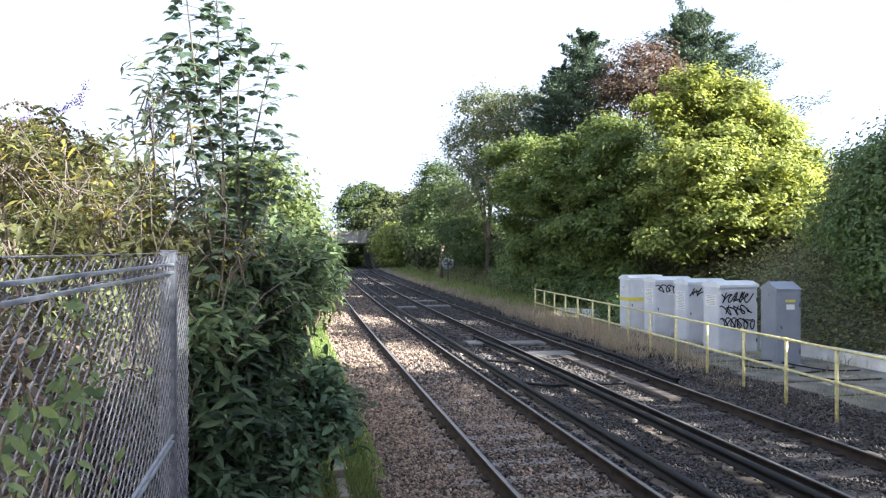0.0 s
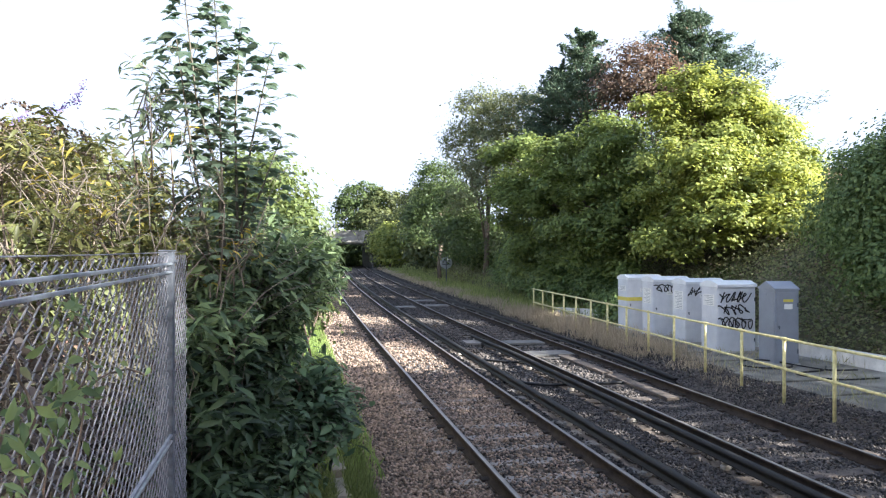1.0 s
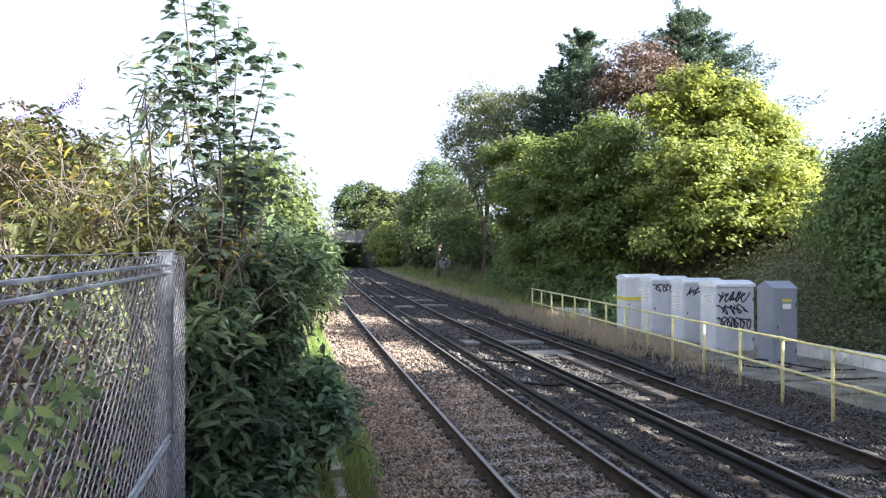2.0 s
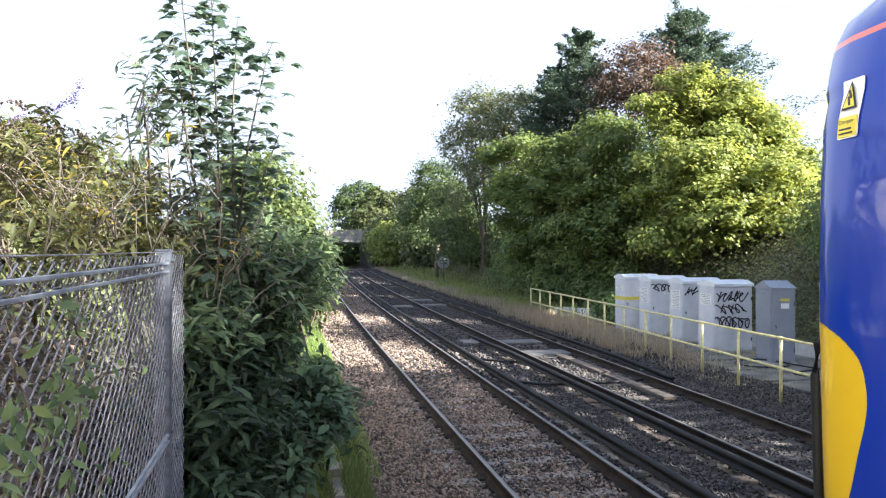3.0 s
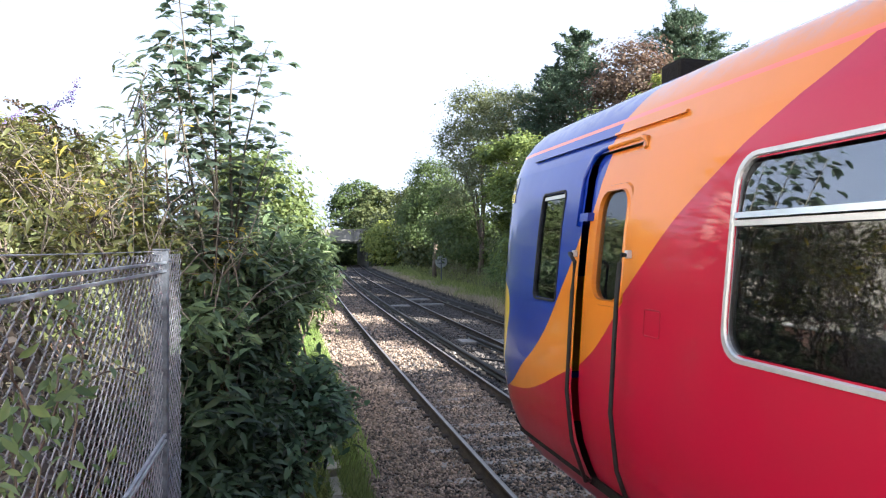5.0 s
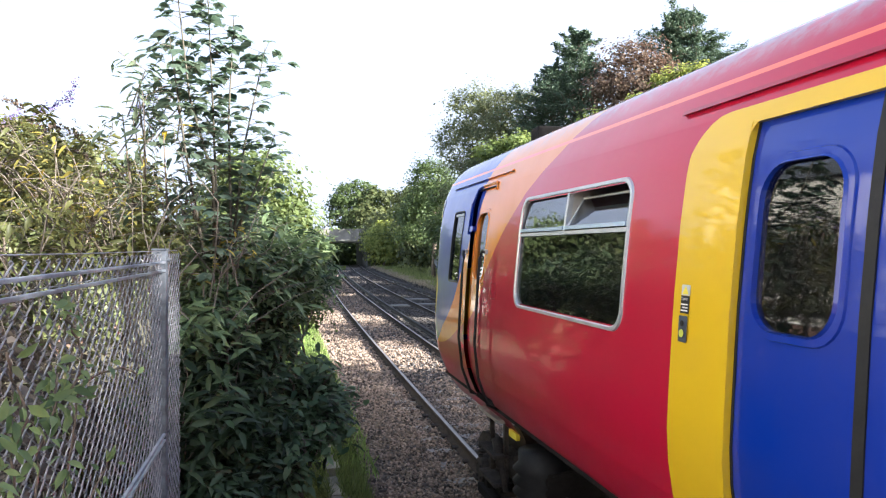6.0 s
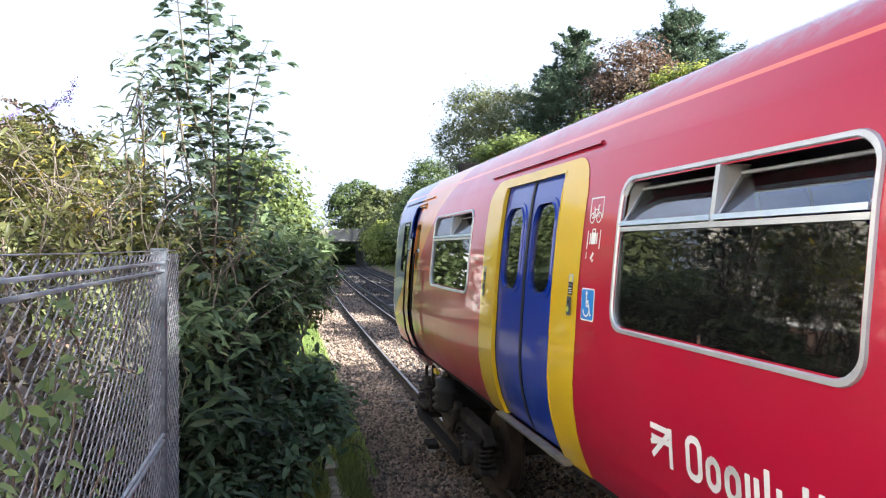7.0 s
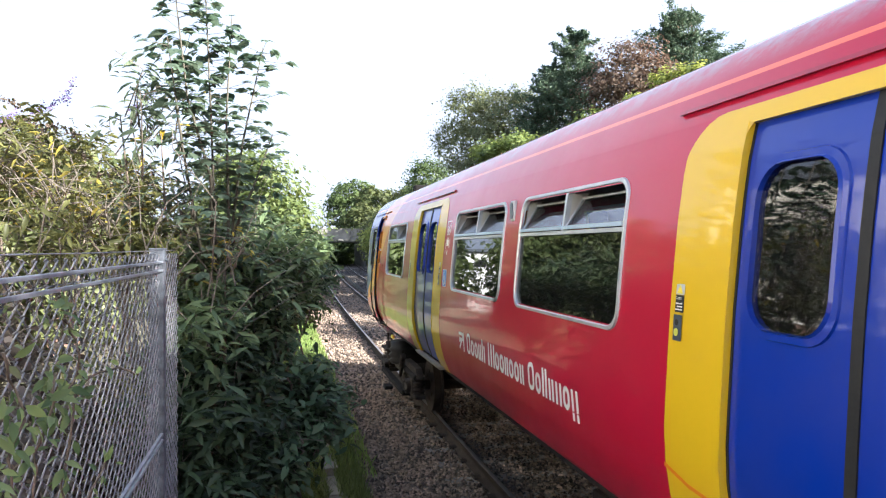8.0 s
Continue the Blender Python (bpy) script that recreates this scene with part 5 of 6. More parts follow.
# ------------------------------------------------------------------ train: surface
# Local axes: y forward along the train, -x the side towards the platform, z above the rail heads.
PROF = [(1.02, 1.14), (1.10, 1.20), (1.18, 1.25), (1.26, 1.292), (1.36, 1.335), (1.48, 1.373), (1.64, 1.40), (1.8, 1.41), (2.0, 1.40), (2.4, 1.375), (2.8, 1.335), (3.1, 1.29), (3.25, 1.245), (3.33, 1.205), (3.45, 1.14), (3.55, 1.06), (3.62, 0.98), (3.70, 0.82), (3.77, 0.6), (3.82, 0.3), (3.84, 0.0)]
NOSE = [(15.160, 0.0), (15.270, 0.006), (15.360, 0.022), (15.425, 0.055), (15.480, 0.105), (15.515, 0.175), (15.535, 0.28), (15.545, 0.45)]
TAIL_V = -4.4


def half_width(z):
    return float(np.interp(z, [p[0] for p in PROF], [p[1] for p in PROF]))


def nose_inset(v):
    return float(np.interp(v, [n[0] for n in NOSE], [n[1] for n in NOSE]))


def lean(v, z):
    """The cab end leans forward a little towards the roof."""
    return min(max((v - 15.1) / 0.35, 0.0), 1.0) * (0.15 * min(max((z - 1.7) / 1.35, 0.0), 1.15) + 0.4 * min(max(z - 3.2, 0.0), 0.35))


def skin(v, z, off=0.0, side=-1):
    """The point of the body side at (v, z), moved outwards by off."""
    return Vector((side * (half_width(z) - nose_inset(v) + off), v + lean(v, z), z))


def float_curve(nodes, pts, lo_in, hi_in, lo_out, hi_out):
    c = nodes.new("ShaderNodeFloatCurve")
    cv = c.mapping.curves[0]
    q = [((a - lo_in) / (hi_in - lo_in), (b - lo_out) / (hi_out - lo_out)) for a, b in pts]
    cv.points[0].location, cv.points[1].location = q[0], q[-1]
    for a in q[1:-1]:
        cv.points.new(*a)
    c.mapping.update()
    return c


def math_node(nodes, links, op, a, b=None, c=None):
    m = nodes.new("ShaderNodeMath")
    m.operation = op
    for i, v in enumerate((a, b, c)):
        if v is None:
            continue
        if isinstance(v, (int, float)):
            m.inputs[i].default_value = v
        else:
            links.new(v, m.inputs[i])
    return m.outputs[0]


RED, ORANGE, BLUE, YELLOW = (0.41, 0.006, 0.034), (0.66, 0.20, 0.014), (0.003, 0.028, 0.30), (0.66, 0.43, 0.010)


def paint_finish(m, col_socket=None, col=None, rough=0.32):
    nodes, links = m.node_tree.nodes, m.node_tree.links
    b = nodes["Principled BSDF"]
    tc = nodes.new("ShaderNodeTexCoord")
    n1 = nodes.new("ShaderNodeTexNoise")
    n1.inputs["Scale"].default_value = 1.6
    n1.inputs["Detail"].default_value = 8
    n1.inputs["Roughness"].default_value = 0.65
    links.new(tc.outputs["Object"], n1.inputs["Vector"])
    n2 = nodes.new("ShaderNodeTexNoise")
    n2.inputs["Scale"].default_value = 3.0
    n2.inputs["Detail"].default_value = 2
    mp = nodes.new("ShaderNodeMapping")
    mp.inputs["Scale"].default_value = (1, 1.0, 0.35)
    links.new(tc.outputs["Object"], mp.inputs[0])
    links.new(mp.outputs[0], n2.inputs["Vector"])
    mx = nodes.new("ShaderNodeMix")
    mx.data_type, mx.blend_type = "RGBA", "MIX"
    fac = math_node(nodes, links, "MULTIPLY_ADD", n1.outputs["Fac"], 0.22, -0.09)
    links.new(fac, mx.inputs[0])
    if col_socket:
        links.new(col_socket, mx.inputs[6])
    else:
        mx.inputs[6].default_value = (*col, 1)
    mx.inputs[7].default_value = (0.16, 0.12, 0.10, 1)
    links.new(mx.outputs[2], b.inputs["Base Color"])
    links.new(math_node(nodes, links, "MULTIPLY_ADD", n1.outputs["Fac"], 0.3, rough - 0.12), b.inputs["Roughness"])
    b.inputs["Specular IOR Level"].default_value = 0.16
    b.inputs["Coat Weight"].default_value = 0.8
    b.inputs["Coat IOR"].default_value = 1.5
    b.inputs["Coat Roughness"].default_value = 0.05
    bp = nodes.new("ShaderNodeBump")
    bp.inputs["Strength"].default_value = 0.25
    bp.inputs["Distance"].default_value = 0.006
    links.new(n2.outputs["Fac"], bp.inputs["Height"])
    links.new(bp.outputs[0], b.inputs["Coat Normal"])
    links.new(bp.outputs[0], b.inputs["Normal"])


def plain_paint(name, col, rough=0.32):
    m = bpy.data.materials.new(name)
    m.use_nodes = True
    paint_finish(m, col=col, rough=rough)
    return m


def livery():
    m = bpy.data.materials.new("train_livery")
    m.use_nodes = True
    nodes, links = m.node_tree.nodes, m.node_tree.links
    tc = nodes.new("ShaderNodeTexCoord")
    sp = nodes.new("ShaderNodeSeparateXYZ")
    links.new(tc.outputs["Object"], sp.inputs[0])
    v, z = sp.outputs[1], sp.outputs[2]
    zn = math_node(nodes, links, "DIVIDE", math_node(nodes, links, "SUBTRACT", z, 1.0), 3.0)
    edges = {
        "orange": [(1.0, 16.0), (1.55, 15.9), (1.58, 15.2), (1.62, 14.85), (1.68, 14.6), (1.81, 14.23), (1.99, 13.82), (2.38, 13.37), (2.56, 13.17), (2.74, 12.96), (2.86, 12.8), (3.1, 12.42), (3.4, 11.9), (4.0, 11.2)],
        "blue": [(1.0, 16.0), (1.5, 15.9), (1.57, 15.26), (1.81, 14.84), (2.05, 14.49), (2.29, 14.27), (2.66, 14.0), (2.94, 13.85), (3.27, 13.74), (3.45, 13.7), (4.0, 13.2)],
        "yellow": [(1.0, 16.0), (1.55, 16.0), (1.62, 15.46), (1.75, 15.34), (2.0, 15.255), (2.27, 15.245), (2.345, 15.31), (2.41, 15.5), (2.45, 16.0), (4.0, 16.0)]}
    col = None
    for key, colour in (("orange", ORANGE), ("blue", BLUE), ("yellow", YELLOW)):
        c = float_curve(nodes, edges[key], 1.0, 4.0, 11.0, 16.0)
        links.new(zn, c.inputs["Value"])
        edge = math_node(nodes, links, "MULTIPLY_ADD", c.outputs[0], 5.0, 11.0)
        mask = math_node(nodes, links, "GREATER_THAN", v, edge)
        mx = nodes.new("ShaderNodeMix")
        mx.data_type = "RGBA"
        links.new(mask, mx.inputs[0])
        if col:
            links.new(col, mx.inputs[6])
        else:
            mx.inputs[6].default_value = (*RED, 1)
        mx.inputs[7].default_value = (*colour, 1)
        col = mx.outputs[2]
    band = math_node(nodes, links, "COMPARE", z, 3.425, 0.013)
    mx = nodes.new("ShaderNodeMix")
    mx.data_type = "RGBA"
    links.new(band, mx.inputs[0])
    links.new(col, mx.inputs[6])
    mx.inputs[7].default_value = (0.80, 0.16, 0.09, 1)
    dirt = nodes.new("ShaderNodeTexNoise")
    dirt.inputs["Scale"].default_value = 7.0
    dirt.inputs["Detail"].default_value = 7
    dirt.inputs["Roughness"].default_value = 0.7
    links.new(tc.outputs["Object"], dirt.inputs["Vector"])
    high = nodes.new("ShaderNodeMapRange")
    high.inputs["From Min"].default_value, high.inputs["From Max"].default_value = 3.46, 3.60
    links.new(z, high.inputs[0])
    spots = nodes.new("ShaderNodeMapRange")
    spots.inputs["From Min"].default_value, spots.inputs["From Max"].default_value = 0.44, 0.60
    spots.inputs["To Max"].default_value = 0.55
    links.new(dirt.outputs["Fac"], spots.inputs[0])
    grimy = nodes.new("ShaderNodeMix")
    grimy.data_type = "RGBA"
    links.new(math_node(nodes, links, "MULTIPLY", high.outputs[0], spots.outputs[0]), grimy.inputs[0])
    links.new(mx.outputs[2], grimy.inputs[6])
    grimy.inputs[7].default_value = (0.26, 0.27, 0.30, 1)
    paint_finish(m, col_socket=grimy.outputs[2])
    return m


def glass_mat(name, tint, ior=1.75):
    m = bpy.data.materials.new(name)
    m.use_nodes = True
    nodes, links = m.node_tree.nodes, m.node_tree.links
    tr = nodes.new("ShaderNodeBsdfTransparent")
    tr.inputs[0].default_value = (*tint, 1)
    gl = nodes.new("ShaderNodeBsdfGlossy")
    gl.inputs["Roughness"].default_value = 0.015
    gl.inputs[0].default_value = (0.95, 0.97, 1.0, 1)
    fr = nodes.new("ShaderNodeFresnel")
    fr.inputs[0].default_value = ior
    mix = nodes.new("ShaderNodeMixShader")
    links.new(fr.outputs[0], mix.inputs[0])
    links.new(tr.outputs[0], mix.inputs[1])
    links.new(gl.outputs[0], mix.inputs[2])
    film_bsdf = nodes.new("ShaderNodeBsdfDiffuse")
    film_bsdf.inputs[0].default_value = (0.30, 0.29, 0.28, 1)
    grime = nodes.new("ShaderNodeTexNoise")
    grime.inputs["Scale"].default_value = 4.0
    grime.inputs["Detail"].default_value = 6
    tc = nodes.new("ShaderNodeTexCoord")
    links.new(tc.outputs["Object"], grime.inputs["Vector"])
    over = nodes.new("ShaderNodeMixShader")
    links.new(math_node(nodes, links, "MULTIPLY_ADD", grime.outputs["Fac"], 0.035, 0.0), over.inputs[0])
    links.new(mix.outputs[0], over.inputs[1])
    links.new(film_bsdf.outputs[0], over.inputs[2])
    links.new(over.outputs[0], nodes["Material Output"].inputs[0])
    return m


M_livery = livery()
P_yellow = plain_paint("door_surround_yellow", YELLOW)
P_blue = plain_paint("door_blue", BLUE)
P_orange = plain_paint("cab_orange", ORANGE)
M_frame = mat("window_frame_silver", (0.50, 0.51, 0.53), 0.35, metal=0.5, scale=10, var=0.12)
# hopper rail metal with the blue of reflected sky mixed into its colour
M_railsky = mat("anodised_rail_sky_tint", (0.48, 0.57, 0.70), 0.3, metal=0.6, scale=12, var=0.08)
M_pane = glass_mat("tinted_glass", (0.34, 0.34, 0.34), 1.68)
M_hopper = glass_mat("hopper_glass", (0.5, 0.52, 0.53), 5.0)
M_under = mat("underframe_grime", (0.016, 0.014, 0.013), 0.9, spec=0.15, scale=5, var=0.5, fine=50, bump=0.4)
M_gear = mat("dusty_bogie_casting", (0.020, 0.017, 0.015), 0.85, spec=0.2, scale=7, var=0.5, fine=60, bump=0.4, second=(0.048, 0.040, 0.034))
M_steel = mat("brake_dust_steel", (0.05, 0.036, 0.026), 0.7, metal=0.3, scale=9, var=0.4, fine=60, bump=0.3)
M_step = mat("step_aluminium", (0.30, 0.28, 0.24), 0.6, metal=0.5, scale=12, var=0.3)
M_grip = mat("seat_edge_grey", (0.22, 0.23, 0.25), 0.5, scale=10, var=0.15)
M_seat = mat("seat_moquette", (0.06, 0.07, 0.10), 0.9, scale=30, var=0.4)
M_inside = mat("interior_laminate", (0.55, 0.53, 0.49), 0.6, scale=5, var=0.15)
M_decalwhite = mat("white_vinyl", (0.80, 0.79, 0.78), 0.4, scale=12, var=0.08)
M_decalblue = mat("blue_vinyl", (0.03, 0.22, 0.62), 0.35, scale=12, var=0.1)
M_decalyellow = mat("yellow_vinyl", (0.75, 0.62, 0.05), 0.4, scale=12, var=0.1)
M_decalblack = mat("black_vinyl", (0.015, 0.015, 0.015), 0.4, scale=12, var=0.1)
M_plate = mat("button_plate", (0.10, 0.12, 0.16), 0.35, metal=0.5, scale=20, var=0.2)
M_button = mat("button_ring", (0.55, 0.60, 0.10), 0.3, scale=20, var=0.1)

WINDOWS = [(10.63, 12.44), (5.72, 7.50), (3.55, 5.33), (-2.6, -0.8)]
DOORS = [(8.39, 9.70), (1.29, 2.60)]
Z_W0, Z_W1, Z_BAR = 2.20, 3.06, 2.765
CABWIN, CABDOOR = (14.26, 14.70, 2.30, 3.06), (13.33, 13.94, 1.16, 3.24)

train = tagged(new("electric_train"), "red, orange, blue and yellow electric commuter train leaving the platform", "train")


def build_shell():
    holes = [(a + 0.036, b - 0.036, Z_W0 + 0.036, Z_W1 - 0.036) for a, b in WINDOWS] + [(a, b, 1.24, 3.19) for a, b in DOORS]
    holes += [(CABWIN[0] + 0.02, CABWIN[1] - 0.02, CABWIN[2] + 0.02, CABWIN[3] - 0.02), CABDOOR]
    zs = sorted({p[0] for p in PROF} | {h[2] for h in holes} | {h[3] for h in holes} | set(np.round(np.arange(1.1, 3.8, 0.1), 3)))
    vs = sorted({TAIL_V} | {h[0] for h in holes} | {h[1] for h in holes} | {n[0] for n in NOSE} | {12.95} | set(float(k) for k in range(-4, 16)))
    bm = bmesh.new()
    for side in (-1, 1):
        grid = {}
        for i, v in enumerate(vs):
            ins = nose_inset(v)
            for j, z in enumerate(zs):
                x = max(half_width(z) - ins, 0.0)
                drop = max(z - 3.2, 0) / 0.53 * ins * 0.35
                grid[i, j] = bm.verts.new((side * x, v + lean(v, z), z - drop))
        for i in range(len(vs) - 1):
            for j in range(len(zs) - 1):
                mv, mz = (vs[i] + vs[i + 1]) / 2, (zs[j] + zs[j + 1]) / 2
                if any(a < mv < b and c < mz < d for a, b, c, d in holes) or (mz < 1.18 and mv < 12.95):
                    continue
                q = [grid[i, j], grid[i, j + 1], grid[i + 1, j + 1], grid[i + 1, j]]
                bm.faces.new(q if side < 0 else q[::-1])
    # end walls
    for v, order in ((vs[-1], 1), (TAIL_V, -1)):
        ins = nose_inset(v)
        ring = [bm.verts.new((s * max(half_width(z) - ins, 0.0), v + lean(v, z) + 0.0005 * order, z - max(z - 3.2, 0) / 0.53 * ins * 0.35)) for s, zz in ((-1, zs), (1, zs[::-1])) for z in zz if half_width(z) - ins > 0.01]
        bm.faces.new(ring if order < 0 else ring[::-1])
    bmesh.ops.remove_doubles(bm, verts=bm.verts, dist=0.0004)
    bmesh.ops.recalc_face_normals(bm, faces=bm.faces)
    part("body_shell", bm, M_livery, train, smooth=True)


def slab(name, v0, v1, z0, z1, r, off, thick, material, parent, holes=(), label="", side=-1, top_only=False):
    """A panel with rounded corners that follows the body side, with rounded openings and real thickness."""
    def span(z, a, b, c, d, rad, top=False):
        if z < c or z > d:
            return None
        e = 0.0
        if z > d - rad:
            e = rad - math.sqrt(max(rad * rad - (z - d + rad) ** 2, 0))
        elif z < c + rad and not top:
            e = rad - math.sqrt(max(rad * rad - (c + rad - z) ** 2, 0))
        return a + e, b - e
    zs = set(np.linspace(z0, z1, 14))
    for a, b, c, d, rad in [(v0, v1, z0, z1, r)] + list(holes):
        for k in range(7):
            s = rad * (1 - math.cos(k / 6 * math.pi / 2))
            zs |= {c + s, d - s}
        zs |= {c - 0.0015, d + 0.0015}
    zs = sorted(z for z in zs if z0 <= z <= z1)
    zs = [z for i, z in enumerate(zs) if i == 0 or z - zs[i - 1] > 1e-4]
    bm = bmesh.new()
    order = sorted(holes)
    prev = None
    for z in zs:
        a, b = span(z, v0, v1, z0, z1, r, top_only)
        cuts = []
        for h in order:
            s = span(z, *h)
            m = (h[0] + h[1]) / 2
            cuts.append(s if s else (m, m))
        edges = [a] + [e for c in cuts for e in c] + [b]
        row = []
        for k in range(0, len(edges), 2):
            row.append([bm.verts.new(skin(edges[k] + (edges[k + 1] - edges[k]) * q / 3, z, off, side)) for q in range(4)])
        if prev:
            for p0, p1 in zip(prev, row):
                for q in range(3):
                    bm.faces.new((p0[q], p1[q], p1[q + 1], p0[q + 1]))
        prev = row
    bmesh.ops.remove_doubles(bm, verts=bm.verts, dist=0.0003)
    bmesh.ops.dissolve_degenerate(bm, edges=bm.edges, dist=0.0002)
    bmesh.ops.recalc_face_normals(bm, faces=bm.faces)
    if sum(fc.normal.x * side for fc in bm.faces) < 0:
        bmesh.ops.reverse_faces(bm, faces=bm.faces)
    if thick:
        bmesh.ops.solidify(bm, geom=bm.faces[:], thickness=thick)
    for e in bm.edges:
        e.smooth = len(e.link_faces) == 2 and e.calc_face_angle(0) < 0.6
    return part(name, bm, material, parent, label, smooth=True)


def ring_outline(v0, v1, z0, z1, r, n=6):
    pts = []
    for cx, cz, a0 in ((v1 - r, z1 - r, 0), (v0 + r, z1 - r, 90), (v0 + r, z0 + r, 180), (v1 - r, z0 + r, 270)):
        for k in range(n + 1):
            a = radians(a0 + 90 * k / n)
            pts.append((cx + r * math.cos(a), cz + r * math.sin(a)))
    out = []
    for i, p in enumerate(pts):
        q = pts[(i + 1) % len(pts)]
        m = max(1, int(math.hypot(q[0] - p[0], q[1] - p[1]) / 0.12))
        out += [(p[0] + (q[0] - p[0]) * k / m, p[1] + (q[1] - p[1]) * k / m) for k in range(m)]
    return out


def ring(name, v0, v1, z0, z1, r, width, off, thick, material, parent, label="", side=-1):
    outer = ring_outline(v0, v1, z0, z1, r)
    cv, cz = (v0 + v1) / 2, (z0 + z1) / 2
    fv, fz = 1 - 2 * width / (v1 - v0), 1 - 2 * width / (z1 - z0)
    bm = bmesh.new()
    loops = []
    for f1, f2, o in ((1, 1, off - 0.014), (1 - (1 - fv) * 0.15, 1 - (1 - fz) * 0.15, off), (1 - (1 - fv) * 0.8, 1 - (1 - fz) * 0.8, off), (fv, fz, off * 0.4), (fv, fz, off - thick)):
        loops.append([bm.verts.new(skin(cv + (v - cv) * f1, cz + (z - cz) * f2, o, side)) for v, z in outer])
    n = len(outer)
    for a, b in zip(loops, loops[1:]):
        for k in range(n):
            bm.faces.new((a[k], a[(k + 1) % n], b[(k + 1) % n], b[k]))
    bmesh.ops.recalc_face_normals(bm, faces=bm.faces)
    return part(name, bm, material, parent, label, smooth=False)


def bar(name, v0, v1, z0, z1, off0, off1, material, parent, label="", side=-1, bevel=0.004):
    """A straight bar on the body side between two offsets."""
    bm = bmesh.new()
    n = max(2, int((z1 - z0) / 0.15) + 2)
    cols = []
    for k in range(n):
        z = z0 + (z1 - z0) * k / (n - 1)
        cols.append([bm.verts.new(skin(v, z, o, side)) for v, o in ((v0, off0), (v1, off0), (v1, off1), (v0, off1))])
    for a, b in zip(cols, cols[1:]):
        for k in range(4):
            bm.faces.new((a[k], a[(k + 1) % 4], b[(k + 1) % 4], b[k]))
    bm.faces.new(cols[0][::-1])
    bm.faces.new(cols[-1])
    bmesh.ops.recalc_face_normals(bm, faces=bm.faces)
    return part(name, bm, material, parent, label)


def build_windows():
    for side in (-1, 1):
        for i, (a, b) in enumerate(WINDOWS):
            fr = ring("window_frame", a, b, Z_W0, Z_W1, 0.12, 0.028, 0.012, 0.03, M_frame, train, "silver rounded window frame", side)
            bar("transom", a + 0.03, b - 0.03, Z_BAR - 0.012, Z_BAR + 0.012, -0.03, 0.008, M_frame, fr, side=side)
            m = (a + b) / 2
            bar("mullion", m - 0.016, m + 0.016, Z_BAR, Z_W1 - 0.03, -0.03, 0.006, M_frame, fr, side=side)
            slab("window_pane", a + 0.02, b - 0.02, Z_W0 + 0.02, Z_BAR, 0.10, -0.010, 0.006, M_pane, fr, side=side, label="dark tinted glass pane")
            for k, (p, q) in enumerate(((a + 0.045, m - 0.022), (m + 0.022, b - 0.045))):
                shut = i == 0 and k == 1
                tilt = 0.0 if shut else 0.085
                z0, z1 = Z_BAR + 0.03, Z_W1 - 0.05
                ln = z1 - z0
                zt = z0 + math.sqrt(max(ln * ln - tilt * tilt, 0.01))
                bm = bmesh.new()
                vs = [bm.verts.new(skin(v, z, o, side)) for v, z, o in ((p, z0, -0.008), (q, z0, -0.008), (q, zt, -0.02 - tilt), (p, zt, -0.02 - tilt))]
                bm.faces.new(vs)
                bmesh.ops.solidify(bm, geom=bm.faces[:], thickness=0.008)
                pane = part("hopper_pane", bm, M_hopper, fr, "inward-tilted hopper glass" if not shut else "closed hopper glass")
                bar("hopper_rail", p - 0.01, q + 0.01, Z_BAR + 0.020, Z_BAR + 0.044, -0.035, 0.014, M_railsky, fr, side=side)
                if shut:
                    continue
                # metal edge round the tilted glass, and the cheeks at its ends
                bm = bmesh.new()
                tube(bm, [skin(p, z0, -0.006, side), skin(p, zt, -0.018 - tilt, side), skin(q, zt, -0.018 - tilt, side), skin(q, z0, -0.006, side)], 0.008, 6)
                part("hopper_edge", bm, M_frame, fr)
                for v in (p, q):
                    bm = bmesh.new()
                    bm.faces.new([bm.verts.new(skin(v, z, o, side)) for z, o in ((z0, -0.02), (z1 + 0.02, -0.03), (z1 + 0.02, -0.06 - tilt), (zt - 0.01, -0.035 - tilt))])
                    bmesh.ops.solidify(bm, geom=bm.faces[:], thickness=0.006)
                    part("hopper_cheek", bm, M_inside, fr, "cream end cheek of the tilted hopper")


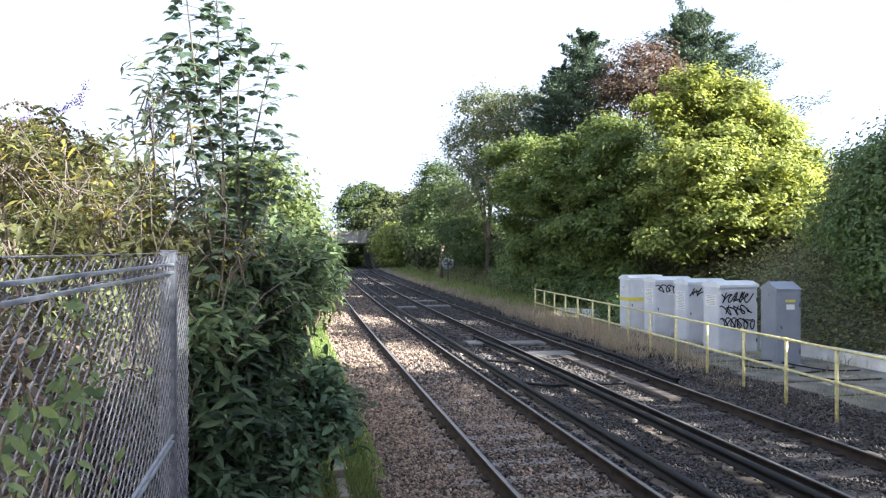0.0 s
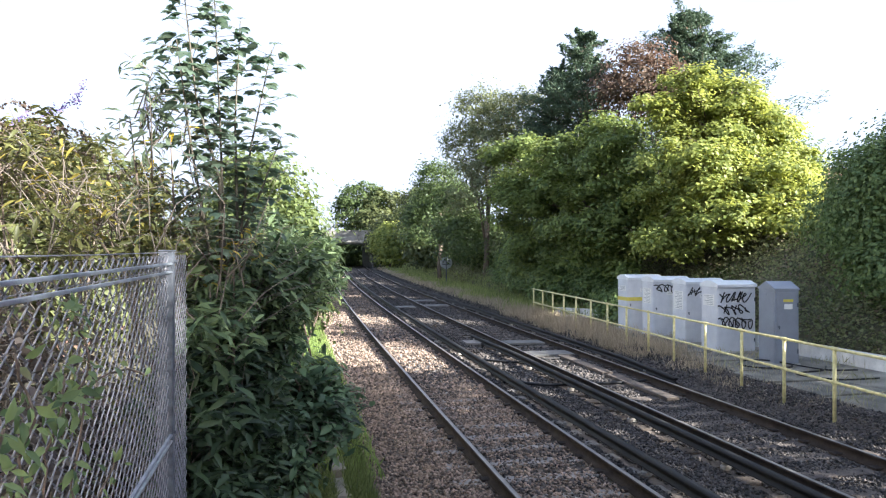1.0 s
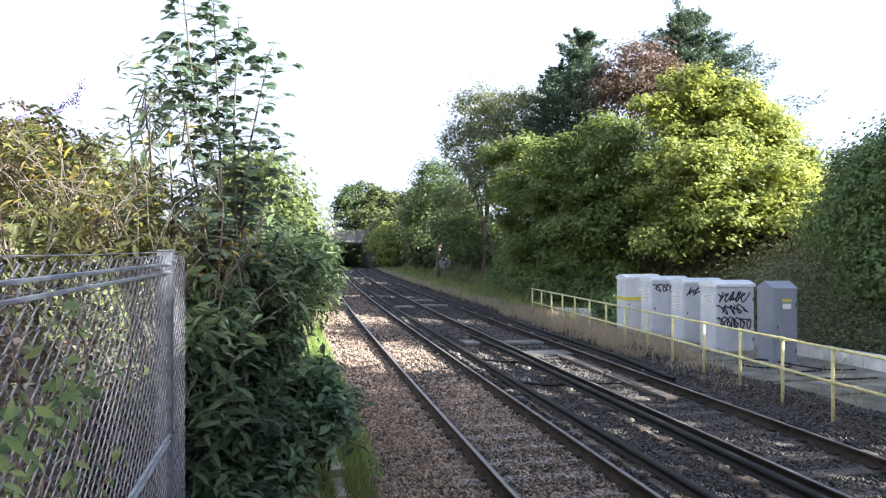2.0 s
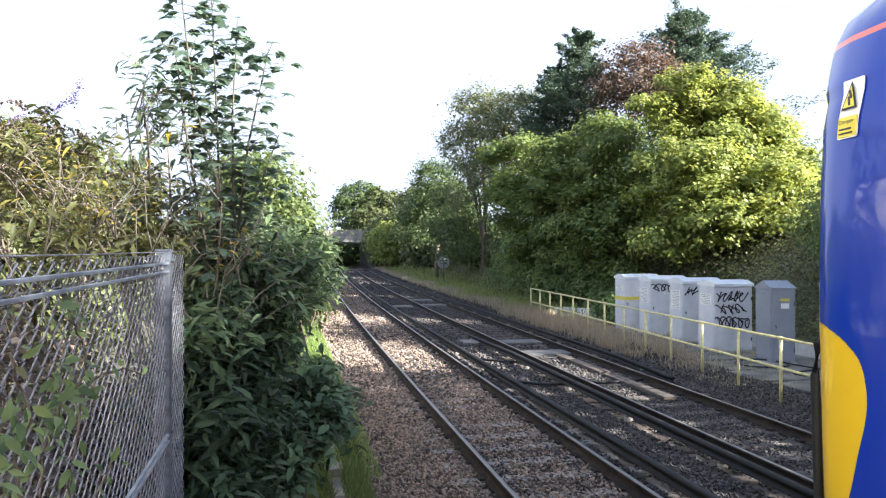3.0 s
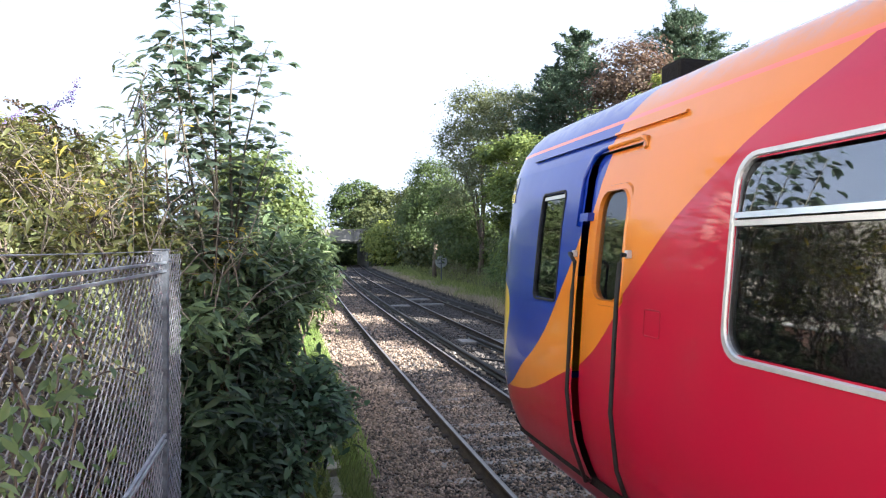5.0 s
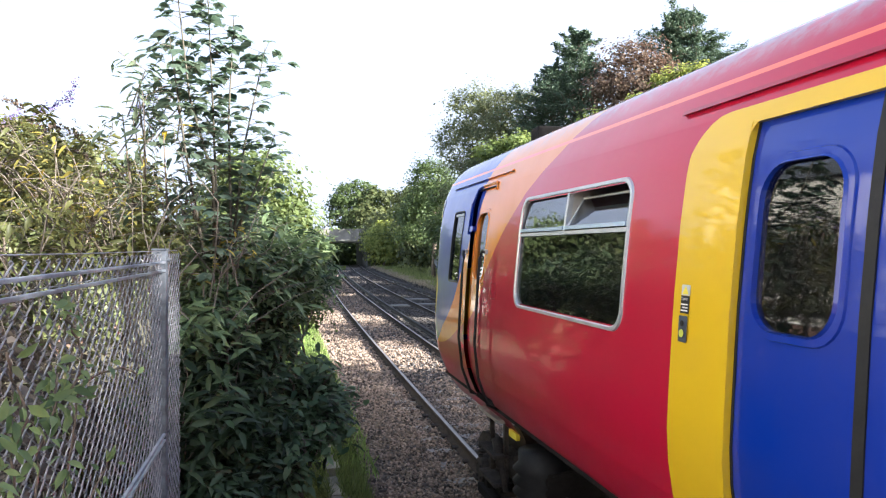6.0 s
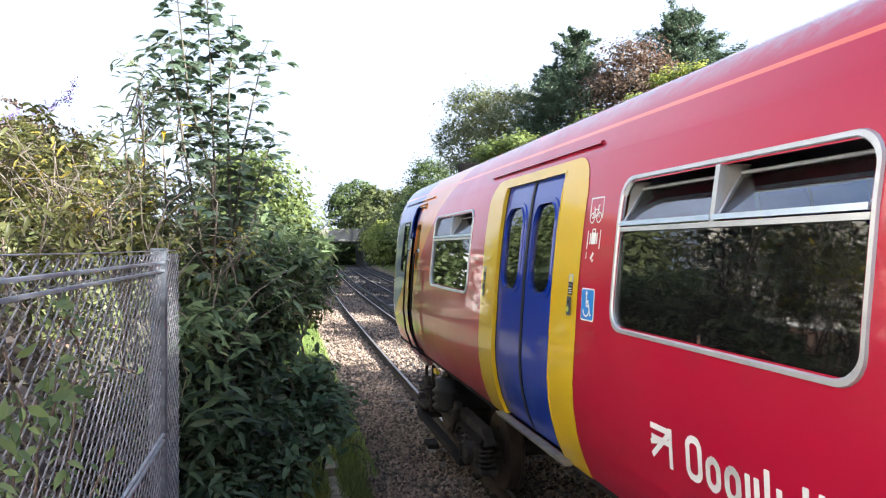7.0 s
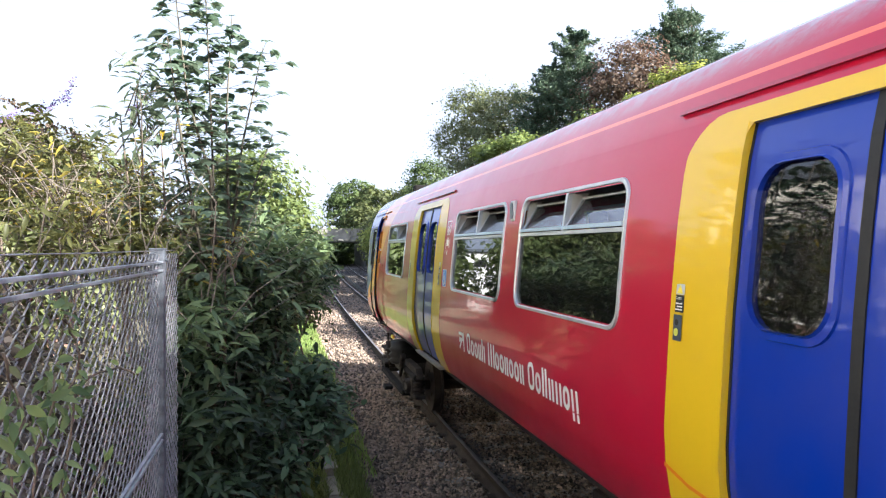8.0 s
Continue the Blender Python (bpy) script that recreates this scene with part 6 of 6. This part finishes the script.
def build_doors():
    for side in (-1, 1):
        for a, b in DOORS:
            c = (a + b) / 2
            sur = slab("door_surround", c - 1.085, c + 1.085, 1.185, 3.26, 0.25, 0.004, 0.0, P_yellow, train, holes=[(a, b, 0.9, 3.19, 0.07)], label="yellow painted surround", side=side, top_only=True)
            # jambs and head of the opening
            bar("jamb", a - 0.012, a, 1.22, 3.19, -0.10, 0.008, P_yellow, sur, side=side)
            bar("jamb", b, b + 0.012, 1.22, 3.19, -0.10, 0.008, P_yellow, sur, side=side)
            bar("head", a, b, 3.18, 3.2, -0.10, 0.006, P_yellow, sur, side=side)
            for p, q in ((a + 0.002, c - 0.022), (c + 0.022, b - 0.002)):
                w0, w1 = (p + q) / 2 - 0.225, (p + q) / 2 + 0.225
                leaf = slab("door_leaf", p, q, 1.25, 3.185, 0.01, -0.028, 0.03, P_blue, train, holes=[(w0, w1, 2.335, 3.0, 0.13)], label="blue sliding door leaf", side=side)
                e0 = p if p < c - 0.1 else q - 0.014
                bar("edge_seal", e0, e0 + 0.014, 1.25, 3.18, -0.05, -0.024, M_black, leaf, side=side)
                ring("window_seal", w0 - 0.03, w1 + 0.03, 2.305, 3.03, 0.15, 0.04, -0.019, 0.022, P_blue, leaf, side=side)
                slab("door_glass", w0 - 0.01, w1 + 0.01, 2.325, 3.01, 0.13, -0.033, 0.005, M_pane, leaf, side=side, label="dark door glass")
            bar("door_seal", c - 0.024, c + 0.024, 1.25, 3.185, -0.048, -0.021, M_black, train, "black rubber door seal", side=side)
            bar("step", a - 0.10, b + 0.10, 1.20, 1.235, -0.06, 0.07, M_step, train, "worn aluminium step board", side=side)
            bar("rain_strip", c - 1.1, c + 1.25, 3.318, 3.338, -0.004, 0.022, P_trim, train, side=side)


P_trim = plain_paint("rain_strip_red", (0.30, 0.012, 0.03))


def build_cab():
    for side in (-1, 1):
        a, b, c, d = CABWIN
        w = ring("cab_window_frame", a, b, c, d, 0.05, 0.018, 0.006, 0.03, M_black, train, "black cab window seal", side)
        slab("cab_window_pane", a + 0.02, b - 0.02, c + 0.02, d - 0.02, 0.03, -0.015, 0.005, M_pane, w, side=side)
        bar("blind", a + 0.03, b - 0.03, d - 0.055, d - 0.03, -0.013, -0.004, M_frame, w, "pale strip at the window head", side=side)
        a, b, c, d = CABDOOR
        w0, w1 = a + 0.06, a + 0.42
        door = slab("cab_door", a + 0.01, b - 0.04, c, d - 0.008, 0.06, -0.03, 0.03, M_livery, train, holes=[(w0, w1, 2.37, 3.0, 0.09)], side=side, label="orange and red cab door", top_only=True)
        ring("window_seal", w0 - 0.035, w1 + 0.035, 2.33, 3.035, 0.12, 0.04, -0.018, 0.03, P_orange, door, side=side)
        slab("door_glass", w0 - 0.01, w1 + 0.01, 2.36, 3.01, 0.09, -0.034, 0.005, M_pane, door, side=side)
        bar("door_recess", b - 0.035, b, c, d - 0.04, -0.10, -0.05, M_black, door, side=side)
        bar("hinge", b - 0.09, b + 0.03, 2.83, 2.88, -0.06, 0.012, P_blue, door, side=side)
        for v, dv in ((13.98, 0.15), (13.28, 0.03)):
            bm = bmesh.new()
            pts = [skin(v, 2.62, 0.0, side), skin(v, 2.63, 0.05, side), skin(v - dv, 2.58, 0.075, side)] + [skin(v - dv, z, 0.075, side) for z in (2.4, 2.1, 1.8, 1.5, 1.25)] + [skin(v, 1.2, 0.0, side)]
            tube(bm, pts, 0.013, 8)
            rail = part("grab_rail", bm, M_black, train, "long black grab rail", smooth=True)
            part("bracket", boxed(-0.015, 0.015, -0.015, 0.015, -0.022, 0.022, 0.006), M_frame, rail).location = skin(v, 2.63, 0.015, side)
        bar("rain_strip", 12.97, 15.1, 3.335, 3.35, -0.004, 0.02, M_livery, train, side=side)
        bm = bmesh.new()
        tube(bm, [skin(v, z, 0.004, side) for v, z in ((13.985, 2.80), (13.985, 3.10), (13.965, 3.18), (13.91, 3.24), (13.82, 3.265), (13.6, 3.27), (13.36, 3.272), (13.29, 3.255), (13.27, 3.20))], 0.017, 8)
        part("drip_moulding", bm, M_livery, train, "painted drip moulding over the cab door", smooth=True)
        ring("access_panel", 12.93, 13.09, 2.22, 2.36, 0.015, 0.008, 0.003, 0.0, P_trim, train, side=side)
    # end of the cab
    part("windscreen", boxed(-0.8, 0.8, 15.70, 15.72, 2.35, 3.05, 0.01), M_pane, train, "dark cab windscreen")
    part("front_panel", boxed(-0.85, 0.85, 15.585, 15.66, 1.15, 2.3, 0.01), P_yellow, train, "yellow cab front panel")
    bm = bmesh.new()
    tube(bm, [(-1.16, 15.60, 2.35), (-1.24, 15.60, 2.31), (-1.26, 15.59, 2.2), (-1.26, 15.565, 1.6), (-1.20, 15.55, 1.2), (-1.1, 15.52, 1.08)], 0.016, 8)
    part("front_cable", bm, M_black, train, "black jumper cable on the cab front", smooth=True)
    bm = bmesh.new()
    cyl(bm, (0, 15.55, 0.95), (0, 16.05, 0.95), 0.13, 12)
    box(bm, -0.2, 0.2, 16.0, 16.2, 0.8, 1.15, 0.03)
    part("coupler", bm, M_under, train)
    # roof pods
    for v in (14.24, -3.6):
        part("roof_vent", boxed(-0.55, 0.55, v - 0.13, v + 0.13, 3.7, 3.95, 0.03), M_under, train, "dark box vent on the roof")
    lamp_box = part("indicator_lamp", boxed(-half_width(2.98) - 0.022, -half_width(2.98) + 0.03, 5.495, 5.585, 2.88, 3.05, 0.012), M_frame, train, "small silver door indicator lamp")
    part("lens", boxed(-half_width(2.98) - 0.034, -half_width(2.98) - 0.02, 5.512, 5.568, 2.90, 3.03, 0.006), M_plate, lamp_box, "ribbed dark lamp lens")


def build_inside():
    part("floor", boxed(-1.27, 1.27, TAIL_V + 0.05, 15.3, 1.185, 1.235), M_under, train)
    part("interior_ceiling", boxed(-1.0, 1.0, TAIL_V + 0.05, 15.0, 3.32, 3.36), M_inside, train)
    part("bulkhead", boxed(-1.2, 1.2, 13.18, 13.22, 1.16, 3.3), M_inside, train)
    for v in (12.1, 11.2, 7.25, 6.4, 5.6, 4.9, 4.1, 3.4, -1.2, -2.2):
        for x in (-0.85, 0.85):
            bm = bmesh.new()
            box(bm, x - 0.42, x + 0.42, v - 0.05, v + 0.05, 1.5, 2.42, 0.04)
            box(bm, x - 0.42, x + 0.42, v - 0.05, v + 0.45, 1.5, 1.62, 0.04)
            seat = part("seat", bm, M_seat, train, "dark patterned seat")
            bm = bmesh.new()
            tube(bm, [(x - 0.42, v, 1.55), (x - 0.42, v, 2.30), (x - 0.36, v, 2.42), (x + 0.36, v, 2.42), (x + 0.42, v, 2.30), (x + 0.42, v, 1.55)], 0.022, 8)
            part("seat_edge", bm, M_grip, seat, "pale grey seat-back edge", smooth=True)


WHEELS = []


def build_running_gear():
    outline = [(-1.78, 0.60), (-1.6, 0.74), (-0.62, 0.75), (-0.44, 0.60), (0.44, 0.60), (0.62, 0.75), (1.6, 0.74), (1.78, 0.60), (1.62, 0.56), (0.66, 0.56), (0.48, 0.45), (-0.48, 0.45), (-0.66, 0.56), (-1.62, 0.56)]
    for bv in (12.7, -1.5):
        bm = bmesh.new()
        box(bm, -1.1, 1.1, bv - 0.25, bv + 0.25, 0.6, 0.85, 0.03)
        # filler block, added to stop light showing through the bogie
        box(bm, -0.6, 0.6, bv - 1.1, bv + 1.1, 0.28, 0.70, 0.05)
        bogie = part("bogie", bm, M_under, train, "grimy black bogie")
        for s in (-1, 1):
            x = s * 1.05
            bm = bmesh.new()
            for a in (x - 0.055, x + 0.055):
                bm.faces.new([bm.verts.new((a, bv + v, z)) for v, z in outline])
            bm.verts.ensure_lookup_table()
            n = len(outline)
            for k in range(n):
                bm.faces.new([bm.verts[i] for i in (k, (k + 1) % n, n + (k + 1) % n, n + k)])
            bmesh.ops.recalc_face_normals(bm, faces=bm.faces)
            part("side_frame", bm, M_gear, bogie, "dusty pressed-steel bogie side frame")
            bm = bmesh.new()
            tube(bm, [(x, bv, z) for z in (0.58, 0.64, 0.68, 0.73, 0.78, 0.83, 0.88, 0.98)], [0.20, 0.25, 0.20, 0.25, 0.20, 0.25, 0.20, 0.20], 18)
            part("air_spring", bm, M_black, bogie, "ribbed black rubber air spring", smooth=True)
            for k in (-1.32, 1.32):
                bm = bmesh.new()
                box(bm, x - 0.10, x + 0.10, bv + k - 0.17, bv + k + 0.17, 0.27, 0.55, 0.05)
                cyl(bm, (x + s * 0.09, bv + k, 0.42), (x + s * 0.17, bv + k, 0.42), 0.125, 18)
                for q in range(4):
                    a = math.pi * (0.25 + q * 0.5)
                    cyl(bm, (x + s * 0.17, bv + k + 0.085 * math.cos(a), 0.42 + 0.085 * math.sin(a)), (x + s * 0.185, bv + k + 0.085 * math.cos(a), 0.42 + 0.085 * math.sin(a)), 0.014, 8)
                box(bm, x - 0.09, x + 0.09, bv + k - 0.42, bv + k + 0.42, 0.27, 0.33, 0.02)
                part("axle_box", bm, M_gear, bogie, "dusty cast axle box")
                for o in (-0.32, 0.32):
                    bm = bmesh.new()
                    tube(bm, [(x + 0.08 * math.cos(q * 0.524), bv + k + o + 0.08 * math.sin(q * 0.524), 0.33 + 0.27 * q / 60) for q in range(61)], 0.016, 6)
                    part("coil_spring", bm, M_gear, bogie, smooth=True)
                bm = bmesh.new()
                d = 1 if k > 0 else -1
                tube(bm, [(x + s * 0.13, bv + k - d * 0.75, 0.45), (x + s * 0.13, bv + k - d * 0.62, 0.62), (x + s * 0.13, bv + k - d * 0.60, 0.645), (x + s * 0.13, bv + k - d * 0.45, 0.85)], [0.03, 0.03, 0.05, 0.05], 12)
                part("damper", bm, M_gear, bogie, smooth=True)
            bm = bmesh.new()
            box(bm, s * 1.21 - 0.05, s * 1.21 + 0.05, bv - 1.25, bv + 1.25, 0.24, 0.33, 0.015)
            for v in (-1.1, 1.1):
                box(bm, s * 1.16 - 0.06, s * 1.16 + 0.06, bv + v - 0.05, bv + v + 0.05, 0.22, 0.45, 0.01)
            box(bm, s * 1.30 - 0.08, s * 1.30 + 0.06, bv - 0.14, bv + 0.14, 0.13, 0.19, 0.01)
            part("shoe_beam", bm, M_under, bogie, "grimy timber collector-shoe beam")
        for k in (-1.32, 1.32):
            bm = bmesh.new()
            for x in (-0.7525, 0.7525):
                cyl(bm, (x - 0.065, 0, 0), (x + 0.055, 0, 0), 0.42, 32)
                s = 1 if x > 0 else -1
                cyl(bm, (x - s * 0.05, 0, 0), (x - s * 0.085, 0, 0), 0.445, 32)
                for q in range(6):
                    a = q * math.pi / 3
                    cyl(bm, (x + s * 0.05, 0.22 * math.cos(a), 0.22 * math.sin(a)), (x + s * 0.075, 0.22 * math.cos(a), 0.22 * math.sin(a)), 0.03, 8)
            cyl(bm, (-0.9, 0, 0), (0.9, 0, 0), 0.08, 14)
            w = part("wheelset", bm, M_steel, bogie, "brown-dusted steel wheelset")
            w.location = (0, bv + k, 0.42)
            WHEELS.append((w, bv + k))
    # the two lowest far-side boxes are added to keep light from under the train
    for a, b, lo, d, s in ((8.2, 10.3, 0.35, 0.5, 1), (2.2, 4.3, 0.5, 0.5, -1), (0.6, 1.4, 0.5, 0.4, -1), (5.2, 7.4, 0.35, 0.5, 1), (2.2, 4.3, 0.5, 0.5, 1)):
        part("equipment_box", boxed(min(s * 1.2, s * (1.2 - d)), max(s * 1.2, s * (1.2 - d)), a, b, lo, 1.10, 0.03), M_under, train, "grimy underfloor equipment box")
    part("solebar", boxed(-1.08, 1.08, TAIL_V + 0.1, 15.2, 1.06, 1.18, 0.02), M_under, train)
    bm = bmesh.new()
    cyl(bm, (-1.1, 11.0, 0.6), (-1.1, 13.0, 0.6), 0.05, 10)
    part("air_pipe", bm, M_under, train)
    for s in (-1, 1):
        # footsteps under the cab door
        bm = bmesh.new()
        for v in (13.40, 13.84):
            box(bm, s * 1.14 - 0.02, s * 1.14 + 0.02, v - 0.025, v + 0.025, 0.46, 1.06, 0.006)
        box(bm, s * 1.19 - 0.08, s * 1.19 + 0.08, 13.36, 13.88, 0.72, 0.75, 0.006)
        box(bm, s * 1.19 - 0.08, s * 1.19 + 0.08, 13.36, 13.88, 0.46, 0.49, 0.006)
        step = part("cab_step", bm, M_gear, train, "grimy steel footsteps below the cab door")
        part("step_edge", boxed(s * 1.21 - 0.04, s * 1.21 + 0.04, 13.30, 13.94, 1.06, 1.09, 0.006), M_step, step)
        part("step_marker", boxed(s * 1.16 - 0.02, s * 1.16 + 0.02, 13.0, 13.2, 0.98, 1.04, 0.006), M_decalyellow, step, "small yellow marker plate")


# ------------------------------------------------------------------ train: lettering and stickers
def decal(name, polys, off, material, parent, label="", side=-1):
    """Flat shapes in (v, z) laid on the body side with a vinyl's thickness."""
    bm = bmesh.new()
    for poly in polys:
        bm.faces.new([bm.verts.new(skin(v, z, off, side)) for v, z in poly])
    bmesh.ops.recalc_face_normals(bm, faces=bm.faces)
    for f in bm.faces:
        if f.normal.x * side < 0:
            f.normal_flip()
    bmesh.ops.solidify(bm, geom=bm.faces[:], thickness=0.0012)
    return part(name, bm, material, parent, label)


def stroke(pts, w, closed=False):
    out = []
    seq = list(zip(pts, pts[1:])) + ([(pts[-1], pts[0])] if closed else [])
    for (a, b), (c, d) in seq:
        l = math.hypot(c - a, d - b) or 1
        ex, ez = (c - a) / l * w * 0.3, (d - b) / l * w * 0.3
        nx, nz = -(d - b) / l * w / 2, (c - a) / l * w / 2
        out.append([(a - ex + nx, b - ez + nz), (c + ex + nx, d + ez + nz), (c + ex - nx, d + ez - nz), (a - ex - nx, b - ez - nz)])
    return out


def circle(c, r, n=18, a0=0, a1=360):
    return [(c[0] + r * math.cos(radians(a0 + (a1 - a0) * k / n)), c[1] + r * math.sin(radians(a0 + (a1 - a0) * k / n))) for k in range(n + (a1 - a0 < 360))]


def rrect(v0, v1, z0, z1, r):
    return ring_outline(v0, v1, z0, z1, r, 4)


def build_decals():
    # the operator's name: plain white shapes of the words' size, open frames and bars by turns
    v, caps, x_h, z0, w = 6.70, 0.20, 0.15, 1.635, 0.031
    for word in ("Foobl", "Wooboob", "Foilwoj"):
        for sort in word:
            wide = {"F": 0.125, "W": 0.185, "w": 0.165, "o": 0.105, "b": 0.085, "l": 0.10, "i": 0.031, "j": 0.10}[sort]
            hgt = caps if sort in "FWli" else x_h
            lo = z0 - (0.05 if sort == "j" else 0)
            if sort in "oF":
                shape = stroke(rrect(v - wide + w / 2, v - w / 2, lo + w / 2, z0 + hgt - w / 2, 0.04), w, True)
            else:
                n = {"W": 3, "w": 3, "i": 1}.get(sort, 2)
                shape = [rrect(v - (wide - w) * k / max(n - 1, 1) - w, v - (wide - w) * k / max(n - 1, 1), lo, z0 + (hgt if k == 0 or sort in "Ww" else x_h), 0.006) for k in range(n)]
            decal("letter_shape", shape, 0.004, M_decalwhite, train, "plain white shape of the name lettering")
            v -= wide + 0.027
        v -= 0.075
    mark = []
    for a, b in (((7.0, 1.80), (6.83, 1.80)), ((6.99, 1.745), (6.83, 1.745))):
        mark += stroke([a, b], 0.028)
    mark += stroke([(6.83, 1.81), (6.83, 1.64)], 0.028) + stroke([(6.99, 1.66), (6.84, 1.79)], 0.028) + stroke([(7.0, 1.72), (6.92, 1.74)], 0.025)
    decal("operator_mark", mark, 0.004, M_decalwhite, train, "white arrow-like mark")
    # pictogram panel
    pan = stroke([(7.885, 2.66), (7.885, 2.965), (7.715, 2.965), (7.715, 2.66)], 0.009)
    pan += stroke([(7.885, 2.60), (7.885, 2.635)], 0.008)
    bike = stroke(circle((7.845, 2.845), 0.03), 0.007, True) + stroke(circle((7.755, 2.845), 0.03), 0.007, True)
    bike += stroke([(7.845, 2.845), (7.825, 2.895), (7.775, 2.895), (7.80, 2.848), (7.845, 2.845)], 0.007) + stroke([(7.80, 2.848), (7.83, 2.91)], 0.007) + stroke([(7.755, 2.845), (7.778, 2.915), (7.765, 2.92)], 0.007)
    case_ = [rrect(7.77, 7.83, 2.685, 2.755, 0.008)] + stroke([(7.845, 2.69), (7.845, 2.75)], 0.012) + stroke([(7.755, 2.69), (7.755, 2.75)], 0.012) + stroke([(7.82, 2.757), (7.82, 2.775), (7.78, 2.775), (7.78, 2.757)], 0.008)
    worn = stroke([(7.815, 2.60), (7.79, 2.63)], 0.02) + stroke([(7.80, 2.585), (7.785, 2.59)], 0.012)
    decal("pictogram_panel", pan + bike + case_ + worn, 0.003, M_decalwhite, train, "white bicycle and luggage pictograms, partly worn")
    # wheelchair sticker
    edge = decal("wheelchair_sticker", [rrect(7.715, 7.895, 2.225, 2.42, 0.018)], 0.003, M_decalwhite, train, "blue and white wheelchair sticker")
    decal("sticker_face", [rrect(7.723, 7.887, 2.233, 2.412, 0.014)], 0.0055, M_decalblue, edge)
    wc = stroke(circle((7.812, 2.295), 0.042, 14, 100, 350), 0.011) + [circle((7.815, 2.39), 0.013, 12)] + stroke([(7.815, 2.372), (7.812, 2.315), (7.775, 2.312), (7.758, 2.262), (7.745, 2.265)], 0.012) + stroke([(7.812, 2.345), (7.785, 2.343)], 0.01)
    decal("sticker_symbol", wc, 0.008, M_decalwhite, edge)
    # door buttons and notices
    for v in (10.03, 8.07, 2.95, 1.0):
        plate = decal("button_plate", [rrect(v - 0.034, v + 0.034, 2.235, 2.355, 0.006)], 0.012, M_plate, train, "dark door button plate")
        decal("door_button", [circle((v, 2.275), 0.018, 16)], 0.018, M_button, plate)
        decal("door_button", [circle((v, 2.32), 0.014, 16)], 0.017, M_decalblack, plate)
        note = decal("caution_notice", [rrect(v - 0.034, v + 0.034, 2.365, 2.445, 0.003)], 0.007, M_decalblack, train, "small black and yellow caution notice")
        decal("notice_head", [rrect(v - 0.034, v + 0.034, 2.447, 2.495, 0.003)], 0.007, M_sign, note)
        decal("warning_triangle", [[(v, 2.492), (v - 0.024, 2.452), (v + 0.024, 2.452)]], 0.009, M_decalyellow, note)
        text_decal("notice_word", "Caution", v + 0.03, 2.425, 0.052, 0.014, 0.009, M_decalwhite, note)
        decal("notice_lines", [rrect(v - 0.026, v + 0.028 - 0.012 * (k % 2), 2.375 + k * 0.014, 2.381 + k * 0.014, 0.001) for k in range(3)], 0.009, M_decalwhite, note)
    # electric warning plate at the cab corner
    st = slab("danger_plate", 15.2818, 15.3508, 3.035, 3.245, 0.006, 0.006, 0.002, M_decalwhite, train, label="white and yellow electrical danger plate")
    slab("danger_band", 15.2842, 15.3484, 3.040, 3.110, 0.004, 0.009, 0.002, M_decalyellow, st)
    decal("danger_triangle", [[(15.3160, 3.235), (15.2890, 3.135), (15.3430, 3.135)]], 0.013, M_decalblack, st)
    decal("danger_triangle", [[(15.3160, 3.220), (15.2962, 3.142), (15.3358, 3.142)]], 0.0155, M_decalyellow, st)
    decal("danger_flash", stroke([(15.3202, 3.200), (15.3112, 3.175), (15.3202, 3.178), (15.3136, 3.150)], 0.007), 0.018, M_decalblack, st)
    text_decal("danger_word", "Danger", 15.3436, 3.087, 0.054, 0.017, 0.0125, M_decalblack, st)
    decal("danger_lines", [rrect(15.2938 + 0.006 * k, 15.3418, 3.049 + 0.015 * k, 3.055 + 0.015 * k, 0.001) for k in range(2)], 0.0125, M_decalblack, st)
    # thin orange lines low on the yellow panels
    for a, b in DOORS[1:]:
        c = (a + b) / 2
        decal("panel_line", stroke([(c + 1.084, 1.645), (c + 0.9, 1.60), (c + 0.72, 1.585)], 0.02), 0.008, P_orange, train)


def text_decal(name, body, v0, z0, width, height, off, material, parent):
    cu = bpy.data.curves.new(name, "FONT")
    cu.body = body
    ob = bpy.data.objects.new(name, cu)
    scene.collection.objects.link(ob)
    bpy.context.view_layer.update()
    me = bpy.data.meshes.new_from_object(ob.evaluated_get(bpy.context.evaluated_depsgraph_get()))
    bpy.data.objects.remove(ob)
    co = np.array([v.co[:] for v in me.vertices])
    sx, sy = width / np.ptp(co[:, 0]), height / np.ptp(co[:, 1])
    for v in me.vertices:
        v.co = skin(v0 - (v.co.x - co[:, 0].min()) * sx, z0 + v.co.y * sy, off)
    return part_mesh(name, me, material, parent)


build_shell()
build_windows()
build_doors()
build_cab()
build_inside()
build_running_gear()
build_decals()


# ------------------------------------------------------------------ motion
def travelled(t):
    """Where the train's zero stands along the line: at rest, then drawing away."""
    t = max(t, 1.366)
    return ((-0.00465331 * t + 0.374166) * t - 0.996668) * t - 13.624096


def train_pose(t):
    s = travelled(t)
    ya, yb = s - 1.5, s + 12.7
    xa, xb = 3.1525 + tx(ya), 3.1525 + tx(yb)
    return pose(xa + (xb - xa) * 1.5 / 14.2, s, 0, 0, 0, -math.degrees(math.atan2(xb - xa, yb - ya)))


def motions():
    times = [k / 10 for k in range(81)]
    walk(train, [(t, train_pose(t)) for t in times])
    for wheel, v in WHEELS:
        walk(wheel, [(t, pose(0, v, 0.42, -math.degrees((travelled(t) + 14.3) / 0.42), 0, 0)) for t in times])


motions()
